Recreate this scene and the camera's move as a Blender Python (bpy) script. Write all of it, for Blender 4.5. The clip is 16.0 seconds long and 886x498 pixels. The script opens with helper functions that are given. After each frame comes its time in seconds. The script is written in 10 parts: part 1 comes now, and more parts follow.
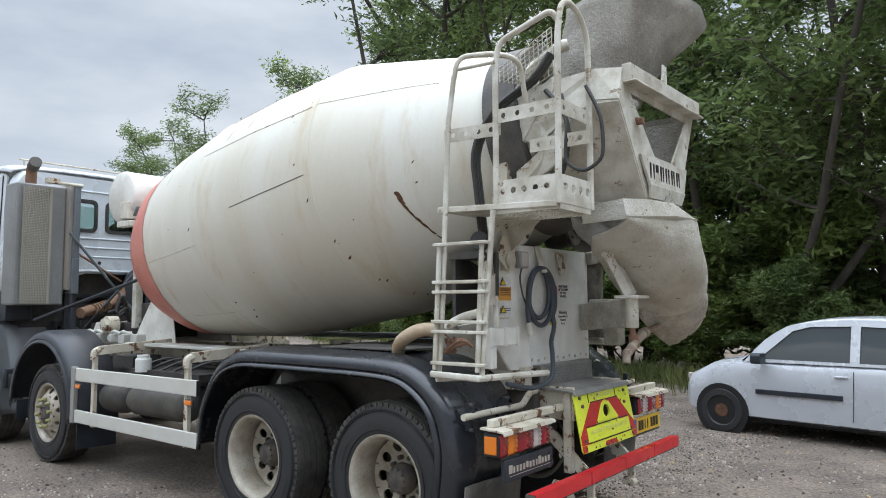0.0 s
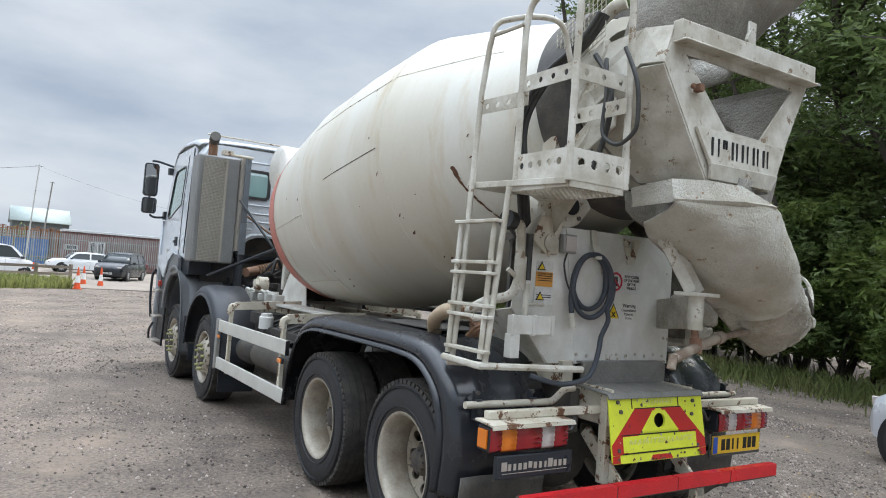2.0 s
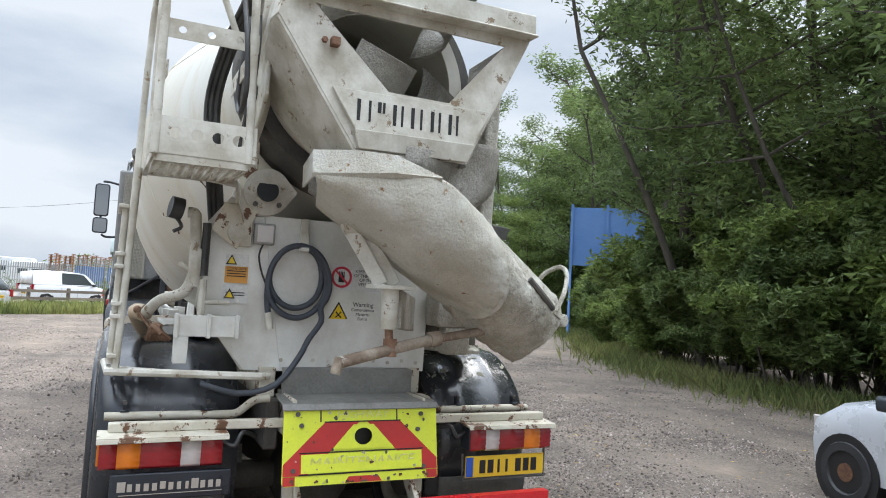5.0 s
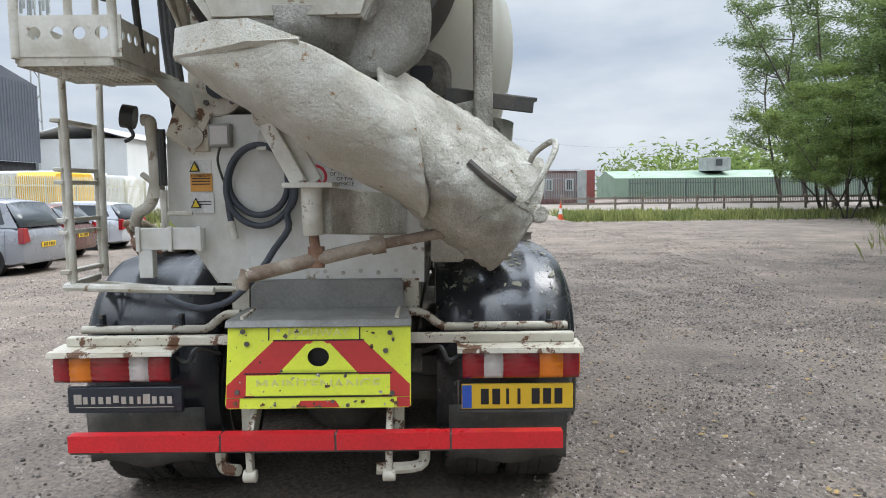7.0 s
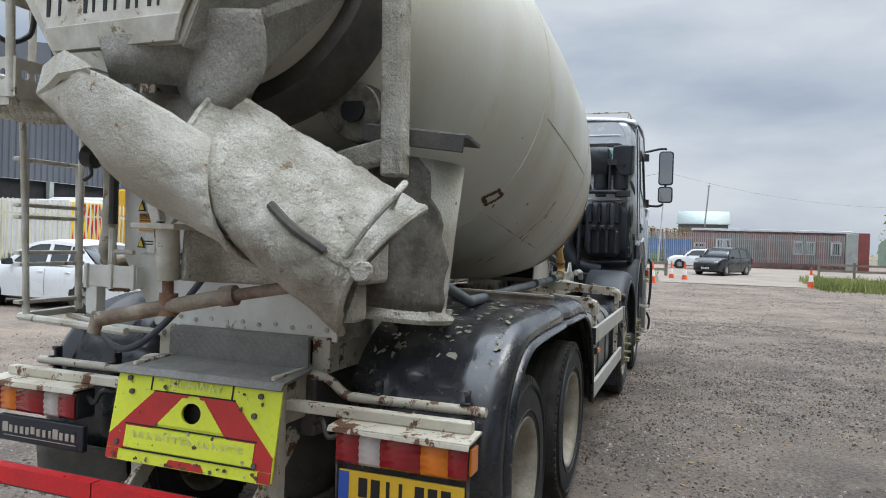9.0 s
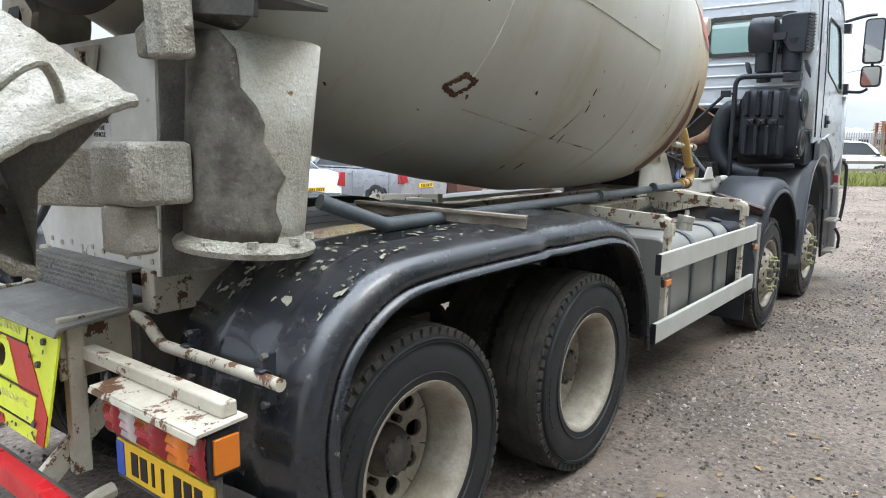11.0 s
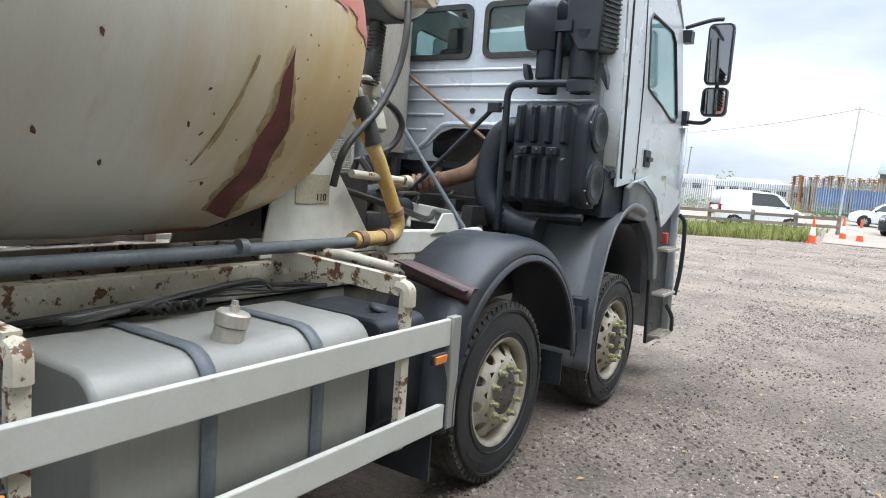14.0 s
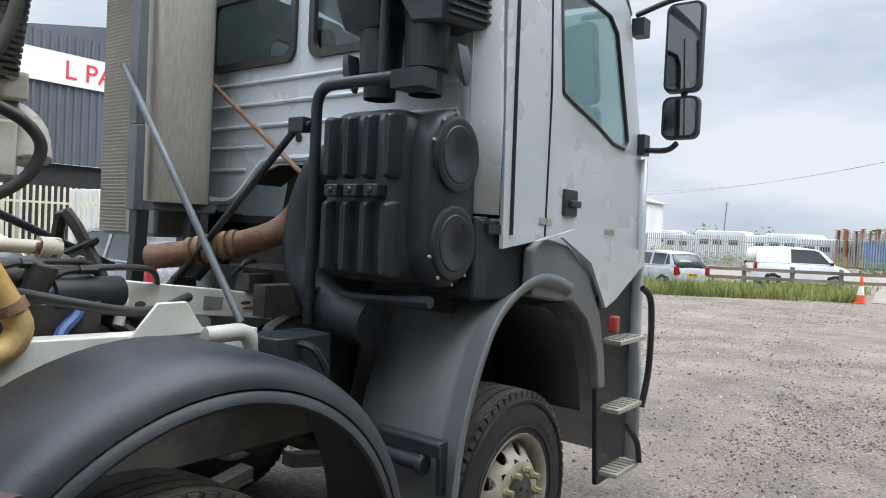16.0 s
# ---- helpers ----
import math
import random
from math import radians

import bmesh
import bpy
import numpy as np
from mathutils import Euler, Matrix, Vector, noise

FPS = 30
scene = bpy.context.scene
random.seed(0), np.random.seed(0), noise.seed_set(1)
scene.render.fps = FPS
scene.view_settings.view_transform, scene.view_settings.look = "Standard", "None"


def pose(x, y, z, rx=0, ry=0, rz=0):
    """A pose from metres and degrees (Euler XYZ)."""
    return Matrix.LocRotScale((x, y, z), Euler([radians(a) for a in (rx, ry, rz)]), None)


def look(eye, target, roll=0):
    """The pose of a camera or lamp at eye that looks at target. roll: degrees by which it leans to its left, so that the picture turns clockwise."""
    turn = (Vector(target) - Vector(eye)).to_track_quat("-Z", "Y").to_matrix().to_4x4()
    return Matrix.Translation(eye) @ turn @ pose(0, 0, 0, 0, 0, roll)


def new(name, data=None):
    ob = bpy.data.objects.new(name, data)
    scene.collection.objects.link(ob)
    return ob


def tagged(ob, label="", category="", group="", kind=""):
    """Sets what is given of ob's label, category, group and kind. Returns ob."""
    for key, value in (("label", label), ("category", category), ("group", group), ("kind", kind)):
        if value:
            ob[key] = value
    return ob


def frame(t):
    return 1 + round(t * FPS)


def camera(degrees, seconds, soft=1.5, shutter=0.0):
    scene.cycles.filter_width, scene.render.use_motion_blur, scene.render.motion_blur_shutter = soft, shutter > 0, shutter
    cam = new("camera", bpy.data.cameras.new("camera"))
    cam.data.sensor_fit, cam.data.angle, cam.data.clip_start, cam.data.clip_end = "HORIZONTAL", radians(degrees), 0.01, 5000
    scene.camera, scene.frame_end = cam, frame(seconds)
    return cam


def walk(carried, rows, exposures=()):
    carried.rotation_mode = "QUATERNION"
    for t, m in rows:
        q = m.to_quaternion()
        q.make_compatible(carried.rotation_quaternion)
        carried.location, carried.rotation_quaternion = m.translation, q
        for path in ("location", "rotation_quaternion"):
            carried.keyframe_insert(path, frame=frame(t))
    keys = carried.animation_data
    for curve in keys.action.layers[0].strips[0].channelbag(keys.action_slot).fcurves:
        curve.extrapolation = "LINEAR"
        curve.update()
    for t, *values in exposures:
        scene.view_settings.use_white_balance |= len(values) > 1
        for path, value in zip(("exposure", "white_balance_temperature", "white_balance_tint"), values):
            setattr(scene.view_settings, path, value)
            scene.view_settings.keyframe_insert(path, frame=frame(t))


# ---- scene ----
cam = camera(64.7, 16.0, soft=1.0)
PATH = [
    (0, (-2.186, 4.568, 1.668), (-0.949, 3.004, 1.825), -0.3),
    (0.5, (-2.362, 4.257, 1.688), (-1.213, 2.631, 1.879), 1.0),
    (1, (-2.684, 4.005, 1.681), (-1.567, 2.36, 1.895), 0.8),
    (1.5, (-2.851, 3.764, 1.676), (-1.494, 2.304, 1.842), 2.2),
    (2, (-2.885, 3.497, 1.692), (-1.204, 2.417, 1.777), 4.2),
    (2.5, (-3.223, 3.199, 1.725), (-1.595, 2.05, 1.888), 5.3),
    (3, (-3.279, 2.826, 1.706), (-1.737, 1.607, 2.074), 4.8),
    (3.5, (-3.305, 2.473, 1.7), (-1.745, 1.251, 1.975), 2.8),
    (4, (-3.418, 2.089, 1.71), (-1.765, 0.971, 1.84), 1.3),
    (4.5, (-3.449, 1.698, 1.672), (-1.705, 0.733, 1.831), 2.1),
    (5, (-3.535, 1.24, 1.682), (-1.73, 0.391, 1.815), 3.1),
    (5.2, (-3.595, 1.056, 1.68), (-1.762, 0.26, 1.761), 3.1),
    (7.3, (-3.081, -0.861, 1.683), (-1.091, -0.745, 1.522), -0.6),
    (7.5, (-3.036, -1.031, 1.685), (-1.05, -0.848, 1.54), -0.3),
    (8, (-2.928, -1.41, 1.77), (-0.96, -1.055, 1.735), 0.4),
    (8.5, (-2.647, -1.694, 1.698), (-0.719, -1.162, 1.684), 1.4),
    (9, (-2.403, -2.007, 1.691), (-0.526, -1.318, 1.667), 1.9),
    (9.2, (-2.302, -2.124, 1.705), (-0.44, -1.395, 1.679), 2.0),
    (11.3, (-0.655, -2.873, 1.718), (0.817, -1.578, 1.325), -0.6),
    (11.5, (-0.468, -2.919, 1.678), (0.98, -1.621, 1.211), -1.2),
    (12, (0.059, -3.032, 1.736), (1.529, -1.73, 1.358), 1.1),
    (12.5, (0.729, -3.039, 1.702), (2.27, -1.8, 1.401), 3.6),
    (13, (1.318, -3.12, 1.681), (2.896, -1.942, 1.327), 3.8),
    (13.5, (1.883, -2.99, 1.649), (3.469, -1.825, 1.292), 5.2),
    (14, (2.481, -3.033, 1.742), (4.137, -1.934, 1.522), 4.1),
    (14.5, (3.033, -2.962, 1.787), (4.728, -1.902, 1.735), 3.1),
    (15, (3.658, -2.916, 1.778), (5.37, -1.883, 1.732), 3.1),
    (15.5, (4.208, -2.934, 1.779), (5.886, -1.849, 1.703), 3.3),
    (16, (4.857, -2.866, 1.776), (6.454, -1.663, 1.73), 2.7),
]
walk(cam, [(t, look(eye, target, roll)) for t, eye, target, roll in PATH],
     exposures=[(0, 0.15), (3, 0.1), (4.5, 0.34), (7.5, 0.12), (8, -0.05), (9, -0.04), (11.5, 0.92), (12.5, 1.12), (13.5, 0.95), (14.5, 0.42), (16, 0.30)])

# ---- sky and light: a bright overcast day ----
world = bpy.data.worlds.new("overcast")
scene.world = world
world.use_nodes = True
wn, wl = world.node_tree.nodes, world.node_tree.links
wn.clear()
SUN_EL, SUN_ROT = radians(52), radians(200)
sky = wn.new("ShaderNodeTexSky")
sky.sky_type, sky.sun_disc, sky.sun_elevation, sky.sun_rotation = "NISHITA", False, SUN_EL, SUN_ROT
sky.air_density, sky.dust_density = 1.0, 3.0
wco = wn.new("ShaderNodeTexCoord")
wmap = wn.new("ShaderNodeMapping")
wmap.inputs["Scale"].default_value = (1.0, 1.0, 3.2)
wnoise = wn.new("ShaderNodeTexNoise")
wnoise.inputs["Scale"].default_value, wnoise.inputs["Detail"].default_value, wnoise.inputs["Roughness"].default_value = 2.3, 7, 0.52
wramp = wn.new("ShaderNodeValToRGB")
wramp.color_ramp.elements[0].position, wramp.color_ramp.elements[0].color = 0.32, (0.45, 0.535, 0.66, 1)
wramp.color_ramp.elements[1].position, wramp.color_ramp.elements[1].color = 0.60, (0.765, 0.825, 0.90, 1)
wlow = wn.new("ShaderNodeTexNoise")
wlow.inputs["Scale"].default_value = 0.9
wmix = wn.new("ShaderNodeMixRGB")
wmix.inputs["Fac"].default_value = 0.92
wsk = wn.new("ShaderNodeVectorMath")
wsk.operation = "SCALE"
wsk.inputs["Scale"].default_value = 0.12
wbg = wn.new("ShaderNodeBackground")
wbg.inputs["Strength"].default_value = 1.0
wout = wn.new("ShaderNodeOutputWorld")
wl.new(wco.outputs["Generated"], wmap.inputs["Vector"])
wl.new(wmap.outputs["Vector"], wnoise.inputs["Vector"])
wl.new(wnoise.outputs["Fac"], wramp.inputs["Fac"])
wl.new(sky.outputs["Color"], wsk.inputs[0])
wl.new(wsk.outputs["Vector"], wmix.inputs["Color1"])
# an overcast sky is brighter overhead than at the horizon
wsep = wn.new("ShaderNodeSeparateXYZ")
wl.new(wco.outputs["Generated"], wsep.inputs["Vector"])
wgr = wn.new("ShaderNodeMapRange")
wgr.inputs["From Min"].default_value, wgr.inputs["From Max"].default_value = 0.46, 0.95
wgr.inputs["To Min"].default_value, wgr.inputs["To Max"].default_value = 0.90, 6.6
wl.new(wsep.outputs["Z"], wgr.inputs["Value"])
wvm = wn.new("ShaderNodeVectorMath")
wvm.operation = "SCALE"
wl.new(wramp.outputs["Color"], wvm.inputs[0])
wl.new(wgr.outputs["Result"], wvm.inputs["Scale"])
wl.new(wvm.outputs["Vector"], wmix.inputs["Color2"])
wl.new(wmix.outputs["Color"], wbg.inputs["Color"])
wl.new(wbg.outputs["Background"], wout.inputs["Surface"])

sun = new("sun", bpy.data.lights.new("sun", "SUN"))
sun.data.energy, sun.data.angle, sun.data.color = 2.1, radians(35), (1.0, 0.965, 0.915)
sun.matrix_world = look((0, 0, 30), (0 - 30 * math.cos(SUN_EL) * math.sin(-SUN_ROT), 30 * math.cos(SUN_EL) * math.cos(SUN_ROT) * -1, 30 - 30 * math.sin(SUN_EL)))

# ---- materials ----
def mat(name, c, rough=0.5, metal=0.0, c2=None, scale=2.5, amt=0.5, fine=70.0, fine_amt=0.12, dirt=None, dirt_at=0.6, dirt_scale=5.0,
        dirt_soft=0.08, bump=0.12, bump_scale=90.0, rough_var=0.12, spec=0.5, rand=0.0, island=False, stretch=(1, 1, 1), coat=0.0, bump2=0.0, bump2_scale=12.0, stain=None):
    """A weathered surface: broad patches, fine grain, stains with their own outline, and a fine relief."""
    m = bpy.data.materials.new(name)
    m.use_nodes = True
    n, l = m.node_tree.nodes, m.node_tree.links
    b = n["Principled BSDF"]
    co = n.new("ShaderNodeTexCoord")
    mp = n.new("ShaderNodeMapping")
    mp.inputs["Scale"].default_value = stretch
    l.new(co.outputs["Object"], mp.inputs["Vector"])

    def noise_tex(s, detail=5.0, r=0.6):
        t = n.new("ShaderNodeTexNoise")
        t.inputs["Scale"].default_value, t.inputs["Detail"].default_value, t.inputs["Roughness"].default_value = s, detail, r
        l.new(mp.outputs["Vector"], t.inputs["Vector"])
        return t

    def ramp(src, a, z):
        r = n.new("ShaderNodeMapRange")
        r.inputs["From Min"].default_value, r.inputs["From Max"].default_value = a, z
        l.new(src, r.inputs["Value"])
        return r.outputs["Result"]

    def mix(fac, a, z, kind="MIX"):
        x = n.new("ShaderNodeMixRGB")
        x.blend_type = kind
        for sock, v in (("Fac", fac), ("Color1", a), ("Color2", z)):
            if isinstance(v, (int, float)):
                x.inputs[sock].default_value = v
            elif isinstance(v, tuple):
                x.inputs[sock].default_value = (*v, 1)
            else:
                l.new(v, x.inputs[sock])
        return x.outputs["Color"]

    c2 = c2 or tuple(v * 0.82 for v in c)
    broad = noise_tex(scale)
    col = mix(ramp(broad.outputs["Fac"], 0.5 - 0.22 / max(amt, 0.05) * 0.5, 0.5 + 0.22 / max(amt, 0.05) * 0.5), c, c2)
    grain = noise_tex(fine, 3.0)
    g = mix(ramp(grain.outputs["Fac"], 0.3, 0.7), (1 - fine_amt,) * 3, (1 + fine_amt,) * 3)
    col = mix(1.0, col, g, "MULTIPLY")
    if dirt:
        d = noise_tex(dirt_scale, 8.0, 0.7)
        col = mix(ramp(d.outputs["Fac"], dirt_at, dirt_at + dirt_soft), col, dirt)
    if stain:      # one broad stain about a place: centre, radius, colour, strength
        at, rad, tint, strength = stain
        dv = n.new("ShaderNodeVectorMath")
        dv.operation = "DISTANCE"
        l.new(co.outputs["Object"], dv.inputs[0])
        dv.inputs[1].default_value = at
        wob = noise_tex(1.6, 7.0, 0.65)
        ad = n.new("ShaderNodeMath")
        ad.operation = "MULTIPLY_ADD"
        l.new(wob.outputs["Fac"], ad.inputs[0])
        ad.inputs[1].default_value = -rad * 1.6
        l.new(dv.outputs["Value"], ad.inputs[2])
        mk = n.new("ShaderNodeMapRange")
        mk.inputs["From Min"].default_value, mk.inputs["From Max"].default_value = rad * 0.35, -rad * 0.45
        mk.inputs["To Max"].default_value = strength
        l.new(ad.outputs["Value"], mk.inputs["Value"])
        col = mix(mk.outputs["Result"], col, tint)
    if rand or island:
        info = n.new("ShaderNodeNewGeometry" if island else "ShaderNodeObjectInfo")
        out = info.outputs["Random Per Island" if island else "Random"]
        col = mix(1.0, col, mix(out, (1 - (rand or 0.3),) * 3, (1 + (rand or 0.3),) * 3), "MULTIPLY")
    l.new(col, b.inputs["Base Color"])
    rr = n.new("ShaderNodeMapRange")
    rr.inputs["To Min"].default_value, rr.inputs["To Max"].default_value = max(0.03, rough - rough_var), min(1.0, rough + rough_var)
    rr.inputs["From Min"].default_value, rr.inputs["From Max"].default_value = 0.3, 0.7
    l.new(broad.outputs["Fac"], rr.inputs["Value"])
    l.new(rr.outputs["Result"], b.inputs["Roughness"])
    b.inputs["Metallic"].default_value = metal
    b.inputs["Specular IOR Level"].default_value = spec
    b.inputs["Coat Weight"].default_value = coat
    if bump:
        bt = noise_tex(bump_scale, 4.0)
        bp = n.new("ShaderNodeBump")
        bp.inputs["Strength"].default_value, bp.inputs["Distance"].default_value = min(1.0, bump), 0.01
        l.new(bt.outputs["Fac"], bp.inputs["Height"])
        if bump2:
            bt2 = noise_tex(bump2_scale, 6.0, 0.65)
            bp2 = n.new("ShaderNodeBump")
            bp2.inputs["Strength"].default_value, bp2.inputs["Distance"].default_value = min(1.0, bump2), 0.03
            l.new(bt2.outputs["Fac"], bp2.inputs["Height"])
            l.new(bp2.outputs["Normal"], bp.inputs["Normal"])
        l.new(bp.outputs["Normal"], b.inputs["Normal"])
    return m


def glow_free(name, c, rough=0.3, **k):
    return mat(name, c, rough, bump=0.0, fine_amt=0.03, amt=0.2, **k)


def glass(name, c=(0.75, 0.85, 0.85), dark=0.0):
    m = bpy.data.materials.new(name)
    m.use_nodes = True
    b = m.node_tree.nodes["Principled BSDF"]
    b.inputs["Base Color"].default_value = (*c, 1)
    b.inputs["Roughness"].default_value = 0.03
    b.inputs["Transmission Weight"].default_value = 1.0 - dark
    b.inputs["IOR"].default_value = 1.45
    return m


# ---- geometry helpers ----
def B():
    return bmesh.new()


def box(bm, c, s, rot=None):
    m = Matrix.Translation(c) @ (rot.to_4x4() if rot else Matrix()) @ Matrix.Diagonal((*s, 1))
    return bmesh.ops.create_cube(bm, size=1, matrix=m)["verts"]


def frame_of(d, up=(0, 0, 1)):
    d = Vector(d).normalized()
    u = Vector(up)
    if abs(d.dot(u)) > 0.98:
        u = Vector((1, 0, 0))
    side = d.cross(u).normalized()
    return d, side, side.cross(d).normalized()


def bar(bm, p, q, w, h, up=(0, 0, 1)):
    """A rectangular bar from p to q, w wide sideways and h high."""
    p, q = Vector(p), Vector(q)
    d, s, u = frame_of(q - p, up)
    vs = [bm.verts.new(o + s * a * w / 2 + u * b * h / 2) for o in (p, q) for a, b in ((-1, -1), (1, -1), (1, 1), (-1, 1))]
    for f in ((3, 2, 1, 0), (4, 5, 6, 7), (0, 1, 5, 4), (1, 2, 6, 5), (2, 3, 7, 6), (3, 0, 4, 7)):
        bm.faces.new([vs[i] for i in f])


def smooth_path(pts, k=4):
    P = [Vector(p) for p in pts]
    if len(P) < 3:
        return P
    out = []
    for i in range(len(P) - 1):
        a, b, c, d = P[max(i - 1, 0)], P[i], P[i + 1], P[min(i + 2, len(P) - 1)]
        for j in range(k):
            t = j / k
            out.append(0.5 * ((2 * b) + (c - a) * t + (2 * a - 5 * b + 4 * c - d) * t * t + (3 * b - a - 3 * c + d) * t ** 3))
    return out + [P[-1]]


def rounded(pts, r, k=4):
    """A polyline with its inner corners rounded off."""
    P = [Vector(p) for p in pts]
    out = [P[0]]
    for a, b, c in zip(P, P[1:], P[2:]):
        u, v = (a - b), (c - b)
        q = min(r, u.length * 0.48, v.length * 0.48)
        s, e = b + u.normalized() * q, b + v.normalized() * q
        for j in range(k + 1):
            t = j / k
            out.append(s.lerp(b, t).lerp(b.lerp(e, t), t))
    return out + [P[-1]]


def tube(bm, pts, r, n=10, radii=None):
    P = [Vector(p) for p in pts]
    rings, prev = [], None
    for i, p in enumerate(P):
        d = (P[min(i + 1, len(P) - 1)] - P[max(i - 1, 0)]).normalized()
        if prev is None:
            _, s, u = frame_of(d)
        else:
            s = (prev - d * prev.dot(d)).normalized()
            u = s.cross(d)
        prev = s
        rr = radii[i] if radii else r
        rings.append([bm.verts.new(p + (s * math.cos(a) + u * math.sin(a)) * rr) for a in (2 * math.pi * k / n for k in range(n))])
    for a, b in zip(rings, rings[1:]):
        for k in range(n):
            bm.faces.new((a[k], a[(k + 1) % n], b[(k + 1) % n], b[k]))
    bm.faces.new(rings[0][::-1])
    bm.faces.new(rings[-1])


def lathe(bm, prof, n=32, m=None, a0=0.0, a1=2 * math.pi, close_ends=False):
    """Turns (along, radius) pairs about the local x axis."""
    m = m or Matrix()
    full = abs(a1 - a0 - 2 * math.pi) < 1e-6
    cnt = n if full else n + 1
    rings = []
    for s, r in prof:
        if r < 1e-5:
            rings.append([bm.verts.new(m @ Vector((s, 0, 0)))] * cnt)
        else:
            rings.append([bm.verts.new(m @ Vector((s, r * math.cos(a), r * math.sin(a)))) for a in (a0 + (a1 - a0) * k / n for k in range(cnt))])
    for a, b in zip(rings, rings[1:]):
        for k in range(n):
            j = (k + 1) % cnt
            vs = []
            for v in (a[k], a[j], b[j], b[k]):
                if v not in vs:
                    vs.append(v)
            if len(vs) > 2:
                bm.faces.new(vs)


def axis(p, d, up=(0, 0, 1)):
    """A matrix that lays the local x axis along d from p."""
    d, s, u = frame_of(d, up)
    m = Matrix((d, -s, u)).transposed().to_4x4()
    m.translation = p
    return m


def disc(bm, p, d, r, h, n=16, bevel=0.0):
    prof = [(0, 0), (0, r), (h - bevel, r), (h, r - bevel), (h, 0)] if bevel else [(0, 0), (0, r), (h, r), (h, 0)]
    lathe(bm, prof, n, axis(p, d))


def plate(bm, pts, th):
    """A flat polygon of 3D points, thickened by th along its normal."""
    P = [Vector(p) for p in pts]
    nrm = Vector()
    for i, p in enumerate(P):
        q = P[(i + 1) % len(P)]
        nrm += Vector(((p.y - q.y) * (p.z + q.z), (p.z - q.z) * (p.x + q.x), (p.x - q.x) * (p.y + q.y)))
    nrm.normalize()
    a = [bm.verts.new(p + nrm * th / 2) for p in P]
    b = [bm.verts.new(p - nrm * th / 2) for p in P]
    bm.faces.new(a)
    bm.faces.new(b[::-1])
    for i in range(len(P)):
        j = (i + 1) % len(P)
        bm.faces.new((a[j], a[i], b[i], b[j]))


def holed(bm, o, u, v, w, h, holes, th, n=12):
    """A w by h plate from o along u and v, with round holes [(a, b, r), ...] through it in one row, built as a real opening."""
    o, u, v = Vector(o), Vector(u).normalized(), Vector(v).normalized()
    nn = u.cross(v) * th
    edges = [0.0] + [(x[0] + y[0]) / 2 for x, y in zip(holes, holes[1:])] + [w]
    for side in (0, 1):
        for i, (a, b, r) in enumerate(holes):
            x0, x1 = edges[i], edges[i + 1]
            ring = [(a + r * math.cos(2 * math.pi * k / n), b + r * math.sin(2 * math.pi * k / n)) for k in range(n)]
            sq = []
            for k in range(n):
                ca, sa = math.cos(2 * math.pi * k / n), math.sin(2 * math.pi * k / n)
                t = min(((x1 - a) / ca) if ca > 1e-6 else ((x0 - a) / ca) if ca < -1e-6 else 9, ((h - b) / sa) if sa > 1e-6 else ((0 - b) / sa) if sa < -1e-6 else 9)
                sq.append((a + t * ca, b + t * sa))
            # the four corners
            R = [bm.verts.new(o + u * p + v * q + nn * (side - 0.5)) for p, q in ring]
            S = [bm.verts.new(o + u * p + v * q + nn * (side - 0.5)) for p, q in sq]
            for k in range(n):
                j = (k + 1) % n
                pts = [R[k], S[k], S[j], R[j]]
                (p0, q0), (p1, q1) = sq[k], sq[j]
                if abs(p0 - p1) > 1e-6 and abs(q0 - q1) > 1e-6:
                    cx = p0 if (abs(p0 - x0) < 1e-6 or abs(p0 - x1) < 1e-6) else p1
                    cy = q0 if (abs(q0) < 1e-6 or abs(q0 - h) < 1e-6) else q1
                    pts.insert(2, bm.verts.new(o + u * cx + v * cy + nn * (side - 0.5)))
                bm.faces.new(pts if side else pts[::-1])
    for a, b, r in holes:
        A = [[bm.verts.new(o + u * (a + r * math.cos(2 * math.pi * k / n)) + v * (b + r * math.sin(2 * math.pi * k / n)) + nn * (sd - 0.5)) for k in range(n)] for sd in (0, 1)]
        for k in range(n):
            j = (k + 1) % n
            bm.faces.new((A[0][k], A[0][j], A[1][j], A[1][k]))
    for p0, p1 in (((0, 0), (w, 0)), ((w, 0), (w, h)), ((w, h), (0, h)), ((0, h), (0, 0))):
        q = [bm.verts.new(o + u * p[0] + v * p[1] + nn * s) for p, s in ((p0, -0.5), (p1, -0.5), (p1, 0.5), (p0, 0.5))]
        bm.faces.new(q)
    bmesh.ops.remove_doubles(bm, verts=bm.verts, dist=1e-4)


def loft(bm, rings, closed=True, caps=True):
    R = [[bm.verts.new(p) for p in ring] for ring in rings]
    n = len(R[0])
    for a, b in zip(R, R[1:]):
        for k in range(n if closed else n - 1):
            j = (k + 1) % n
            bm.faces.new((a[k], a[j], b[j], b[k]))
    if closed and caps:
        bm.faces.new(R[0][::-1])
        bm.faces.new(R[-1])


def mesh_of(name, bm, material, smooth=40, bevel=0.0):
    bmesh.ops.recalc_face_normals(bm, faces=bm.faces)
    me = bpy.data.meshes.new(name)
    bm.to_mesh(me)
    bm.free()
    for x in material if isinstance(material, (list, tuple)) else [material]:
        me.materials.append(x)
    if smooth:
        me.shade_smooth()
        me.set_sharp_from_angle(angle=radians(smooth))
    return me


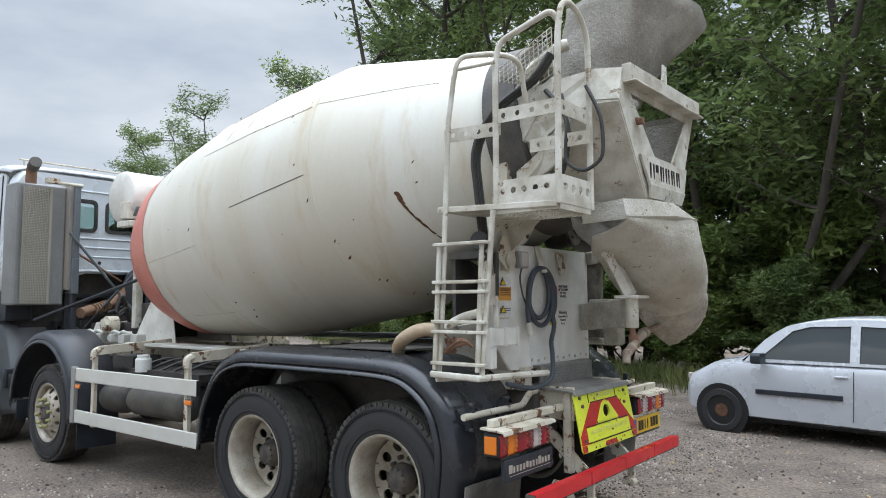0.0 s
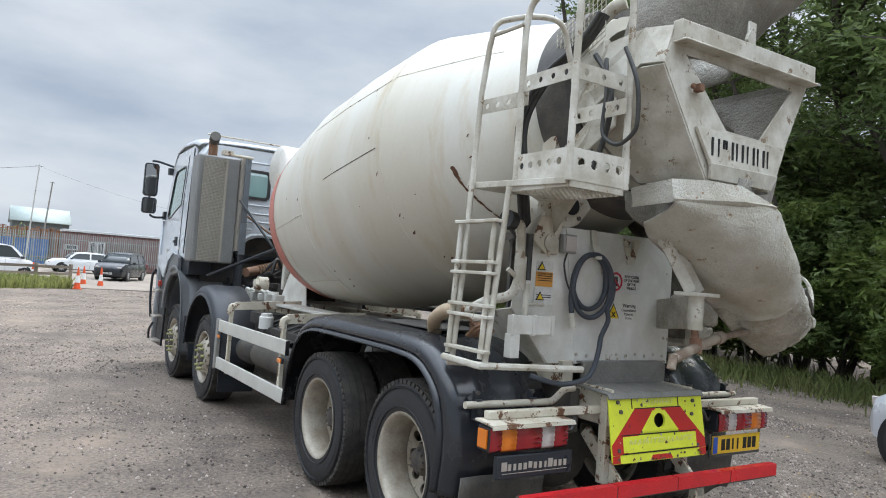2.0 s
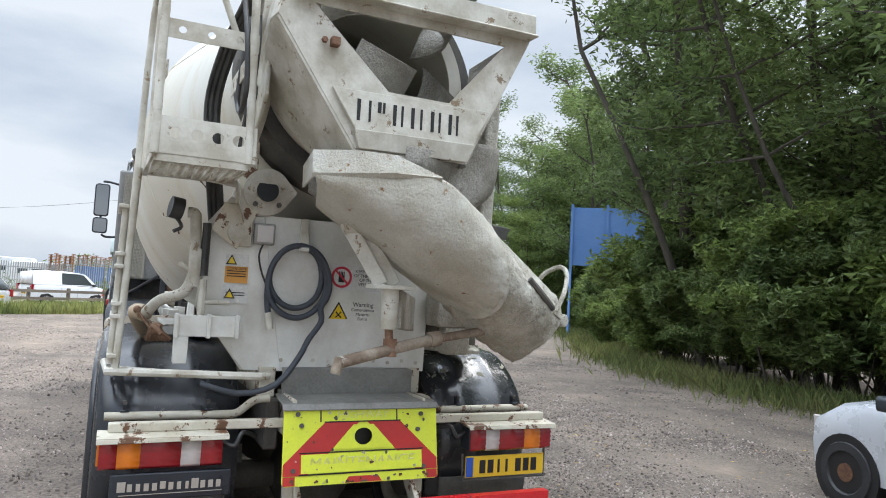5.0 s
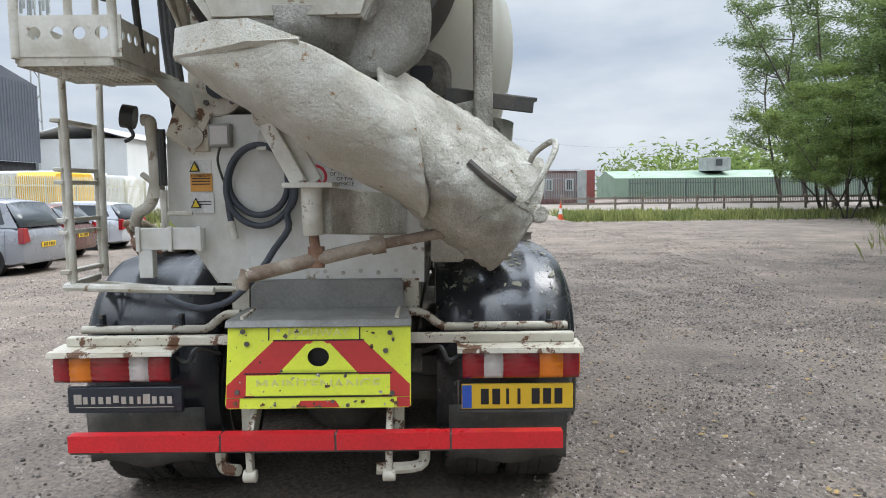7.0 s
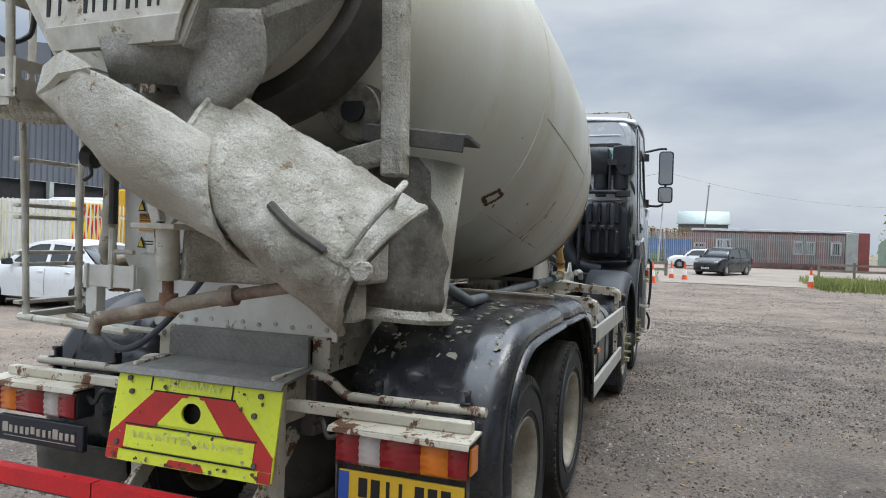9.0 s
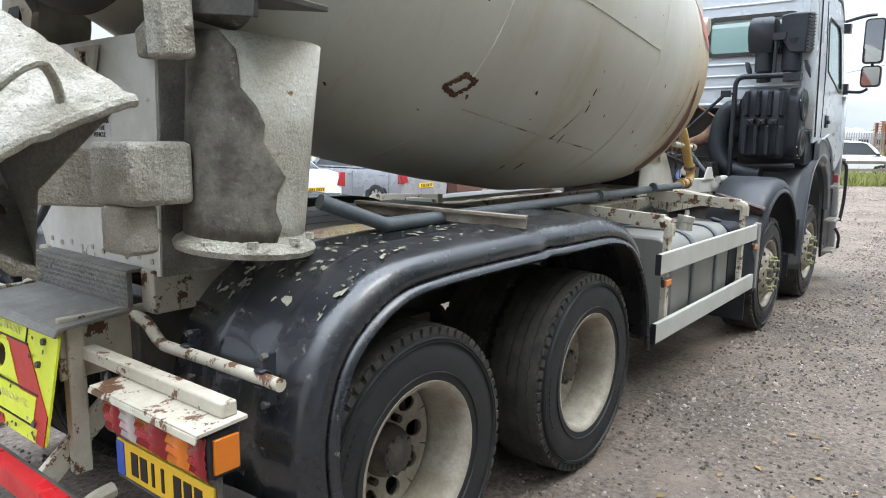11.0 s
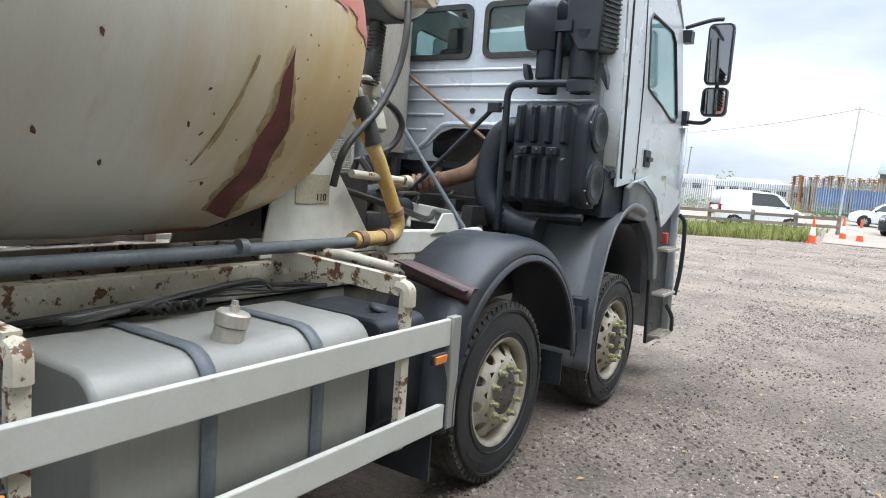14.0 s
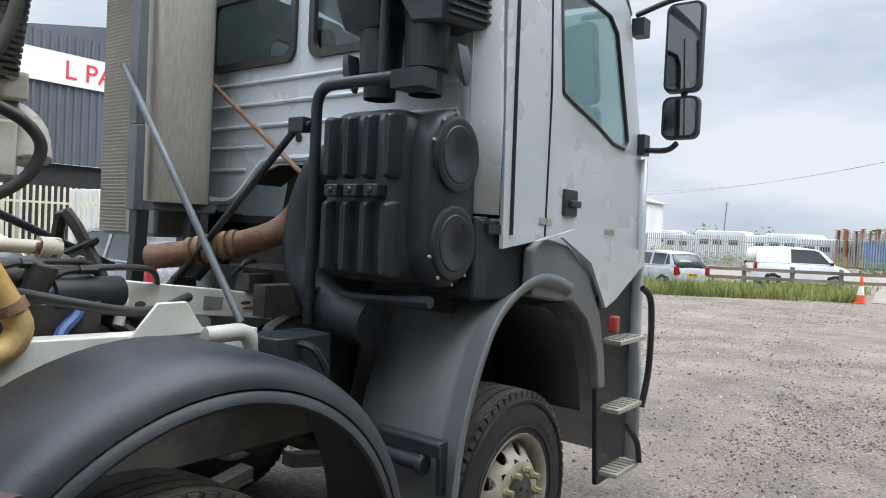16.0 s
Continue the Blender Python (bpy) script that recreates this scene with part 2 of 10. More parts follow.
def part(name, bm, material, parent=None, label="", smooth=40, bevel=0.0, solid=0.0, kind=""):
    """One mesh object, under a thing or a part."""
    me = bm if isinstance(bm, bpy.types.Mesh) else mesh_of(name, bm, material, smooth)
    ob = new(name, me)
    if parent:
        ob.parent = parent
    if solid:
        md = ob.modifiers.new("solid", "SOLIDIFY")
        md.thickness, md.offset = solid, 0
    if bevel:
        md = ob.modifiers.new("bevel", "BEVEL")
        md.width, md.segments, md.limit_method, md.angle_limit = bevel, 2, "ANGLE", radians(50)
    return tagged(ob, label, kind=kind)


def thing(name, label, category, at=(0, 0, 0), rz=0.0, group=""):
    ob = new(name)
    ob.matrix_basis = pose(*at, 0, 0, rz)
    return tagged(ob, label, category, group)


def writing(name, text, size, m, material, parent, align="CENTER", depth=0.0008):
    """Raised lettering with the built-in font, as a mesh; m lays its x along the line and its z out of the face."""
    cu = bpy.data.curves.new(name, "FONT")
    cu.body, cu.size, cu.align_x, cu.align_y, cu.extrude = text, size, align, "CENTER", depth
    tmp = bpy.data.objects.new(name, cu)
    me = bpy.data.meshes.new_from_object(tmp)
    bpy.data.objects.remove(tmp)
    me.transform(m)
    me.materials.clear()
    me.materials.append(material)
    ob = new(name, me)
    ob.parent = parent
    return ob


def facing(o, right, up):
    """A matrix for flat work: local x to the right, local y up, local z out."""
    r, u = Vector(right).normalized(), Vector(up).normalized()
    m = Matrix((r, u, r.cross(u))).transposed().to_4x4()
    m.translation = o
    return m


# paints and surfaces
DRUM_WHITE = mat("drum_paint", (0.645, 0.635, 0.572), 0.42, c2=(0.585, 0.555, 0.465), scale=0.8, amt=0.9, dirt=(0.47, 0.355, 0.19), dirt_at=0.545, dirt_scale=2.2, dirt_soft=0.3, bump=0.02, bump2=0.10, bump2_scale=3.0, stretch=(1.5, 0.4, 0.4), stain=((5.0, -0.75, 1.95), 1.05, (0.53, 0.36, 0.14), 0.85), fine_amt=0.025)
CREAM = mat("cream_paint", (0.60, 0.585, 0.52), 0.55, c2=(0.40, 0.37, 0.30), scale=5, amt=0.95, dirt=(0.225, 0.165, 0.105), dirt_at=0.60, dirt_scale=12, bump=0.08, bump_scale=40, fine_amt=0.05, bump2=0.12, bump2_scale=9, dirt_soft=0.04)
RUSTY = mat("chipped_cream", (0.58, 0.55, 0.46), 0.55, c2=(0.45, 0.40, 0.31), scale=5, amt=0.7, dirt=(0.12, 0.055, 0.025), dirt_at=0.555, dirt_scale=11, dirt_soft=0.03, bump=0.15, bump_scale=50, fine_amt=0.05)
CRUST = mat("concrete_crust", (0.60, 0.58, 0.51), 0.9, c2=(0.38, 0.355, 0.29), scale=4.5, amt=1.0, dirt=(0.22, 0.15, 0.085), dirt_at=0.63, dirt_scale=11, dirt_soft=0.05, fine=150, fine_amt=0.22, bump=1.0, bump_scale=60, bump2=1.0, bump2_scale=24)
SCOOP = mat("stained_cream_scoop", (0.56, 0.55, 0.49), 0.65, c2=(0.42, 0.395, 0.325), scale=3.0, amt=1.0, dirt=(0.24, 0.13, 0.05), dirt_at=0.625, dirt_scale=15, dirt_soft=0.05, bump=0.5, bump_scale=80, bump2=0.6, bump2_scale=18, fine=120, fine_amt=0.12)
CONCRETE_GREY = mat("grey_concrete_coat", (0.38, 0.365, 0.325), 0.88, c2=(0.24, 0.225, 0.195), scale=3.5, amt=0.9, dirt=(0.17, 0.13, 0.08), dirt_at=0.64, dirt_scale=8, fine=110, fine_amt=0.2, bump=0.9, bump_scale=45, bump2=0.7, bump2_scale=14)
DARK_STEEL = mat("dark_dirty_steel", (0.055, 0.053, 0.05), 0.7, c2=(0.11, 0.10, 0.085), scale=6, amt=0.8, dirt=(0.16, 0.13, 0.10), dirt_at=0.62, dirt_scale=9, bump=0.3)
BLACK_GLOSS = mat("mudguard_black", (0.018, 0.02, 0.024), 0.22, c2=(0.03, 0.032, 0.036), scale=3, amt=0.5, dirt=(0.30, 0.28, 0.24), dirt_at=0.68, dirt_scale=7, dirt_soft=0.12, bump=0.06, rough_var=0.14)
SPLASHED = mat("mudguard_splashed", (0.016, 0.018, 0.022), 0.24, c2=(0.03, 0.031, 0.034), scale=3, amt=0.7, dirt=(0.26, 0.25, 0.2), dirt_at=0.63, dirt_scale=15, dirt_soft=0.09, bump=0.12, rough_var=0.12, coat=0.4)
BLACK_PLASTIC = mat("black_plastic", (0.020, 0.023, 0.029), 0.38, spec=0.35, c2=(0.032, 0.038, 0.045), scale=4, amt=0.5, bump=0.15, bump_scale=200)
GREY_PLASTIC = mat("grey_plastic", (0.17, 0.178, 0.186), 0.5, c2=(0.13, 0.137, 0.144), scale=3, amt=0.6, bump=0.06, bump_scale=160, dirt=(0.2, 0.19, 0.17), dirt_at=0.7, stretch=(1, 1, 0.4), fine_amt=0.05)
DARK_GUARD = mat("dark_grey_guard", (0.021, 0.024, 0.030), 0.42, spec=0.4, c2=(0.040, 0.043, 0.049), scale=3, amt=0.6, bump=0.18, bump_scale=150, dirt=(0.11, 0.107, 0.1), dirt_at=0.68, dirt_scale=12, fine_amt=0.06)
SILVER = mat("silver_cab_paint", (0.60, 0.635, 0.67), 0.28, 0.08, c2=(0.55, 0.585, 0.62), scale=1.2, amt=0.4, bump=0.0, fine_amt=0.03, coat=0.4, dirt=(0.38, 0.37, 0.34), dirt_at=0.74, dirt_scale=4, dirt_soft=0.2)
TYRE = mat("tyre_rubber", (0.015, 0.016, 0.018), 0.58, c2=(0.024, 0.024, 0.025), scale=5, amt=0.7, dirt=(0.085, 0.077, 0.066), dirt_at=0.66, dirt_scale=5, dirt_soft=0.2, bump=0.2, bump_scale=120)
TREAD = mat("tyre_tread_dusty", (0.07, 0.063, 0.054), 0.85, c2=(0.035, 0.033, 0.031), scale=7, amt=0.7, bump=0.35, bump_scale=100)
RIM = mat("rim_steel", (0.42, 0.385, 0.32), 0.5, 0.1, c2=(0.27, 0.23, 0.175), scale=6, amt=0.8, dirt=(0.12, 0.085, 0.05), dirt_at=0.64, dirt_scale=9, dirt_soft=0.1, bump=0.2)
RIM_DARK = mat("hub_dirty", (0.045, 0.043, 0.043), 0.6, 0.2, c2=(0.12, 0.10, 0.08), scale=9, amt=0.8, bump=0.4)
BLUE_PAINT = mat("blue_paint", (0.06, 0.12, 0.32), 0.5, bump=0.1)
YELLOW_NUT = mat("yellowed_nut", (0.36, 0.36, 0.13), 0.6, bump=0.2, scale=30, amt=0.9, c2=(0.2, 0.19, 0.14))
ALU = mat("brushed_aluminium", (0.28, 0.278, 0.26), 0.52, 0.1, c2=(0.235, 0.23, 0.21), scale=2, amt=0.5, bump=0.03, stretch=(1, 1, 0.3), dirt=(0.33, 0.29, 0.23), dirt_at=0.70, dirt_scale=4, dirt_soft=0.15, fine_amt=0.04)
RAIL_WHITE = mat("rail_paint", (0.53, 0.53, 0.49), 0.42, c2=(0.46, 0.455, 0.41), scale=3, amt=0.5, dirt=(0.27, 0.21, 0.14), dirt_at=0.665, dirt_scale=11, bump=0.04, fine_amt=0.03)
PANEL_WHITE = mat("pedestal_white", (0.74, 0.74, 0.70), 0.45, c2=(0.56, 0.545, 0.49), scale=3, amt=0.8, fine_amt=0.03, dirt=(0.24, 0.17, 0.10), dirt_at=0.655, dirt_scale=7, dirt_soft=0.05, bump=0.05)
STAINLESS = mat("stainless", (0.50, 0.47, 0.42), 0.36, 0.35, c2=(0.42, 0.385, 0.33), scale=1.4, amt=0.6, bump=0.05, stretch=(1, 1, 0.2))
GREY_BOX = mat("grey_painted_box", (0.215, 0.22, 0.215), 0.5, c2=(0.17, 0.172, 0.165), scale=1.8, amt=0.6, bump=0.08, dirt=(0.28, 0.26, 0.22), dirt_at=0.7)
RUST = mat("rusty_pipe", (0.17, 0.085, 0.05), 0.8, c2=(0.28, 0.17, 0.11), scale=7, amt=0.9, bump=0.5, dirt=(0.42, 0.36, 0.28), dirt_at=0.68)
RUST_DARK = mat("rust_stain", (0.075, 0.032, 0.017), 0.85, c2=(0.14, 0.07, 0.035), scale=18, amt=0.9, bump=0.4)
RED_BAND = mat("faded_red_band", (0.55, 0.21, 0.165), 0.5, c2=(0.48, 0.17, 0.13), scale=3, amt=0.6, dirt=(0.5, 0.44, 0.34), dirt_at=0.70, dirt_scale=5, bump=0.06, fine_amt=0.04)
RUST_RED = mat("oxide_red_run", (0.16, 0.035, 0.03), 0.6, c2=(0.10, 0.03, 0.022), scale=6, amt=0.9, bump=0.15, dirt=(0.42, 0.34, 0.22), dirt_at=0.66)
YELLOW_PIPE = mat("yellow_pipe", (0.56, 0.36, 0.10), 0.5, c2=(0.48, 0.34, 0.16), scale=7, amt=0.8, dirt=(0.12, 0.06, 0.03), dirt_at=0.66, dirt_scale=16, bump=0.15)
RUBBER = mat("black_rubber_hose", (0.017, 0.018, 0.019), 0.5, c2=(0.05, 0.048, 0.043), scale=9, amt=0.6, bump=0.15)
BLUE_HOSE = mat("slate_hose", (0.034, 0.042, 0.056), 0.5, c2=(0.055, 0.062, 0.074), scale=9, amt=0.6, bump=0.15)
GREY_PIPE = mat("grey_pipe", (0.13, 0.15, 0.165), 0.5, c2=(0.10, 0.11, 0.12), scale=5, amt=0.6, bump=0.1)
HI_YELLOW = mat("reflective_yellow", (0.72, 0.78, 0.04), 0.42, c2=(0.62, 0.68, 0.05), scale=5, amt=0.5, dirt=(0.30, 0.29, 0.20), dirt_at=0.64, dirt_scale=22, dirt_soft=0.03, bump=0.02, fine_amt=0.04)
HI_RED = mat("reflective_red", (0.50, 0.025, 0.02), 0.4, c2=(0.40, 0.02, 0.018), scale=6, amt=0.6, dirt=(0.34, 0.28, 0.2), dirt_at=0.66, dirt_scale=24, dirt_soft=0.03, bump=0.02, fine_amt=0.04)
RED_TAPE = mat("red_bumper_tape", (0.62, 0.02, 0.025), 0.35, c2=(0.5, 0.02, 0.025), scale=4, amt=0.6, bump=0.04, dirt=(0.3, 0.2, 0.16), dirt_at=0.72, dirt_scale=18)
LENS_RED = glow_free("red_lens", (0.30, 0.010, 0.016), 0.16, coat=0.5)
LENS_AMBER = glow_free("amber_lens", (0.75, 0.20, 0.012), 0.16, coat=0.5)
LENS_CLEAR = glow_free("clear_lens", (0.55, 0.50, 0.47), 0.16, coat=0.5)
PLATE_YELLOW = glow_free("plate_yellow", (0.78, 0.50, 0.03), 0.35)
BLUE_STRIP = glow_free("plate_blue", (0.03, 0.10, 0.45), 0.35)
INK = glow_free("black_ink", (0.012, 0.012, 0.013), 0.5)
WHITE_VINYL = mat("white_vinyl", (0.66, 0.66, 0.63), 0.4, scale=6, amt=0.4, bump=0.03, dirt=(0.45, 0.42, 0.36), dirt_at=0.7)
SIGN_YELLOW = glow_free("sign_yellow", (0.80, 0.56, 0.02), 0.4)
SIGN_ORANGE = glow_free("sign_orange", (0.72, 0.34, 0.06), 0.45)
SIGN_RED = glow_free("sign_red", (0.55, 0.03, 0.06), 0.45)
TREADPLATE = mat("tread_plate", (0.27, 0.265, 0.25), 0.55, 0.3, c2=(0.20, 0.195, 0.18), scale=4, amt=0.7, bump=0.15, dirt=(0.34, 0.32, 0.27), dirt_at=0.62)
GLASS_DARK = glass("cab_glass", (0.50, 0.62, 0.60), 0.0)
MIRROR = mat("mirror_glass", (0.30, 0.31, 0.32), 0.03, 1.0, bump=0.0, fine_amt=0.0, amt=0.1, rough_var=0.0)
ENGINE = mat("oily_engine", (0.022, 0.022, 0.023), 0.55, c2=(0.055, 0.048, 0.042), scale=11, amt=0.9, bump=0.5, bump_scale=40, dirt=(0.14, 0.11, 0.08), dirt_at=0.68, dirt_scale=14)

# ---- the yard: one gravel sheet to the horizon ----
GRAVEL = mat("gravel", (0.186, 0.148, 0.117), 0.95, c2=(0.098, 0.080, 0.066), scale=1.1, amt=0.9, fine=30, fine_amt=0.5, dirt=(0.27, 0.214, 0.165), dirt_at=0.52, dirt_scale=0.55, dirt_soft=0.16, bump=1.0, bump_scale=46, bump2=1.0, bump2_scale=14)
STONE = mat("stone_chips", (0.29, 0.245, 0.215), 0.9, c2=(0.14, 0.115, 0.095), scale=3, amt=0.8, bump=0.3, island=True, rand=0.75)
LEAF_LITTER = mat("fallen_leaf", (0.36, 0.25, 0.08), 0.8, c2=(0.25, 0.15, 0.06), scale=9, amt=0.8, bump=0.1, island=True, rand=0.35)


def ground_z(x, y):
    return 0.012 * noise.noise((x * 0.6, y * 0.6, 0.3)) + 0.006 * noise.noise((x * 2.1, y * 2.1, 5.0))


bm = B()
# fine near the truck, widening to the horizon
xs = [-900, -300, -100, -40, -20] + [v * 0.5 for v in range(-28, 40)] + [21, 23, 26, 30, 36, 44, 55, 70, 90, 120, 170, 300, 900]
ys = [-900, -300, -100, -60, -40, -30, -24, -20, -17] + [v * 0.5 for v in range(-30, 31)] + [16.5, 19, 23, 30, 45, 80, 200, 900]
grid = [[bm.verts.new((x, y, ground_z(x, y) if abs(x) < 40 and abs(y) < 25 else float(np.interp(x, (36, 44, 55, 62), (0, 0.115, 0.24, 0.3))))) for y in ys] for x in xs]
for i in range(len(xs) - 1):
    for j in range(len(ys) - 1):
        bm.faces.new((grid[i][j], grid[i + 1][j], grid[i + 1][j + 1], grid[i][j + 1]))
tagged(part("ground", bm, GRAVEL, label="grey-brown gravel yard with scattered stones", smooth=180), category="ground", kind="structure")

def stones(name, count, seed, x0, x1, y0, y1, r0, r1, label):
    """Loose stone chips: four-sided lumps, joined."""
    r = random.Random(seed)
    verts, faces = [], []
    for _ in range(count):
        x, y = r.uniform(x0, x1), r.uniform(y0, y1)
        if abs(y) < 1.0 and 0 < x < 9:
            continue
        if noise.noise((x * 0.5, y * 0.5, 3.0)) < r.uniform(-0.5, 0.15):
            continue
        s, z, a = r.uniform(r0, r1) * (1.7 if r.random() < 0.03 else 1.0), ground_z(x, y), r.uniform(0, 6.28)
        k = len(verts)
        pts = [(math.cos(a + j * 1.571) * s * r.uniform(0.7, 1.25), math.sin(a + j * 1.571) * s * r.uniform(0.7, 1.25)) for j in range(4)]
        verts.extend((x + p, y + q, z - 0.004) for p, q in pts)
        verts.extend((x + p * 0.6, y + q * 0.6, z + s * r.uniform(0.35, 0.9)) for p, q in pts)
        faces.append(tuple(k + 4 + j for j in range(4)))
        faces.extend((k + j, k + (j + 1) % 4, k + 4 + (j + 1) % 4, k + 4 + j) for j in range(4))
    me = bpy.data.meshes.new(name)
    me.from_pydata(verts, [], faces)
    me.materials.append(STONE)
    tagged(new(name, me), label, "gravel", kind="stuff")


stones("gravel_stones", 56000, 4, 0.0, 15.0, -6.5, -1.1, 0.004, 0.016, "loose pale stone chips lying on the gravel")
stones("gravel_stones", 16000, 5, -5.0, 16.0, 1.1, 7.0, 0.005, 0.017, "loose pale stone chips lying on the gravel")
stones("gravel_stones", 62000, 6, -6.0, 34.0, -11.0, 8.0, 0.007, 0.021, "coarse stone chips spread over the yard")
rng = random.Random(4)
bm = B()
for k in range(900):
    x, y = rng.uniform(-4, 20), rng.uniform(-9, -1.4)
    z, s, a = ground_z(x, y) + 0.012, rng.uniform(0.018, 0.035), rng.uniform(0, 6.28)
    d, e = Vector((math.cos(a), math.sin(a), 0.1)) * s, Vector((-math.sin(a), math.cos(a), 0.2)) * s * 0.6
    p = Vector((x, y, z))
    bm.faces.new([bm.verts.new(v) for v in (p - d, p - e * 0.9 + Vector((0, 0, 0.004)), p + d, p + e)])
tagged(part("fallen_leaves", bm, LEAF_LITTER, label="small yellow-brown fallen leaves on gravel", smooth=0), category="leaves", kind="stuff")

# ---- the concrete mixer truck: x forward, y to its left ----
truck = thing("concrete_mixer_truck", "four-axle silver-cab concrete mixer truck with worn cream drum", "truck")
A4, A3, A2, A1 = 0.945, 2.295, 5.91, 7.73
RT = 0.52

# chassis
for s in (-1, 1):
    bm = B()
    bar(bm, (0.3, s * 0.40, 0.94), (8.6, s * 0.40, 0.94), 0.075, 0.27)
    part("chassis_rail", bm, DARK_STEEL, truck, bevel=0.01)
for s in (-1, 1):
    bm = B()
    bar(bm, (0.35, s * 0.43, 1.16), (6.55, s * 0.43, 1.16), 0.09, 0.16)
    for k in range(14):
        disc(bm, (2.9 + k * 0.2, s * 0.478, 1.16 + 0.03 * (-1) ** k), (0, s, 0), 0.012, 0.012, 6)
    part("subframe_rail", bm, RUSTY, truck, "chipped cream-painted steel subframe rail", bevel=0.008)
    bm = B()
    bar(bm, (2.95, s * 0.446, 0.93), (5.4, s * 0.446, 0.93), 0.012, 0.27)
    for k in range(24):
        for q in range(3):
            disc(bm, (3.0 + k * 0.1, s * 0.452, 0.85 + q * 0.08), (0, s, 0), 0.011, 0.004, 6)
    part("frame_side_plate", bm, ALU, truck, "grey perforated chassis side plate")
for x in (0.55, 1.7, 3.1, 4.4, 5.2, 6.4):
    bm = B()
    bar(bm, (x, -0.42, 0.98), (x, 0.42, 0.98), 0.12, 0.18)
    part("crossmember", bm, DARK_STEEL, truck, bevel=0.01)
for x in (A1, A2, A3, A4):
    bm = B()
    tube(bm, [(x, -1.0, RT), (x, 1.0, RT)], 0.085, 12)
    if x < 3:
        bmesh.ops.create_uvsphere(bm, u_segments=14, v_segments=10, radius=0.26, matrix=Matrix.Translation((x, 0, RT)))
    for s in (-1, 1):
        tube(bm, [(x, s * 0.62, RT), (x, s * 0.70, RT)], 0.20, 18)
    part("axle", bm, DARK_STEEL, truck, "dirty dark steel axle")
for x in (A1, A2):
    for s in (-1, 1):
        bm = B()
        for k in range(3):
            pts = [(x + t * 0.8, s * 0.5, 0.62 + 0.02 * k + 0.10 * t * t * 4 * 0.25) for t in (-1, -0.6, -0.2, 0.2, 0.6, 1)]
            for a, b in zip(pts, pts[1:]):
                bar(bm, a, b, 0.08, 0.018)
        part("leaf_spring", bm, DARK_STEEL, truck)
for s in (-1, 1):
    bm = B()
    for k in range(5):
        bar(bm, (A4 - 0.25, s * 0.52, 0.66 + k * 0.022), (A3 + 0.25, s * 0.52, 0.66 + k * 0.022), 0.09, 0.02)
    box(bm, ((A3 + A4) / 2, s * 0.52, 0.72), (0.3, 0.14, 0.25))
    part("bogie_spring", bm, DARK_STEEL, truck)

# wheels: built once about the y axis with the outer face at +y, then shared
def tyre_meshes():
    w = 0.148
    bm = B()
    side = [(-w, 0.30), (-w - 0.004, 0.33), (-w - 0.012, 0.40), (-w - 0.004, 0.455), (-w + 0.006, 0.485), (-w + 0.02, 0.506), (-w + 0.035, 0.514)]
    prof = side + [(-s, r) for s, r in side[::-1]]
    lathe(bm, prof, 64, axis((0, 0, 0), (0, 1, 0)))
    # moulded rings and raised bars on the side walls
    for r0 in (0.345, 0.462, 0.472):
        for sg in (-1, 1):
            lathe(bm, [(sg * (w + 0.004), r0 - 0.004), (sg * (w + 0.0125), r0 - 0.002), (sg * (w + 0.0125), r0 + 0.002), (sg * (w + 0.004), r0 + 0.004)], 64, axis((0, 0, 0), (0, 1, 0)))
    for k in range(18):
        a = 0.5 + k * 0.075 + (3.2 if k > 8 else 0)
        c, s = math.cos(a), math.sin(a)
        bar(bm, (c * 0.378, w + 0.0105, s * 0.378), (c * 0.425, w + 0.0105, s * 0.425), 0.017, 0.004, (0, 1, 0))
    sidewall = mesh_of("tyre", bm, TYRE, 50)
    bm = B()
    # five ribs with zig-zag grooves
    ribs = [(-0.132, -0.085), (-0.078, -0.031), (-0.024, 0.024), (0.031, 0.078), (0.085, 0.132)]
    n = 120
    for y0, y1 in ribs:
        ring = []
        for k in range(n):
            a = 2 * math.pi * k / n
            o = 0.004 * (1 if k % 2 else -1)
            ro = RT - (0.004 if abs(y0 + y1) > 0.18 else 0.0)
            c, s = math.cos(a), math.sin(a)
            ring.append([bm.verts.new((c * r, y, s * r)) for y, r in ((y0 + o, 0.500), (y0 + o, ro), (y1 + o, ro), (y1 + o, 0.500))])
        for k in range(n):
            p, q = ring[k], ring[(k + 1) % n]
            for i in range(3):
                bm.faces.new((p[i], p[i + 1], q[i + 1], q[i]))
    for sg in (-1, 1):
        for k in range(60):
            a = 2 * math.pi * k / 60
            c, s = math.cos(a), math.sin(a)
            box(bm, (c * 0.497, sg * 0.1385, s * 0.497), (0.030, 0.014, 0.034), Euler((0, -a, 0)).to_matrix())
    tread = mesh_of("tread", bm, TREAD, 30)
    return sidewall, tread


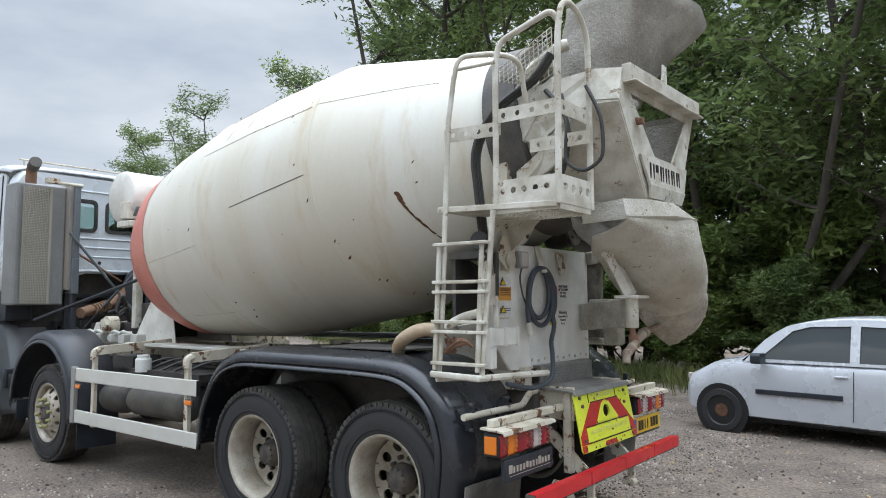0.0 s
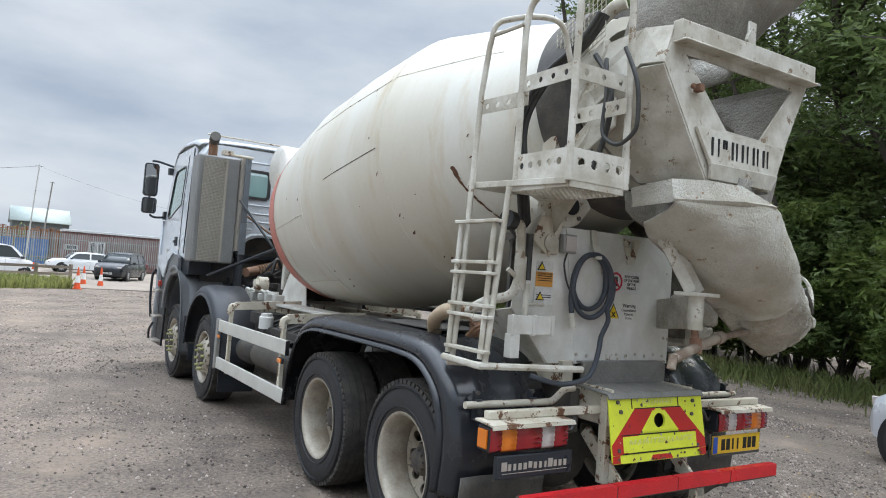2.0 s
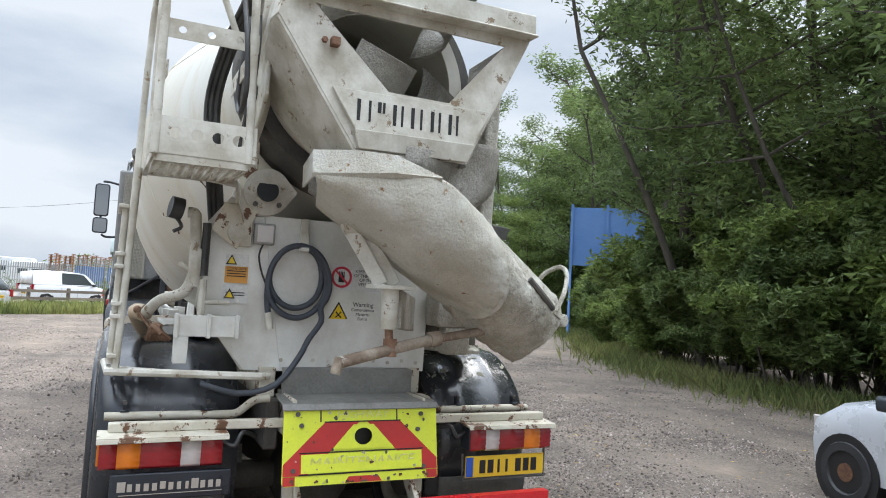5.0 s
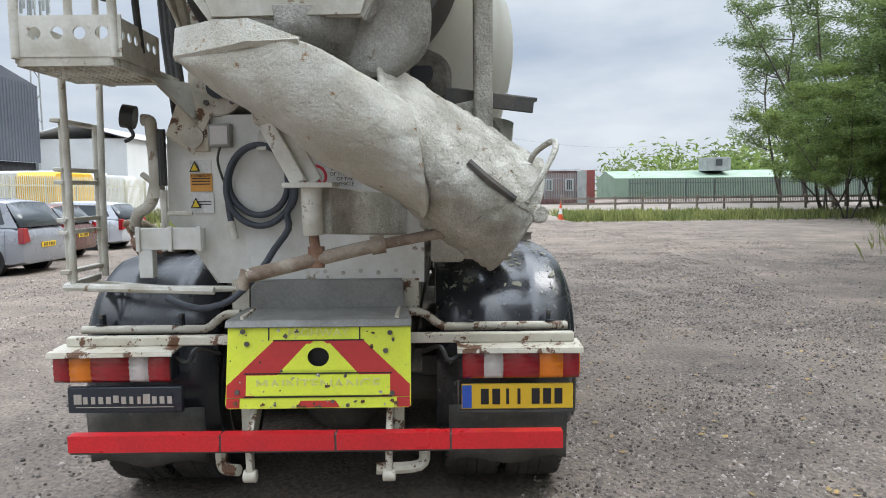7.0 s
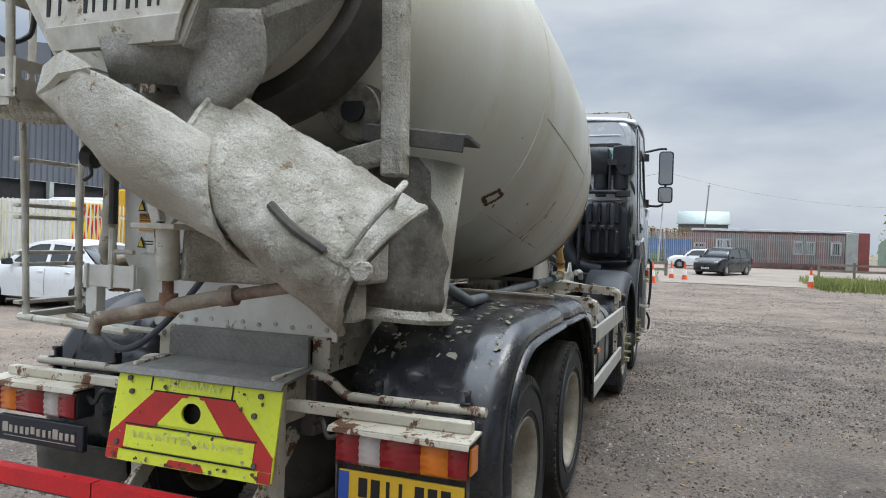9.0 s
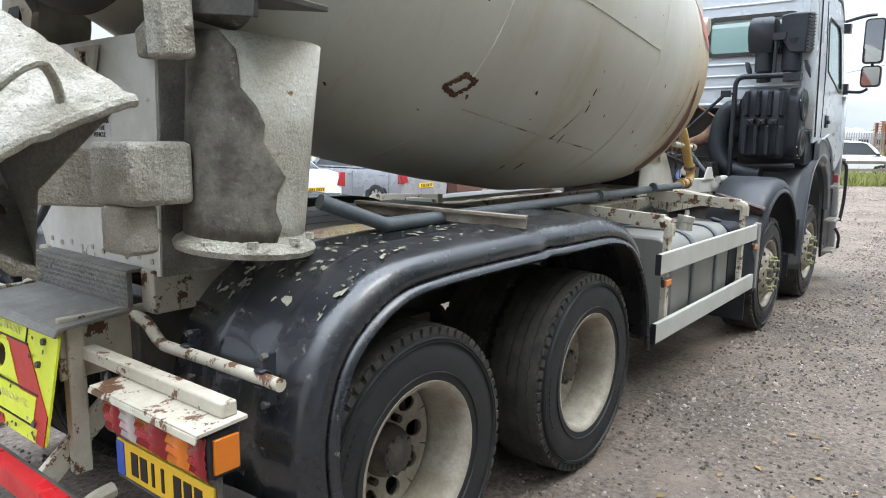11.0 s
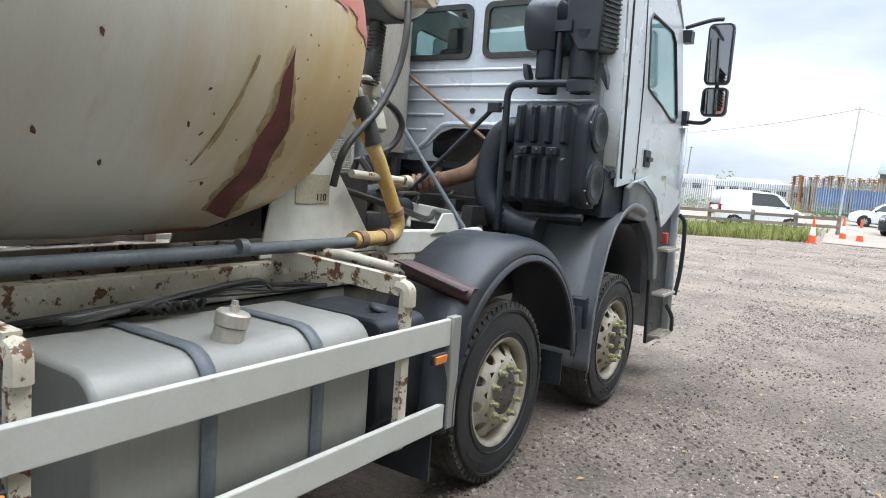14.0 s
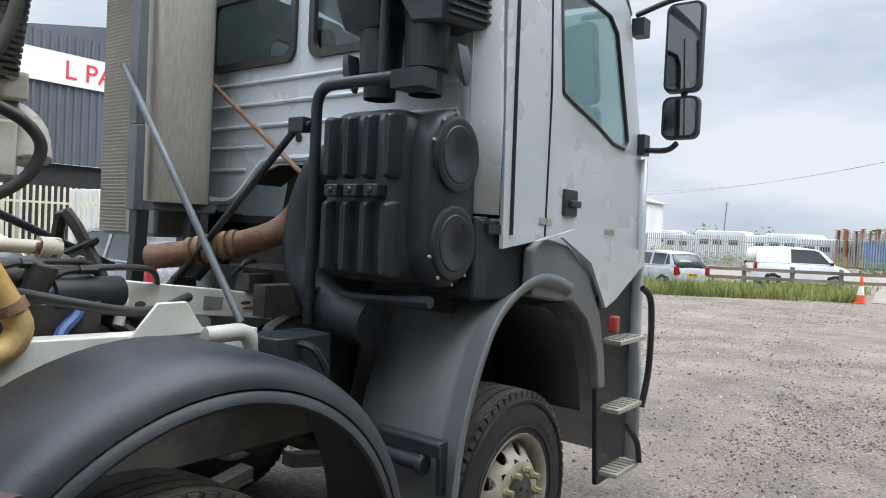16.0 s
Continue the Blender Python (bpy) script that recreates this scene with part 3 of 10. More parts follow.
def holes_disc(bm, r_in, r_out, y_in, y_out, nh, rh, th=0.012):
    """A wheel disc from r_in to r_out with nh round hand holes through it."""
    rm = (r_in + r_out) / 2
    ny = (y_in + y_out) / 2
    for k in range(nh):
        a0, a1 = 2 * math.pi * k / nh, 2 * math.pi * (k + 1) / nh
        am = (a0 + a1) / 2
        m = 16
        outer, inner = [], []
        for j in range(m):
            q = 2 * math.pi * j / m
            inner.append((rm + rh * math.cos(q), am + rh * math.sin(q) / rm))
            cu, su = math.cos(q), math.sin(q)
            t = min((r_out - r_in) / 2 / abs(cu) if abs(cu) > 1e-6 else 9, (a1 - a0) / 2 * rm / abs(su) if abs(su) > 1e-6 else 9)
            outer.append((rm + t * cu, am + t * su / rm))
        def v(p, back):
            r, a = p
            y = y_in + (y_out - y_in) * (r - r_in) / (r_out - r_in)
            return bm.verts.new((r * math.cos(a), y - (th if back else 0), r * math.sin(a)))
        I, O, K = [v(p, 0) for p in inner], [v(p, 0) for p in outer], [v(p, 1) for p in inner]
        for j in range(m):
            i = (j + 1) % m
            bm.faces.new((I[j], O[j], O[i], I[i]))
            bm.faces.new((I[j], I[i], K[i], K[j]))


TYRE_ME, TREAD_ME = tyre_meshes()
bm = B()   # rear outer rim, deeply dished
lathe(bm, [(-0.145, 0.300), (-0.12, 0.285), (-0.02, 0.272), (0.02, 0.268), (0.10, 0.276), (0.135, 0.284), (0.150, 0.300), (0.152, 0.312), (0.146, 0.314), (0.138, 0.306), (0.10, 0.296)], 48, axis((0, 0, 0), (0, 1, 0)))
holes_disc(bm, 0.145, 0.268, -0.09, -0.05, 10, 0.036)
lathe(bm, [(-0.09, 0.146), (-0.09, 0.09)], 40, axis((0, 0, 0), (0, 1, 0)))
bmesh.ops.remove_doubles(bm, verts=bm.verts, dist=0.0002)
REAR_RIM = mesh_of("rim", bm, RIM, 35)
bm = B()
lathe(bm, [(-0.05, 0.105), (-0.01, 0.10), (0.005, 0.088), (0.03, 0.078), (0.045, 0.055), (0.047, 0)], 20, axis((0, 0, 0), (0, 1, 0)))
REAR_HUB = mesh_of("hub", bm, RIM_DARK, 35)
bm = B()   # front rim, disc outwards
lathe(bm, [(-0.145, 0.300), (-0.10, 0.28), (0.05, 0.270), (0.10, 0.276), (0.135, 0.284), (0.150, 0.300), (0.152, 0.312), (0.146, 0.314), (0.138, 0.306), (0.10, 0.296)], 48, axis((0, 0, 0), (0, 1, 0)))
holes_disc(bm, 0.185, 0.276, 0.165, 0.085, 10, 0.030)
lathe(bm, [(0.165, 0.186), (0.172, 0.175), (0.172, 0.12), (0.165, 0.10)], 40, axis((0, 0, 0), (0, 1, 0)))
bmesh.ops.remove_doubles(bm, verts=bm.verts, dist=0.0002)
FRONT_RIM = mesh_of("rim", bm, RIM, 35)
bm = B()
lathe(bm, [(0.12, 0.13), (0.172, 0.125), (0.18, 0.10), (0.186, 0.085), (0.19, 0.055), (0.192, 0)], 20, axis((0, 0, 0), (0, 1, 0)))
FRONT_HUB = mesh_of("hub", bm, RIM_DARK, 35)
bm = B()
disc(bm, (0, 0, 0), (0, 1, 0), 0.021, 0.018, 10, 0.003)
disc(bm, (0, 0.018, 0), (0, 1, 0), 0.016, 0.03, 6)
NUT_ME = mesh_of("wheel_nut", bm, YELLOW_NUT, 30)
bm = B()
disc(bm, (0, 0, 0), (0, 1, 0), 0.017, 0.035, 6)
DARK_NUT = mesh_of("wheel_nut", bm, RIM_DARK, 30)
bm = B()
disc(bm, (0, 0, 0), (0, 1, 0), 0.010, 0.03, 6)
HUB_BOLT = mesh_of("hub_bolt", bm, RIM_DARK, 30)


def wheel(x, y, left, front, spin):
    w = new("wheel", FRONT_RIM if front else REAR_RIM)
    w.parent = truck
    w.matrix_basis = pose(x, y, RT + 0.005, 0, 0, 0 if left else 180) @ pose(0, 0, 0, 0, spin, 0)
    for name, me in (("tyre", TYRE_ME), ("tread", TREAD_ME), ("hub", FRONT_HUB if front else REAR_HUB)):
        part(name, me, None, w)
    for name, me, n, r, dy in (("wheel_nut", NUT_ME, 10, 0.148, 0.170), ("hub_bolt", HUB_BOLT, 6, 0.065, 0.172)) if front else (("wheel_nut", DARK_NUT, 10, 0.135, -0.09), ("hub_bolt", HUB_BOLT, 10, 0.07, 0.01)):
        for k in range(n):
            a = 2 * math.pi * (k + 0.5) / n
            nut = part(name, me, None, w)
            nut.location = (math.cos(a) * r, dy, math.sin(a) * r)
    return w


for s in (1, -1):
    for x in (A1, A2):
        wheel(x, s * (1.045 if x == A1 else 1.07), s > 0, True, 17 * x)
    for x in (A3, A4):
        wheel(x, s * 1.085, s > 0, False, 23 * x)
        wheel(x, s * 0.745, s < 0, False, 11 * x)

# drum: turned about a raked axis
DRUM_TILT = radians(8.0)
DM = Matrix.Translation((3.22, 0.0, 2.50)) @ Matrix.Rotation(DRUM_TILT, 4, "Y")


def drum_pt(s, ang, lift=0.0):
    """A place on the drum: s along the axis to the front, ang about it from the left side upwards."""
    r = float(np.interp(s, [p[0] for p in DRUM_PROF], [p[1] for p in DRUM_PROF])) + lift
    return DM @ Vector((s, r * math.cos(ang), r * math.sin(ang)))


DRUM_PROF = [(-3.05, 0.57), (-2.9, 0.624), (-2.2, 0.867), (-1.42, 1.098), (-1.36, 1.11), (-0.6, 1.132), (0.14, 1.122), (0.21, 1.118), (0.94, 1.036), (1.52, 0.94), (1.65, 0.886), (1.82, 0.812), (1.94, 0.73), (2.04, 0.63), (2.09, 0.51)]


def drum_body(a, b, name, material, lift=0.0, label=""):
    bm = B()
    ss = [a] + [p[0] for p in DRUM_PROF if a < p[0] < b] + [b]
    prof = [(s, float(np.interp(s, [p[0] for p in DRUM_PROF], [p[1] for p in DRUM_PROF])) + lift) for s in ss]
    lathe(bm, prof, 96, DM)
    return bm


bm = drum_body(-3.05, 1.50, "drum", DRUM_WHITE)
lathe(bm, [(-3.05, 0.58), (-3.05, 0.50), (-2.7, 0.55), (-2.2, 0.70)], 96, DM)
drum = part("drum", bm, DRUM_WHITE, truck, "weathered cream mixer drum with rust runs and chips", smooth=24)
bm = drum_body(1.50, 2.12, "x", None)
lathe(bm, [(2.12, 0.51), (2.14, 0.3), (2.14, 0)], 96, DM)
part("front_cone", bm, DRUM_WHITE, drum, smooth=40)


def panel(bm, outer, holes=()):
    """A flat sheet from an outline and the outlines of its openings."""
    edges = []
    for loop in (outer, *holes):
        vs = [bm.verts.new(p) for p in loop]
        edges += [bm.edges.new((vs[i], vs[(i + 1) % len(vs)])) for i in range(len(vs))]
    bmesh.ops.triangle_fill(bm, use_beauty=True, use_dissolve=False, edges=edges)


def rrect(u0, u1, v0, v1, r, place, k=4):
    """A rounded rectangle, placed by a function of (u, v)."""
    out = []
    for cu, cv, a in ((u1 - r, v1 - r, 0), (u0 + r, v1 - r, 90), (u0 + r, v0 + r, 180), (u1 - r, v0 + r, 270)):
        for j in range(k + 1):
            q = radians(a + 90 * j / k)
            out.append(place(cu + r * math.cos(q), cv + r * math.sin(q)))
    return out


OCHRE_RUN = mat("ochre_run", (0.40, 0.31, 0.16), 0.6, c2=(0.30, 0.21, 0.10), scale=16, amt=0.9, bump=0.05)


# ---- drum details: red band, seams, hatch, chips and runs ----
def drum_patch(s0, s1, a0, a1, lift, wob=0.0, seed=0, ns=10, na=24):
    bm = B()
    r = random.Random(seed)
    w = [r.uniform(-wob, wob) for _ in range(na + 1)]
    rings = []
    for i in range(ns + 1):
        rings.append([drum_pt(s0 + (s1 - s0) * i / ns + (w[j] if i in (0,) else 0), a0 + (a1 - a0) * j / na, lift) for j in range(na + 1)])
    loft(bm, rings, closed=False)
    return bm


part("red_band", drum_patch(1.24, 2.0, -1.9, 2.95, 0.004, 0.012, 1, 16, 110), RED_BAND, drum, "faded red paint band, chipped to cream")
for k, (s0, s1, a1) in enumerate(((1.25, 1.38, 2.965), (1.36, 1.60, 3.01), (1.58, 1.72, 2.975), (1.70, 1.96, 3.03))):
    part("red_band", drum_patch(s0, s1, 2.94, a1, 0.0045 + 0.0004 * k, 0.02, 2 + k, 8, 6), RED_BAND, drum, "ragged tail of the red band")


def drum_line(pts, r, material, name, lift=0.0, label=""):
    bm = B()
    tube(bm, [drum_pt(s, a, lift) for s, a in pts], r, 6)
    return part(name, bm, material, drum, label)


for s in (-1.39, 0.17):
    drum_line([(s, k * 0.1309) for k in range(49)], 0.0055, DRUM_WHITE, "weld_seam", 0.0)
for s0, s1, a in ((-1.35, 0.1, 0.5), (0.2, 1.2, -0.25), (-1.3, 0.1, -2.3), (-1.3, 0.15, -2.95), (0.2, 1.15, -0.9), (-1.0, 0.1, 0.95)):
    drum_line([(s0 + (s1 - s0) * k / 12, a) for k in range(13)], 0.004, RUSTY, "weld_seam")
rng = random.Random(11)


def chip(s, a, ln, wd, slant, material, name, lift=0.0035, label=""):
    bm = B()
    n = 9
    pts = []
    for k in range(n):
        q = 2 * math.pi * k / n
        u, v = ln * math.cos(q) * rng.uniform(0.6, 1.15), wd * math.sin(q) * rng.uniform(0.6, 1.15)
        c, sn = math.cos(slant), math.sin(slant)
        pts.append((s + u * c - v * sn, a + (u * sn + v * c) / 1.1))
    ctr = bm.verts.new(drum_pt(s, a, lift + 0.001))
    ring = [bm.verts.new(drum_pt(p, q, lift)) for p, q in pts]
    for k in range(n):
        bm.faces.new((ctr, ring[k], ring[(k + 1) % n]))
    part(name, bm, material, drum, label)


LEFT_CHIPS = ((-1.134, 0.479), (-1.24, 0.063), (-1.046, 0.684), (-2.204, -0.155), (-2.193, -0.324), (-1.331, -0.211), (-1.432, -0.535), (-1.472, -0.687), (0.244, -0.114), (0.069, -0.798), (0.012, -0.994), (-0.057, -0.911), (-1.55, -0.948), (-1.592, -0.989), (-1.642, -1.242), (-1.689, -1.35))
RIGHT_CHIPS = ((1.134, -2.343), (0.403, -2.484), (-0.133, -2.516), (0.474, -2.804), (0.665, -2.397), (-1.936, -2.082), (-2.005, -1.852), (-1.349, -2.368), (1.09, -1.93), (-0.9, -2.5), (0.9, -2.6))
for s, a in LEFT_CHIPS:
    chip(s, a, rng.uniform(0.014, 0.026), rng.uniform(0.006, 0.010), rng.uniform(2.2, 2.8), RUST_DARK, "paint_chip")
for s, a in RIGHT_CHIPS:
    chip(s, a, rng.uniform(0.012, 0.022), rng.uniform(0.006, 0.010), rng.uniform(0.6, 1.2), RUST_DARK, "paint_chip")
for k in range(22):
    chip(rng.uniform(-1.7, 1.3), rng.uniform(-1.1, 0.9) + (0 if k % 2 else -2.2), rng.uniform(0.005, 0.012), rng.uniform(0.003, 0.006), rng.uniform(0, 3), RUST_DARK, "paint_chip")
FRECKLE = mat("brown_freckle", (0.26, 0.16, 0.07), 0.7, c2=(0.17, 0.10, 0.05), scale=12)
frk = random.Random(77)
for k in range(46):
    chip(frk.uniform(0.9, 1.85), frk.uniform(-3.75, -2.35), frk.uniform(0.004, 0.013), frk.uniform(0.004, 0.008), frk.uniform(0, 3), FRECKLE if k % 3 else RUST_DARK, "rust_spot")
# chips strung along the blade seam on the right
for s, a, ln in ((-0.402, -2.611, 0.03), (-0.362, -2.518, 0.035), (-0.363, -2.313, 0.045), (-0.402, -2.052, 0.05), (-0.525, -2.01, 0.04)):
    chip(s, a, ln, 0.010, 1.35, RUST_DARK, "paint_chip")
drum_line([(-0.457 + 0.09 * (k / 12), -2.291 - 0.345 * k / 12) for k in range(13)], 0.004, RUSTY, "weld_seam")
drum_line([(-1.25 + 0.793 * k / 8, -2.33 + 0.04 * k / 8) for k in range(9)], 0.003, DRUM_WHITE, "weld_seam")
drum_line([(-0.395 - 0.937 * k / 10, -0.067 + 0.035 * k / 10) for k in range(11)], 0.0035, INK, "dark_scratch")
drum_line([(-1.31 - 1.07 * k / 10, 0.51 + 0.08 * k / 10) for k in range(11)], 0.0035, RUSTY, "weld_seam")
for s, a, ln in ((0.55, 0.62, 0.10), (0.8, 0.5, 0.08), (-0.5, 0.7, 0.13), (-0.2, 0.62, 0.10)):
    chip(s, a, ln, 0.010, 1.75, mat("pale_stain", (0.46, 0.40, 0.27), 0.6), "rust_run", 0.003, "faint ochre stain")
# long dark rust run on the rear left cone
for k, (s, a, w) in enumerate(((-2.035, -0.371, 0.030), (-2.04, -0.42, 0.022), (-2.052, -0.48, 0.014), (-2.072, -0.545, 0.013), (-2.095, -0.61, 0.015), (-2.12, -0.68, 0.015), (-2.145, -0.76, 0.013), (-2.17, -0.84, 0.011))):
    chip(s, a, 0.056, w * 0.75, math.radians(250), RUST_DARK, "rust_run", 0.003 + 0.0004 * k, "dark brown rust run")
# dark diamond where a hatch sat, right flank
for (s0, a0), (s1, a1) in (((-1.36, -2.44), (-1.415, -2.345)), ((-1.415, -2.345), (-1.49, -2.36)), ((-1.49, -2.36), (-1.43, -2.455)), ((-1.43, -2.455), (-1.36, -2.44))):
    for q in range(5):
        t = (q + 0.5) / 5
        chip(s0 + (s1 - s0) * t, a0 + (a1 - a0) * t, 0.020, 0.013, rng.uniform(0, 3), RUST_DARK, "hatch_stain", 0.003 + 0.0003 * q)
# oxide-red run down the front right cone
CL = [(1.275, -2.95, 0.014), (1.30, -2.836, 0.048), (1.323, -2.716, 0.062), (1.339, -2.582, 0.070), (1.342, -2.455, 0.074), (1.352, -2.306, 0.076), (1.385, -2.10, 0.088)]
bm = B()
rows = []
for i in range(25):
    t = i / 24 * 6
    s, a, w = (float(np.interp(t, range(7), [c[j] for c in CL])) for j in range(3))
    rows.append([drum_pt(s + w * q * (1 + 0.2 * math.sin(3 * t + 2 * q)), a + 0.05 * q, 0.004) for q in (-1, -0.5, 0, 0.5, 1)])
loft(bm, rows, closed=False)
part("paint_run", bm, RUST_RED, drum, "dark oxide-red paint run")
bm = B()     # the brown margin that it bled into the cream
rows = []
for i in range(37):
    t = i / 36 * 6
    s, a, w = (float(np.interp(t, range(7), [c[j] for c in CL])) for j in range(3))
    w = w * (1.32 + 0.18 * math.sin(5 * t) + 0.1 * math.sin(13 * t)) + 0.006
    rows.append([drum_pt(s + w * q, a + 0.05 * q, 0.0025) for q in (-1, -0.5, 0, 0.5, 1)])
loft(bm, rows, closed=False)
part("rust_run", bm, OCHRE_RUN, drum, "brown margin of the paint run")
for (s0, a0, s1, a1, w0) in ((1.088, -2.908, 1.048, -2.514, 0.010), (1.06, -2.70, 1.02, -2.43, 0.005), (1.07, -2.348, 1.14, -2.377, 0.006), (1.25, -2.335, 1.304, -2.351, 0.005)):
    bm = B()
    rows = [[drum_pt(s0 + (s1 - s0) * k / 10 + w * (0.7 + 0.4 * math.sin(k * 1.7)), a0 + (a1 - a0) * k / 10, 0.003) for w in (-w0, w0)] for k in range(11)]
    loft(bm, rows, closed=False)
    part("rust_run", bm, OCHRE_RUN, drum, "thin ochre rust run")

# roller ring and its two rollers
CAKED = mat("dark_caked_steel", (0.20, 0.185, 0.155), 0.9, c2=(0.10, 0.09, 0.075), scale=9, amt=0.9, bump=0.7, bump_scale=40, dirt=(0.40, 0.38, 0.33), dirt_at=0.62, dirt_scale=12)
bm = B()
lathe(bm, [(-2.98, 0.60), (-2.98, 0.68), (-2.86, 0.70), (-2.74, 0.715), (-2.74, 0.66)], 72, DM)
part("roller_ring", bm, DARK_STEEL, drum, "worn steel roller ring")
for s in (1, -1):
    bm = B()
    plate(bm, [(0.355 - 0.12 * (v - 2.2), s * 0.50 + u, v) for u, v in [(-0.128 * math.cos(a) * s, 2.2 + 0.128 * math.sin(a)) for a in (radians(35 + 15 * k) for k in range(20))] + [(-0.165 * s, 2.21)]], 0.028)
    disc(bm, (0.60, s * 0.52, 2.17), (-1, 0, 0.12), 0.135, 0.22, 20)
    roller = part("drum_roller", bm, CREAM if s > 0 else CAKED, truck, "cream roller flange with black hub" if s > 0 else "roller flange caked in dark grey concrete", bevel=0.0)
    bm = B()
    disc(bm, (0.343, s * 0.50, 2.204), (-1, 0, 0.12), 0.06, 0.012, 20)
    part("hub", bm, INK, roller)
    for k in range(2):
        a = -0.9 - k * 1.4
        bm = B()
        disc(bm, (0.343, s * 0.50 + 0.1 * math.cos(a), 2.204 + 0.1 * math.sin(a)), (-1, 0, 0.12), 0.014, 0.012, 8)
        part("bolt", bm, DARK_STEEL, roller)
    if s < 0:
        roller.location = (0.11, 0.0, 0.07)

# ---- rear pedestal ----
ped = B()
panel(ped, [(0.38, 0.50, 2.07), (0.38, -0.52, 2.07), (0.37, -0.50, 1.22), (0.37, 0.36, 1.22)], [])
pedestal = part("rear_pedestal", ped, PANEL_WHITE, truck, "cream-painted rear pedestal with warning stickers", solid=0.012, smooth=0)
bm = B()
plate(bm, [(0.385, 0.50, 2.07), (0.37, 0.36, 1.22), (0.42, 0.55, 1.22), (0.47, 0.82, 1.55), (0.44, 0.80, 2.0), (0.40, 0.68, 2.16)], 0.012)
part("wing_plate", bm, PANEL_WHITE, pedestal)
bm = B()
plate(bm, [(0.385, -0.52, 2.07), (0.37, -0.50, 1.22), (0.95, -0.50, 1.22), (0.95, -0.52, 1.9)], 0.012)
part("side_plate", bm, CONCRETE_GREY, pedestal, "grime-covered side plate")
bm = B()
plate(bm, [(0.42, 0.56, 1.22), (0.47, 0.80, 1.55), (0.9, 0.7, 1.5), (1.1, 0.5, 1.22)], 0.012)
part("side_plate", bm, CREAM, pedestal)
bm = B()
box(bm, (0.68, 0, 2.02), (0.6, 1.0, 0.05))
box(bm, (0.95, 0, 1.6), (0.03, 0.95, 0.8))
part("top_plate", bm, DARK_STEEL, pedestal)
bm = B()
bar(bm, (0.42, 0.615, 1.89), (0.42, 0.60, 2.62), 0.10, 0.12, (1, 0, 0))
plate(bm, [(0.36, 0.52, 2.12), (0.36, 0.72, 2.12), (0.36, 0.78, 1.97), (0.36, 0.64, 1.87)], 0.012)
part("column", bm, RUSTY, pedestal, "chipped cream steel column", bevel=0.01)
bm = B()
disc(bm, (0.352, 0.64, 1.96), (-1, 0, 0), 0.055, 0.012, 20)
part("cover_disc", bm, CREAM, pedestal)
bm = B()     # the right-hand post, caked in concrete
bar(bm, (0.27, -0.80, 1.95), (0.22, -0.80, 3.05), 0.09, 0.12, (1, 0, 0))
bar(bm, (0.36, -0.50, 2.02), (0.28, -0.84, 2.08), 0.08, 0.10)
part("column", bm, CRUST, pedestal, "steel post caked in dried concrete", bevel=0.015)
bm = B()
box(bm, (0.350, 0.50, 1.965), (0.05, 0.11, 0.115))
lampbox = part("work_lamp", bm, ALU, pedestal, "small square grey work lamp", bevel=0.006)
bm = B()
box(bm, (0.321, 0.50, 1.965), (0.008, 0.085, 0.09))
part("lens", bm, LENS_CLEAR, lampbox)
for y, z in ((-0.07, 1.985),):
    bm = B()
    panel(bm, [(0.355, y + 0.08, z + 0.06), (0.355, y - 0.09, z + 0.06), (0.355, y - 0.025, z - 0.11), (0.355, y + 0.02, z - 0.11)],
          [[(0.355, y + 0.025 * math.cos(k * 0.63), z + 0.02 + 0.025 * math.sin(k * 0.63)) for k in range(10)]])
    part("lug", bm, RUSTY, pedestal, solid=0.014, smooth=0)
for k in range(10):
    bm = B()
    disc(bm, (0.374, -0.45 + 0.09 * k, 1.27 + 0.01 * (k % 2)), (-1, 0, 0), 0.012, 0.014, 6)
    part("bolt", bm, CREAM, pedestal)

# stickers
STX = 0.3685


def tri_sign(y, z, size, x=STX):
    bm = B()
    plate(bm, [(x, y + size / 2, z), (x, y - size / 2, z), (x, y, z + size * 0.87)], 0.002)
    o = part("warning_triangle", bm, INK, pedestal, "black-edged yellow hazard triangle", smooth=0)
    bm = B()
    q = 0.78
    plate(bm, [(x - 0.0022, y + size / 2 * q, z + size * 0.06), (x - 0.0022, y - size / 2 * q, z + size * 0.06), (x - 0.0022, y, z + size * (0.06 + 0.87 * q))], 0.002)
    part("field", bm, SIGN_YELLOW, o, smooth=0)
    bm = B()
    for d in (1, -1):
        bar(bm, (x - 0.004, y - size * 0.13 * d, z + size * 0.13), (x - 0.004, y + size * 0.13 * d, z + size * 0.40), 0.002, size * 0.06, (0, 1, 0))
    part("cross", bm, INK, o)


bm = B()
box(bm, (STX + 0.0015, -0.04, 1.562), (0.002, 0.31, 0.15))
part("sticker", bm, WHITE_VINYL, pedestal, "white hazard sticker", smooth=0)
tri_sign(0.047, 1.508, 0.125)
tm = lambda y, z, x=STX: facing((x - 0.001, y, z), (0, -1, 0), (0, 0, 1))
writing("sticker_text", "Warning", 0.036, tm(-0.10, 1.602), INK, pedestal)
writing("sticker_text", "Cementitious\nMaterial\nBurns", 0.026, tm(-0.10, 1.546), INK, pedestal)
bm = B()
box(bm, (STX + 0.0015, -0.04, 1.757), (0.002, 0.31, 0.15))
part("sticker", bm, WHITE_VINYL, pedestal, "white keep-clear sticker", smooth=0)
bm = B()
lathe(bm, [(0, 0.048), (0.002, 0.048), (0.002, 0.062), (0, 0.062)], 28, axis((STX, 0.04, 1.757), (-1, 0, 0)))
bar(bm, (STX - 0.0025, 0.075, 1.792), (STX - 0.0025, 0.005, 1.722), 0.003, 0.011, (0, 1, 0))
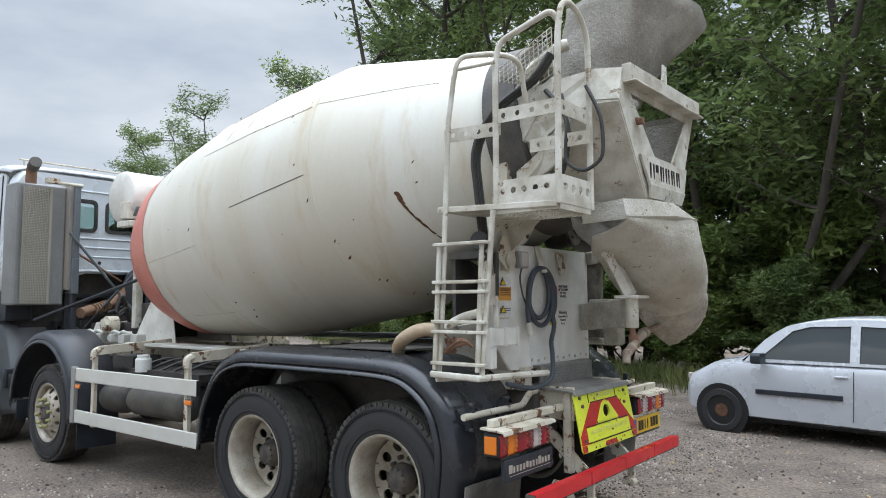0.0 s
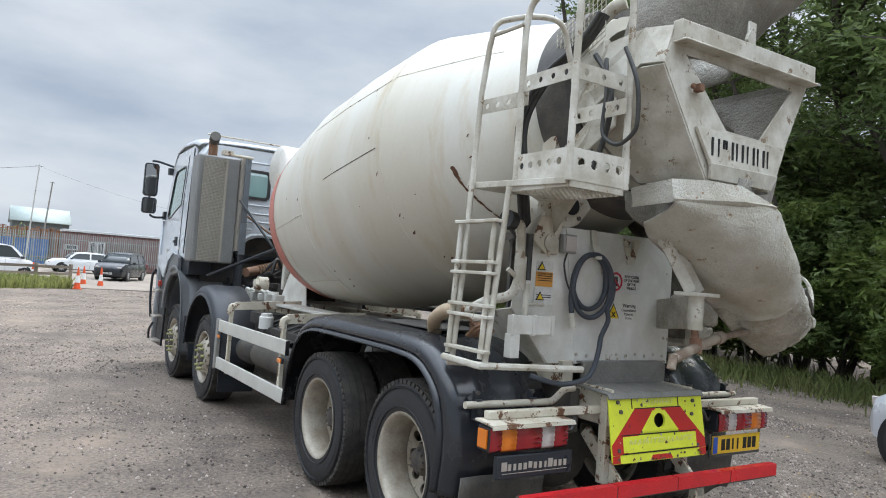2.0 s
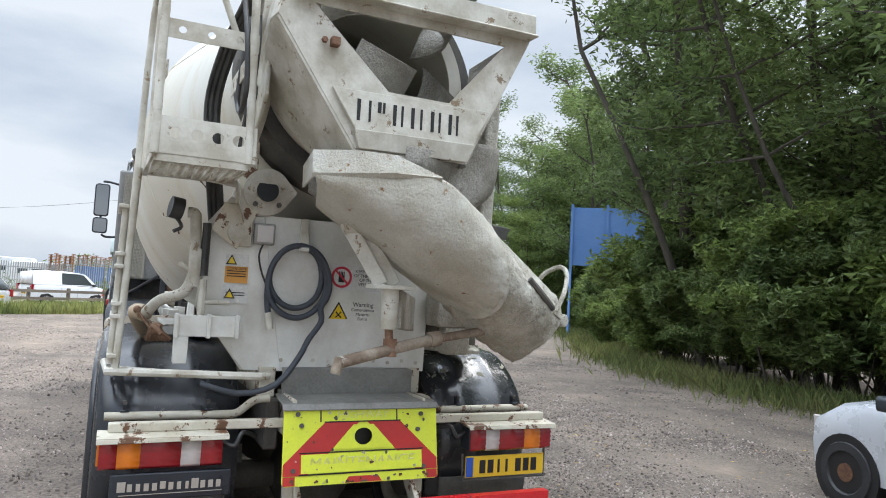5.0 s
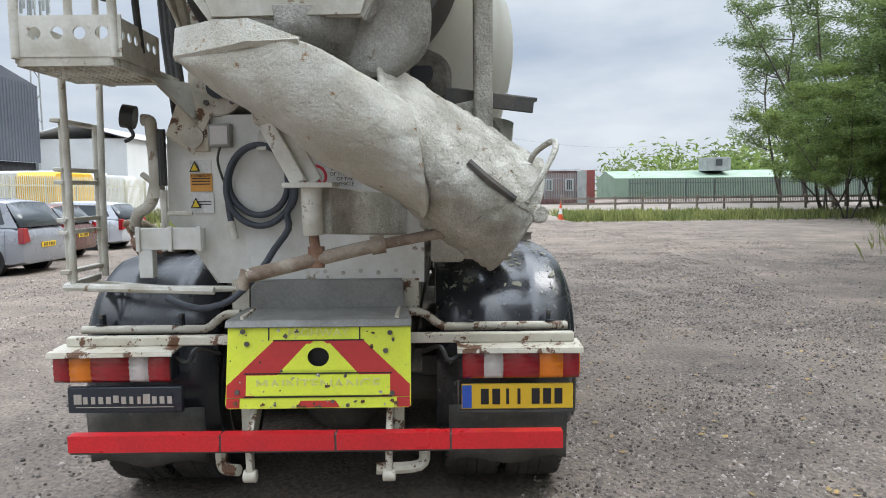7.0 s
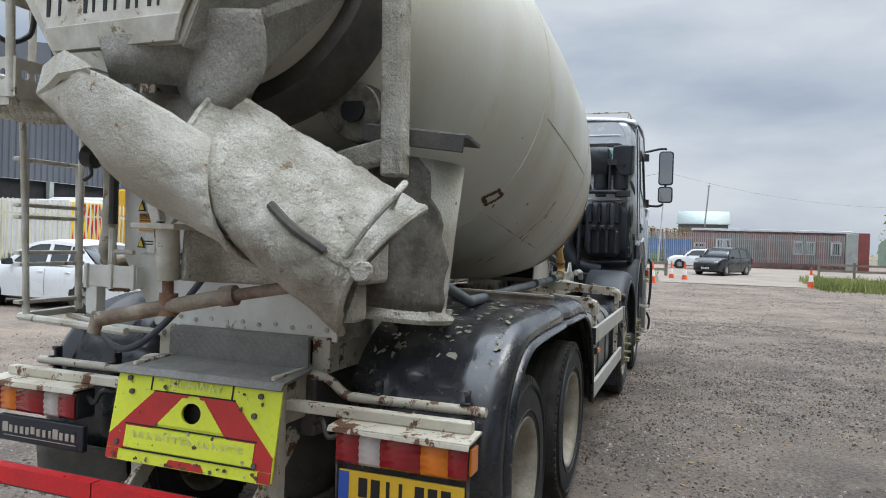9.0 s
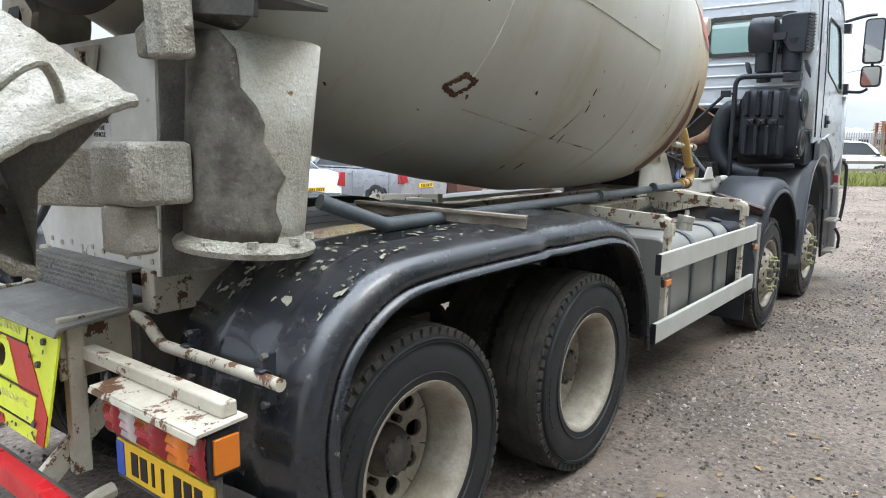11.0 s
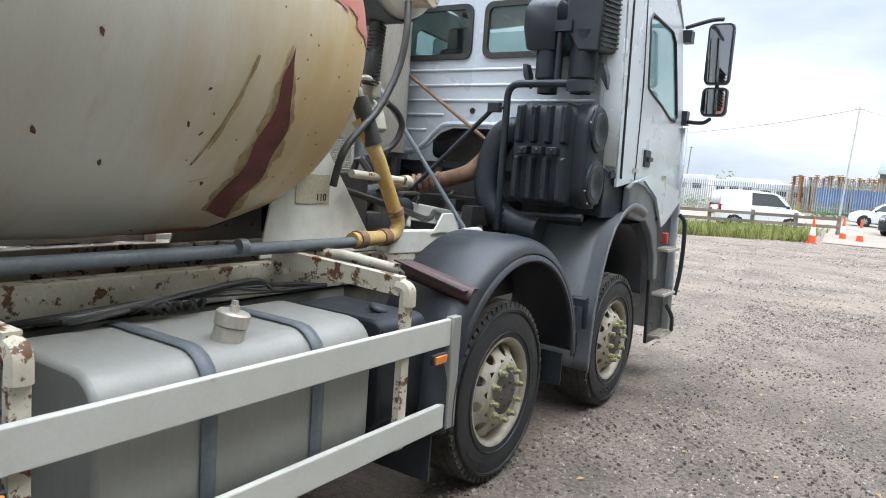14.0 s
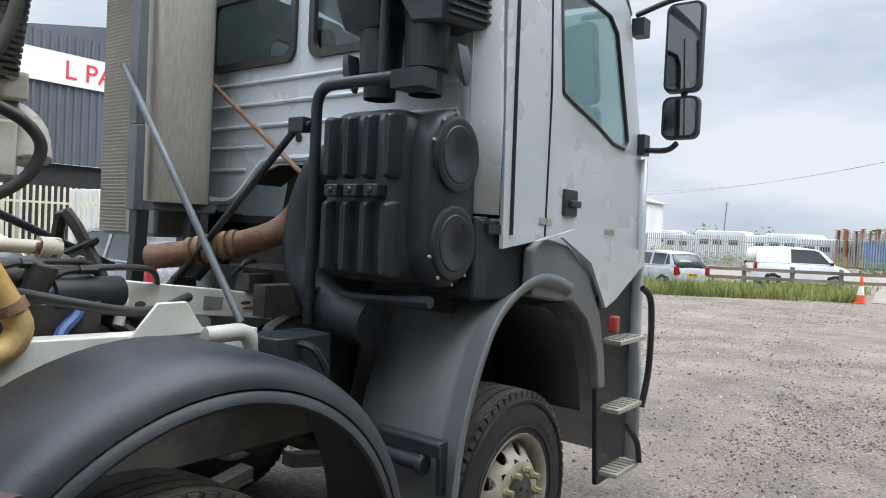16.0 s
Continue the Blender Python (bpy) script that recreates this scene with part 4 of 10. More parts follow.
part("prohibition_ring", bm, SIGN_RED, pedestal, "red prohibition ring", smooth=0)
bm = B()
box(bm, (STX, 0.04, 1.747), (0.002, 0.036, 0.04))
for k in range(4):
    box(bm, (STX, 0.027 + 0.009 * k, 1.772), (0.002, 0.006, 0.035))
part("palm_mark", bm, INK, pedestal, smooth=0)
writing("sticker_text", "KEEP CLEAR\nOF THE REAR\nOF THE\nVEHICLE", 0.025, tm(-0.11, 1.757), INK, pedestal)
# stickers on the wing plate, which is turned to the left
wv = (Vector((0.44, 0.80, 2.0)) - Vector((0.385, 0.50, 2.07)))
wing_r = Vector((-wv.x, -wv.y, 0)).normalized()
for z0, h, mt, w in ((1.735, 0.09, SIGN_ORANGE, 0.12), (1.815, 0.065, WHITE_VINYL, 0.12), (1.63, 0.10, WHITE_VINYL, 0.13)):
    bm = B()
    c = Vector((0.406, 0.625, z0))
    u = wing_r * w / 2
    plate(bm, [c + u + Vector((0, 0, h / 2)), c - u + Vector((0, 0, h / 2)), c - u - Vector((0, 0, h / 2)), c + u - Vector((0, 0, h / 2))], 0.003)
    part("sticker", bm, mt, pedestal, smooth=0)
wm = lambda z, dy=0.0: facing((0.402, 0.625 + dy, z), wing_r, (0, 0, 1))
writing("sticker_text", "CORROSIVE", 0.02, wm(1.768), INK, pedestal)
for k in range(5):
    bm = B()
    bar(bm, Vector((0.4025, 0.625, 1.755 - 0.014 * k - (0.075 if k > 2 else 0))) - wing_r * 0.05, Vector((0.4025, 0.625, 1.755 - 0.014 * k - (0.075 if k > 2 else 0))) + wing_r * 0.05, 0.002, 0.005)
    part("sticker_text", bm, INK, pedestal)
for z in (1.79, 1.605):
    bm = B()
    c = Vector((0.4015, 0.655, z))
    plate(bm, [c - wing_r * 0.03, c + wing_r * 0.03, c + Vector((0, 0, 0.055))], 0.002)
    part("warning_triangle", bm, INK, pedestal, smooth=0)
    bm = B()
    c += Vector((-0.0025, 0, 0.006))
    plate(bm, [c - wing_r * 0.02, c + wing_r * 0.02, c + Vector((0, 0, 0.036))], 0.002)
    part("warning_field", bm, SIGN_YELLOW, pedestal, smooth=0)

# hose looped over a hook
bm = B()
loop = []
for k in range(48):
    a = radians(95) + k * 2 * math.pi / 20
    g = min(1.0, k / 34)
    loop.append((0.335 - 0.0007 * k, 0.31 - 0.01 * g + (0.140 + 0.03 * g + 0.004 * math.sin(k)) * math.cos(a), 1.755 - 0.045 * g + (0.160 + 0.045 * g) * math.sin(a)))
loop += [(0.295, 0.165, 1.50), (0.28, 0.235, 1.40), (0.24, 0.29, 1.31), (0.18, 0.42, 1.17), (0.22, 0.60, 1.12), (0.3, 0.78, 1.16)]
tube(bm, smooth_path(loop, 3), 0.0165, 10)
part("water_hose", bm, BLUE_HOSE, truck, "dark slate rubber hose looped over a hook")
bm = B()
tube(bm, smooth_path([(0.345, 0.50, 1.92), (0.35, 0.52, 1.84), (0.35, 0.49, 1.73), (0.345, 0.45, 1.66)], 5), 0.006, 6)
part("cable", bm, RUBBER, truck)
bm = B()
tube(bm, smooth_path([(0.325, 0.462, 1.72), (0.325, 0.468, 1.64), (0.325, 0.455, 1.53)], 5), 0.0165, 10)
hose_end = part("hose_end", bm, BLUE_HOSE, truck)
bm = B()
tube(bm, [(0.325, 0.457, 1.54), (0.322, 0.44, 1.45)], 0.021, 10)
part("coupling", bm, CREAM, hose_end)
bm = B()
bar(bm, (0.362, 0.275, 2.07), (0.335, 0.28, 1.98), 0.045, 0.02)
bar(bm, (0.335, 0.28, 1.985), (0.295, 0.285, 1.885), 0.05, 0.02)
part("hose_hook", bm, CREAM, truck, bevel=0.004)

# ---- discharge hopper ----
FX = -0.45
bm = B()
panel(bm, [(FX, 0.66, 2.90), (FX, 0.58, 3.10), (FX, -0.66, 3.10), (FX, -0.64, 3.02), (FX, -0.31, 2.34), (FX, 0.27, 2.34)],
      [[(FX, 0.50, 2.98), (FX, -0.50, 2.98), (FX, -0.20, 2.63), (FX, 0.12, 2.63)]])
hopper = part("discharge_hopper", bm, CREAM, truck, "cream steel discharge hopper caked in concrete splashes", solid=0.014, smooth=0)
bm = B()
bar(bm, (FX - 0.03, 0.60, 3.075), (FX - 0.03, -0.65, 3.10), 0.06, 0.11)
bar(bm, (FX - 0.045, 0.60, 3.02), (FX - 0.045, -0.65, 3.04), 0.09, 0.012)
part("top_beam", bm, CREAM, hopper, bevel=0.006)
bm = B()
bar(bm, (FX - 0.035, -0.02, 3.02), (FX - 0.03, -0.03, 3.28), 0.012, 0.07, (0, 1, 0))
bar(bm, (FX - 0.035, 0.02, 3.16), (FX - 0.03, -0.02, 3.24), 0.02, 0.02)
part("lifting_lug", bm, CREAM, hopper, bevel=0.003)
bm = B()
plate(bm, [(FX - 0.02, 0.40, 2.605), (FX - 0.02, -0.42, 2.615), (FX - 0.03, -0.33, 2.43), (FX - 0.03, 0.28, 2.42)], 0.02)
plate(bm, [(FX - 0.035, 0.285, 2.425), (FX - 0.035, -0.335, 2.435), (FX - 0.02, -0.30, 2.345), (FX - 0.02, 0.26, 2.34)], 0.02)
nameplate = part("nameplate", bm, CREAM, hopper, "cream steel nameplate with black bars for the shade in its cut characters", bevel=0.003)
# the plate is uncut: black bars give the dark of the cut-out characters
for k, (y, h, w) in enumerate(((0.245, 0.10, 0.085), (0.16, 0.05, 0.035), (0.075, 0.10, 0.06), (-0.02, 0.10, 0.07), (-0.12, 0.10, 0.06), (-0.215, 0.10, 0.06))):
    z = 2.515 + (0.025 if k == 1 else 0)
    for dy, wd in ((w * 0.32, 0.016), (-w * 0.32, 0.010)):
        bm = B()
        box(bm, (FX - 0.037, y + dy, z), (0.006, wd, h))
        part("plain_bar", bm, INK, nameplate)
bm = B()
plate(bm, [(-0.452, 0.655, 2.90), (-0.452, 0.59, 3.11), (-0.28, 0.62, 3.13), (-0.30, 0.66, 2.92)], 0.014)
plate(bm, [(-0.30, 0.66, 2.92), (-0.28, 0.62, 3.13), (0.30, 0.60, 3.10), (0.32, 0.63, 2.82), (0.18, 0.60, 2.72)], 0.014)
plate(bm, [(-0.452, 0.66, 2.89), (-0.30, 0.665, 2.90), (0.18, 0.60, 2.70), (-0.05, 0.34, 2.34), (-0.452, 0.27, 2.33)], 0.014)
part("side_sheet", bm, CREAM, hopper, smooth=0)
bm = B()
plate(bm, [(-0.452, -0.64, 3.08), (-0.452, -0.31, 2.33), (-0.05, -0.36, 2.34), (0.22, -0.62, 2.75), (0.25, -0.66, 3.08)], 0.014)
part("side_sheet", bm, CONCRETE_GREY, hopper, smooth=0)
bm = B()     # back of the hopper and its inner trough
plate(bm, [(0.20, 0.60, 2.70), (0.20, -0.62, 2.72), (-0.05, -0.36, 2.34), (-0.05, 0.34, 2.34)], 0.012)
lathe(bm, [(-0.25, 0.30), (0.2, 0.36)], 20, axis((0.1, -0.05, 2.75), (-0.75, 0, -0.65)), radians(150), radians(390))
part("inner_trough", bm, CONCRETE_GREY, hopper, "concrete-coated inner trough")
bm = B()
tube(bm, [(-0.05, -0.02, 2.96), (0.12, 0.10, 2.62), (0.2, 0.15, 2.4)], 0.17, 18)
part("inner_spout", bm, CONCRETE_GREY, hopper)
bm = B()
box(bm, (-0.475, 0.40, 2.81), (0.05, 0.04, 0.04))
disc(bm, (-0.47, 0.45, 2.81), (-1, 0, 0), 0.016, 0.02, 6)
part("latch", bm, RUST, hopper, bevel=0.004)
bm = B()     # feed lip under the nameplate
lathe(bm, [(0, 0.33), (0.16, 0.27)], 24, axis((-0.16, -0.03, 2.38), (0, 0, -1)), radians(80), radians(280))
part("outlet_lip", bm, CONCRETE_GREY, hopper, "crusted outlet lip", solid=0.02)
bm = B()
rows = []
for i in range(11):
    t = i / 10
    w = 0.5 * (1 - max(0.0, t - 0.6) ** 2 * 4.2)
    rows.append([(-0.40 + 0.04 * math.sin(t * 2.4) + 0.05 * q * q, -0.36 - 0.19 * w * q * 2 - 0.012 * math.sin(5 * t), 2.47 - 0.34 * t) for q in (-1, -0.5, 0, 0.5, 1)])
loft(bm, rows, closed=False)
part("rubber_flap", bm, CONCRETE_GREY, hopper, "concrete-coated rubber flap", solid=0.012)

# feed hopper above
bm = B()
n = 40
rows = []
for z, r, cx, cy in ((3.08, 0.34, 0.06, -0.02), (3.25, 0.38, 0.02, -0.05), (3.45, 0.44, -0.06, -0.12), (3.62, 0.50, -0.14, -0.18), (3.68, 0.53, -0.16, -0.20)):
    ring = []
    for k in range(n + 1):
        a = radians(62) + radians(250) * k / n
        wob = 1 + 0.018 * math.sin(a * 9) * (z > 3.6)
        ring.append((cx + r * math.cos(a) * wob, cy + r * math.sin(a) * wob, z + (0.06 * math.sin(a) if z > 3.5 else 0)))
    rows.append(ring)
loft(bm, rows, closed=False)
feed = part("feed_hopper", bm, CONCRETE_GREY, truck, "dented grey feed hopper coated in concrete", solid=0.02)
bm = B()
tube(bm, smooth_path([(0.45, 0.45, 3.02), (0.25, 0.56, 3.2), (0.02, 0.58, 3.33), (-0.06, 0.55, 3.36)], 5), 0.04, 10)
part("support_tube", bm, CREAM, feed)
bm = B()     # mesh guard beside the hopper
o, u, v = Vector((0.42, 0.62, 2.98)), Vector((-0.42, 0.02, 0.18)), Vector((0, 0.02, 0.30))
for k in range(13):
    tube(bm, [o + u * (k / 12), o + u * (k / 12) + v], 0.004, 4)
for k in range(11):
    tube(bm, [o + v * (k / 10), o + v * (k / 10) + u], 0.004, 4)
part("mesh_guard", bm, CREAM, feed)
bm = B()
for k, dy in enumerate((0.0, 0.03, 0.055)):
    tube(bm, smooth_path([(0.48, 0.70 + dy, 1.9), (0.50, 0.76 + dy, 2.4), (0.50, 0.78 + dy, 2.7), (0.36, 0.74 + dy, 2.95), (0.12, 0.68 + dy, 3.12), (0.0, 0.64 + dy, 3.28)], 6), 0.022 - 0.004 * k, 8)
tube(bm, smooth_path([(-0.02, 0.72, 2.3), (-0.12, 0.70, 2.6), (-0.10, 0.68, 2.85), (0.05, 0.66, 3.05)], 6), 0.016, 8)
part("hydraulic_hose", bm, RUBBER, truck, "bundled black hydraulic hoses")
bm = B()
tube(bm, smooth_path([(0.25, 0.62, 2.45), (0.1, 0.60, 2.62), (0.12, 0.60, 2.85)], 5), 0.035, 8)
plate(bm, [(0.3, 0.62, 2.38), (-0.1, 0.62, 2.62), (-0.1, 0.62, 2.80), (0.3, 0.62, 2.55)], 0.02)
plate(bm, [(0.48, 0.58, 2.60), (0.28, 0.60, 3.0), (0.0, 0.62, 3.14), (0.0, 0.62, 3.06), (0.36, 0.6, 2.6)], 0.05)
part("hopper_bracket", bm, CREAM, truck, bevel=0.006)

# ---- chute ----
SCOOP_ST = [((-0.375, 0.43, 2.214), (-0.33, 0.40, 2.17), (-0.10, 0.34, 2.10)), ((-0.47, 0.25, 2.218), (-0.405, 0.20, 2.06), (-0.03, 0.20, 2.03)),
            ((-0.565, 0.08, 2.222), (-0.47, 0.02, 1.955), (-0.02, 0.04, 1.95)), ((-0.63, -0.10, 2.215), (-0.505, -0.14, 1.845), (-0.02, -0.12, 1.83)),
            ((-0.56, -0.34, 2.09), (-0.515, -0.46, 1.72), (-0.04, -0.42, 1.64)), ((-0.50, -0.48, 2.0), (-0.50, -0.54, 1.66), (-0.06, -0.50, 1.57))]
SPOUT_ST = [((-0.24, -0.34, 2.225), (-0.55, -0.42, 1.86), (-0.05, -0.42, 1.63)), ((-0.12, -0.69, 2.02), (-0.495, -0.70, 1.68), (-0.10, -0.62, 1.46)), ((0.015, -1.04, 1.81), (-0.375, -0.955, 1.585), (-0.165, -0.80, 1.345))]


def crust_lump(p):
    """How far dried concrete stands off the steel at a place."""
    f = noise.noise(p * 16) + 0.6 * noise.noise(p * 34) + 0.35 * noise.noise(p * 70)
    g = min(1.0, max(0.0, (-0.15 - p.y) * 2.2))
    return 0.002 * f + g * (0.011 * max(0.0, f + 0.25) + 0.006 * noise.noise(p * 7))


def half_pipe(a, m, b):
    """One rounded section of the chute, through its upper edge, middle and lower edge."""
    a, m, b = Vector(a), Vector(m), Vector(b)
    c = 2 * m - (a + b) / 2
    ring = []
    for k in range(57):
        t = k / 56
        p = a * (1 - t) ** 2 + c * 2 * t * (1 - t) + b * t * t
        d = (2 * (1 - t) * (c - a) + 2 * t * (b - c)).cross(Vector((0.2, -1, -0.6))).normalized()
        ring.append(p - d * crust_lump(p))
    return ring


def chute_rows(st, k):
    return [half_pipe(*q) for q in zip(*(smooth_path([s[i] for s in st], k) for i in range(3)))]


bm = B()
loft(bm, chute_rows(SCOOP_ST, 13), closed=False)
chute = part("discharge_chute", bm, SCOOP, truck, "swivelling discharge chute thickly coated in dried concrete", solid=0.018, smooth=60)
SPOUT = chute_rows(SPOUT_ST, 30)
bm = B()
loft(bm, SPOUT, closed=False)
part("spout", bm, CRUST, chute, "half-round spout caked in lumpy concrete", solid=0.024, smooth=60)
bm = B()     # upstand collar round the scoop
LIP = [(-0.06, 0.40, 2.20, 0.10), (-0.375, 0.435, 2.210, 0.115), (-0.47, 0.26, 2.216, 0.115), (-0.57, 0.10, 2.222, 0.09), (-0.635, -0.10, 2.215, 0.012)]
loft(bm, [[(x, y, z - 0.012), (x - 0.012, y + 0.004, z + 0.005), (x + 0.012, y, z + h)] for x, y, z, h in LIP], closed=False)
part("collar", bm, SCOOP, chute, "cream steel collar plate", solid=0.012, smooth=0)
bm = B()     # far wall of the scoop, towards the truck
loft(bm, [[(x, y, z0), (x + 0.02, y, z1)] for x, y, z0, z1 in ((0.03, 0.35, 2.18, 2.30), (0.04, 0.26, 2.13, 2.30), (0.0, 0.05, 2.03, 2.27), (-0.04, -0.22, 1.84, 2.16))], closed=False)
part("scoop_wall", bm, CONCRETE_GREY, chute, solid=0.012)
bm = B()     # stop ring where the spout begins
tube(bm, [p + Vector((-0.006, 0.004, 0.008)) for p in SPOUT[0][:30]], 0.014, 8)
part("stop_ring", bm, CRUST, chute)
bm = B()     # slot torn in the crust
tube(bm, smooth_path([(-0.475, -0.70, 1.79), (-0.47, -0.78, 1.72), (-0.43, -0.88, 1.645)], 5), 0.016, 6, None)
part("slot", bm, DARK_STEEL, chute)
bm = B()     # lifting handle
tube(bm, smooth_path([(-0.39, -0.93, 1.63), (-0.36, -1.0, 1.74), (-0.29, -1.06, 1.84), (-0.22, -1.06, 1.88), (-0.16, -1.0, 1.84), (-0.13, -0.96, 1.77)], 6), 0.013, 8)
part("handle", bm, CRUST, chute)
bm = B()
tube(bm, SPOUT[-1], 0.018, 8)
part("rolled_end", bm, CRUST, chute)
bm = B()
disc(bm, (-0.345, -0.975, 1.583), (-1, -0.3, 0), 0.035, 0.05, 12, 0.006)
bar(bm, (-0.43, -0.83, 1.66), (-0.375, -0.98, 1.585), 0.03, 0.02)
part("pivot", bm, CRUST, chute)
bm = B()     # inner sheet of the open end
rows = [[r_[0].lerp(r_[28], 0.12), r_[0].lerp(r_[-1], 0.5) + Vector((-0.10, 0.03, 0)), r_[-1]] for r_ in SPOUT[12:]]
loft(bm, rows, closed=False)
part("inner_liner", bm, CONCRETE_GREY, chute)

# chute support: bracket, ram and prop
bm = B()
for d in (-0.035, 0.035):
    bar(bm, (-0.12, 0.15 + d, 2.03), (-0.20, -0.03 + d, 1.72), 0.014, 0.075)
bar(bm, (-0.10, 0.15, 2.02), (-0.18, -0.03, 1.73), 0.075, 0.014)
disc(bm, (-0.13, 0.20, 2.01), (0, -1, 0), 0.04, 0.10, 12)
box(bm, (-0.20, -0.045, 1.71), (0.17, 0.21, 0.022))
part("chute_bracket", bm, CREAM, truck, "cream swivel bracket for the chute", bevel=0.004)
bm = B()
bar(bm, (0.36, -0.40, 1.56), (-0.17, -0.10, 1.60), 0.05, 0.20)
part("bracket_beam", bm, CRUST, truck, "crusted steel beam carrying the chute bracket", bevel=0.008)
bm = B()
tube(bm, [(-0.20, -0.045, 1.71), (-0.195, -0.05, 1.50)], 0.045, 14)
part("ram_body", bm, CREAM, truck)
bm = B()
tube(bm, [(-0.195, -0.05, 1.50), (-0.205, -0.06, 1.39)], 0.022, 10)
tube(bm, [(-0.20, -0.06, 1.45), (-0.205, -0.06, 1.36)], 0.036, 10)
part("ram_rod", bm, RUST, truck)
bm = B()
tube(bm, [(-0.27, 0.22, 1.335), (-0.20, -0.10, 1.405), (-0.17, -0.31, 1.45)], 0.030, 12)
tube(bm, [(-0.275, 0.24, 1.28), (-0.27, 0.22, 1.36)], 0.026, 10)
tube(bm, [(-0.172, -0.29, 1.447), (-0.165, -0.35, 1.457)], 0.040, 12)
tube(bm, [(-0.166, -0.33, 1.453), (-0.18, -0.62, 1.505)], 0.023, 12)
part("chute_prop", bm, mat("rust_and_crust", (0.17, 0.12, 0.085), 0.8, c2=(0.33, 0.28, 0.22), scale=7, amt=0.9, dirt=(0.45, 0.42, 0.36), dirt_at=0.6, dirt_scale=16, bump=0.4), truck, "rusty telescopic prop under the chute")
bm = B()
box(bm, (0.25, -0.62, 1.60), (0.22, 0.26, 0.20))
box(bm, (0.20, -0.62, 1.42), (0.12, 0.16, 0.16))
part("chute_mount", bm, CRUST, truck, bevel=0.02)

# stowed extension chute, upright beside the post
EXT = (0.57, -0.72, 1.345)
bm = B()
lathe(bm, [(0, 0.195), (0.10, 0.20), (0.40, 0.205), (0.70, 0.215)], 40, axis(EXT, (0.05, -0.06, 1)))
ext = part("extension_chute", bm, SCOOP, truck, "stowed round extension chute in cream paint and worn grey rubber", solid=0.012)
bm = B()
rows = []
for i in range(13):
    z = 0.03 + 0.67 * i / 12
    a1 = 352 - 55 * max(0.0, (i - 4) / 8) + 5 * math.sin(i * 1.9)
    rows.append([axis(EXT, (0.05, -0.06, 1)) @ Vector((z, (0.207 + 0.02 * z) * math.cos(q), (0.207 + 0.02 * z) * math.sin(q))) for q in (radians(205 + (a1 - 205) * j / 18) for j in range(19))])
loft(bm, rows, closed=False)
part("rubber_skirt", bm, CAKED, ext, "scuffed dark grey rubber skirt", solid=0.006)
bm = B()
lathe(bm, [(-0.02, 0.19), (-0.02, 0.24), (0.0, 0.247), (0.012, 0.24), (0.03, 0.212), (0.06, 0.20)], 40, axis(EXT, (0.05, -0.06, 1)))
part("flange", bm, CRUST, ext, "crusted bottom flange")
for k in range(6):
    bm = B()
    q = radians(-70 + 40 * k)
    disc(bm, (EXT[0] + 0.222 * math.sin(q), EXT[1] - 0.222 * math.cos(q), EXT[2] + 0.01), (0, 0, 1), 0.018, 0.022, 8)
    part("bolt", bm, CRUST, ext)
bm = B()
bar(bm, (0.48, -0.62, 2.18), (0.54, -1.06, 2.13), 0.30, 0.02)
bar(bm, (0.33, -0.62, 2.15), (0.39, -1.06, 2.10), 0.02, 0.075)
part("hanger_plate", bm, DARK_STEEL, ext, bevel=0.004)

# ---- ladder and platform on the left ----
lad = B()
tube(lad, [(0.52, 1.19, 1.25), (0.50, 1.175, 1.7), (0.49, 1.16, 2.22), (0.47, 1.15, 2.8), (0.43, 1.14, 3.10)], 0.017, 10)
tube(lad, [(0.20, 1.19, 1.25), (0.17, 1.175, 1.7), (0.13, 1.16, 2.22)], 0.017, 10)
ladder = part("access_ladder", lad, CREAM, truck, "cream tubular access ladder")
bm = B()
tube(bm, rounded([(0.43, 1.14, 3.08), (0.41, 1.13, 3.22), (0.22, 1.0, 3.24), (0.12, 0.86, 3.22), (0.15, 0.72, 2.9)], 0.1), 0.017, 10)
tube(bm, [(0.40, 1.13, 3.14), (0.12, 1.15, 3.12)], 0.013, 8)
part("grab_rail", bm, CREAM, ladder)
for k in range(2):      # folding lower section
    x = 0.535 - 0.32 * k
    bm = B()
    tube(bm, [(x, 1.215, 1.27), (x - 0.03, 1.20, 2.04)], 0.016, 10)
    part("stile", bm, CREAM, ladder)
for z in (1.31, 1.50, 1.56, 1.74, 1.80, 2.03):
    bm = B()
    bar(bm, (0.56 - (z - 1.25) * 0.03, 1.21, z), (0.16 - (z - 1.25) * 0.03, 1.21, z), 0.045, 0.02)
    part("rung", bm, CREAM, ladder, bevel=0.004)
bm = B()
tube(bm, [(0.54, 1.24, 1.245), (0.20, 1.23, 1.235), (0.16, 0.5, 1.215)], 0.02, 8)
tube(bm, [(0.50, 1.24, 1.215), (0.36, 0.8, 1.20), (0.32, 0.42, 1.20)], 0.016, 8)
part("foot_rail", bm, CREAM, ladder)
plat = B()
for a, b in (((0.13, 1.15), (-0.33, 1.15)), ((-0.33, 1.15), (-0.33, 0.76)), ((-0.33, 0.76), (0.13, 0.76)), ((0.13, 0.76), (0.13, 1.15))):
    bar(plat, (*a, 2.19), (*b, 2.19), 0.012, 0.04)
platform = part("platform", plat, CREAM, truck, "cream steel inspection platform with holed kick plates")
for k in range(12):
    bm = B()
    x = 0.10 - 0.036 * k
    bar(bm, (x, 1.15, 2.19), (x, 0.76, 2.19), 0.012, 0.03)
    for q in range(9):
        disc(bm, (x - 0.012, 1.11 - 0.04 * q, 2.176), (0, 0, -1), 0.011, 0.012, 6)
    part("grating_bar", bm, CREAM, platform)
bm = B()
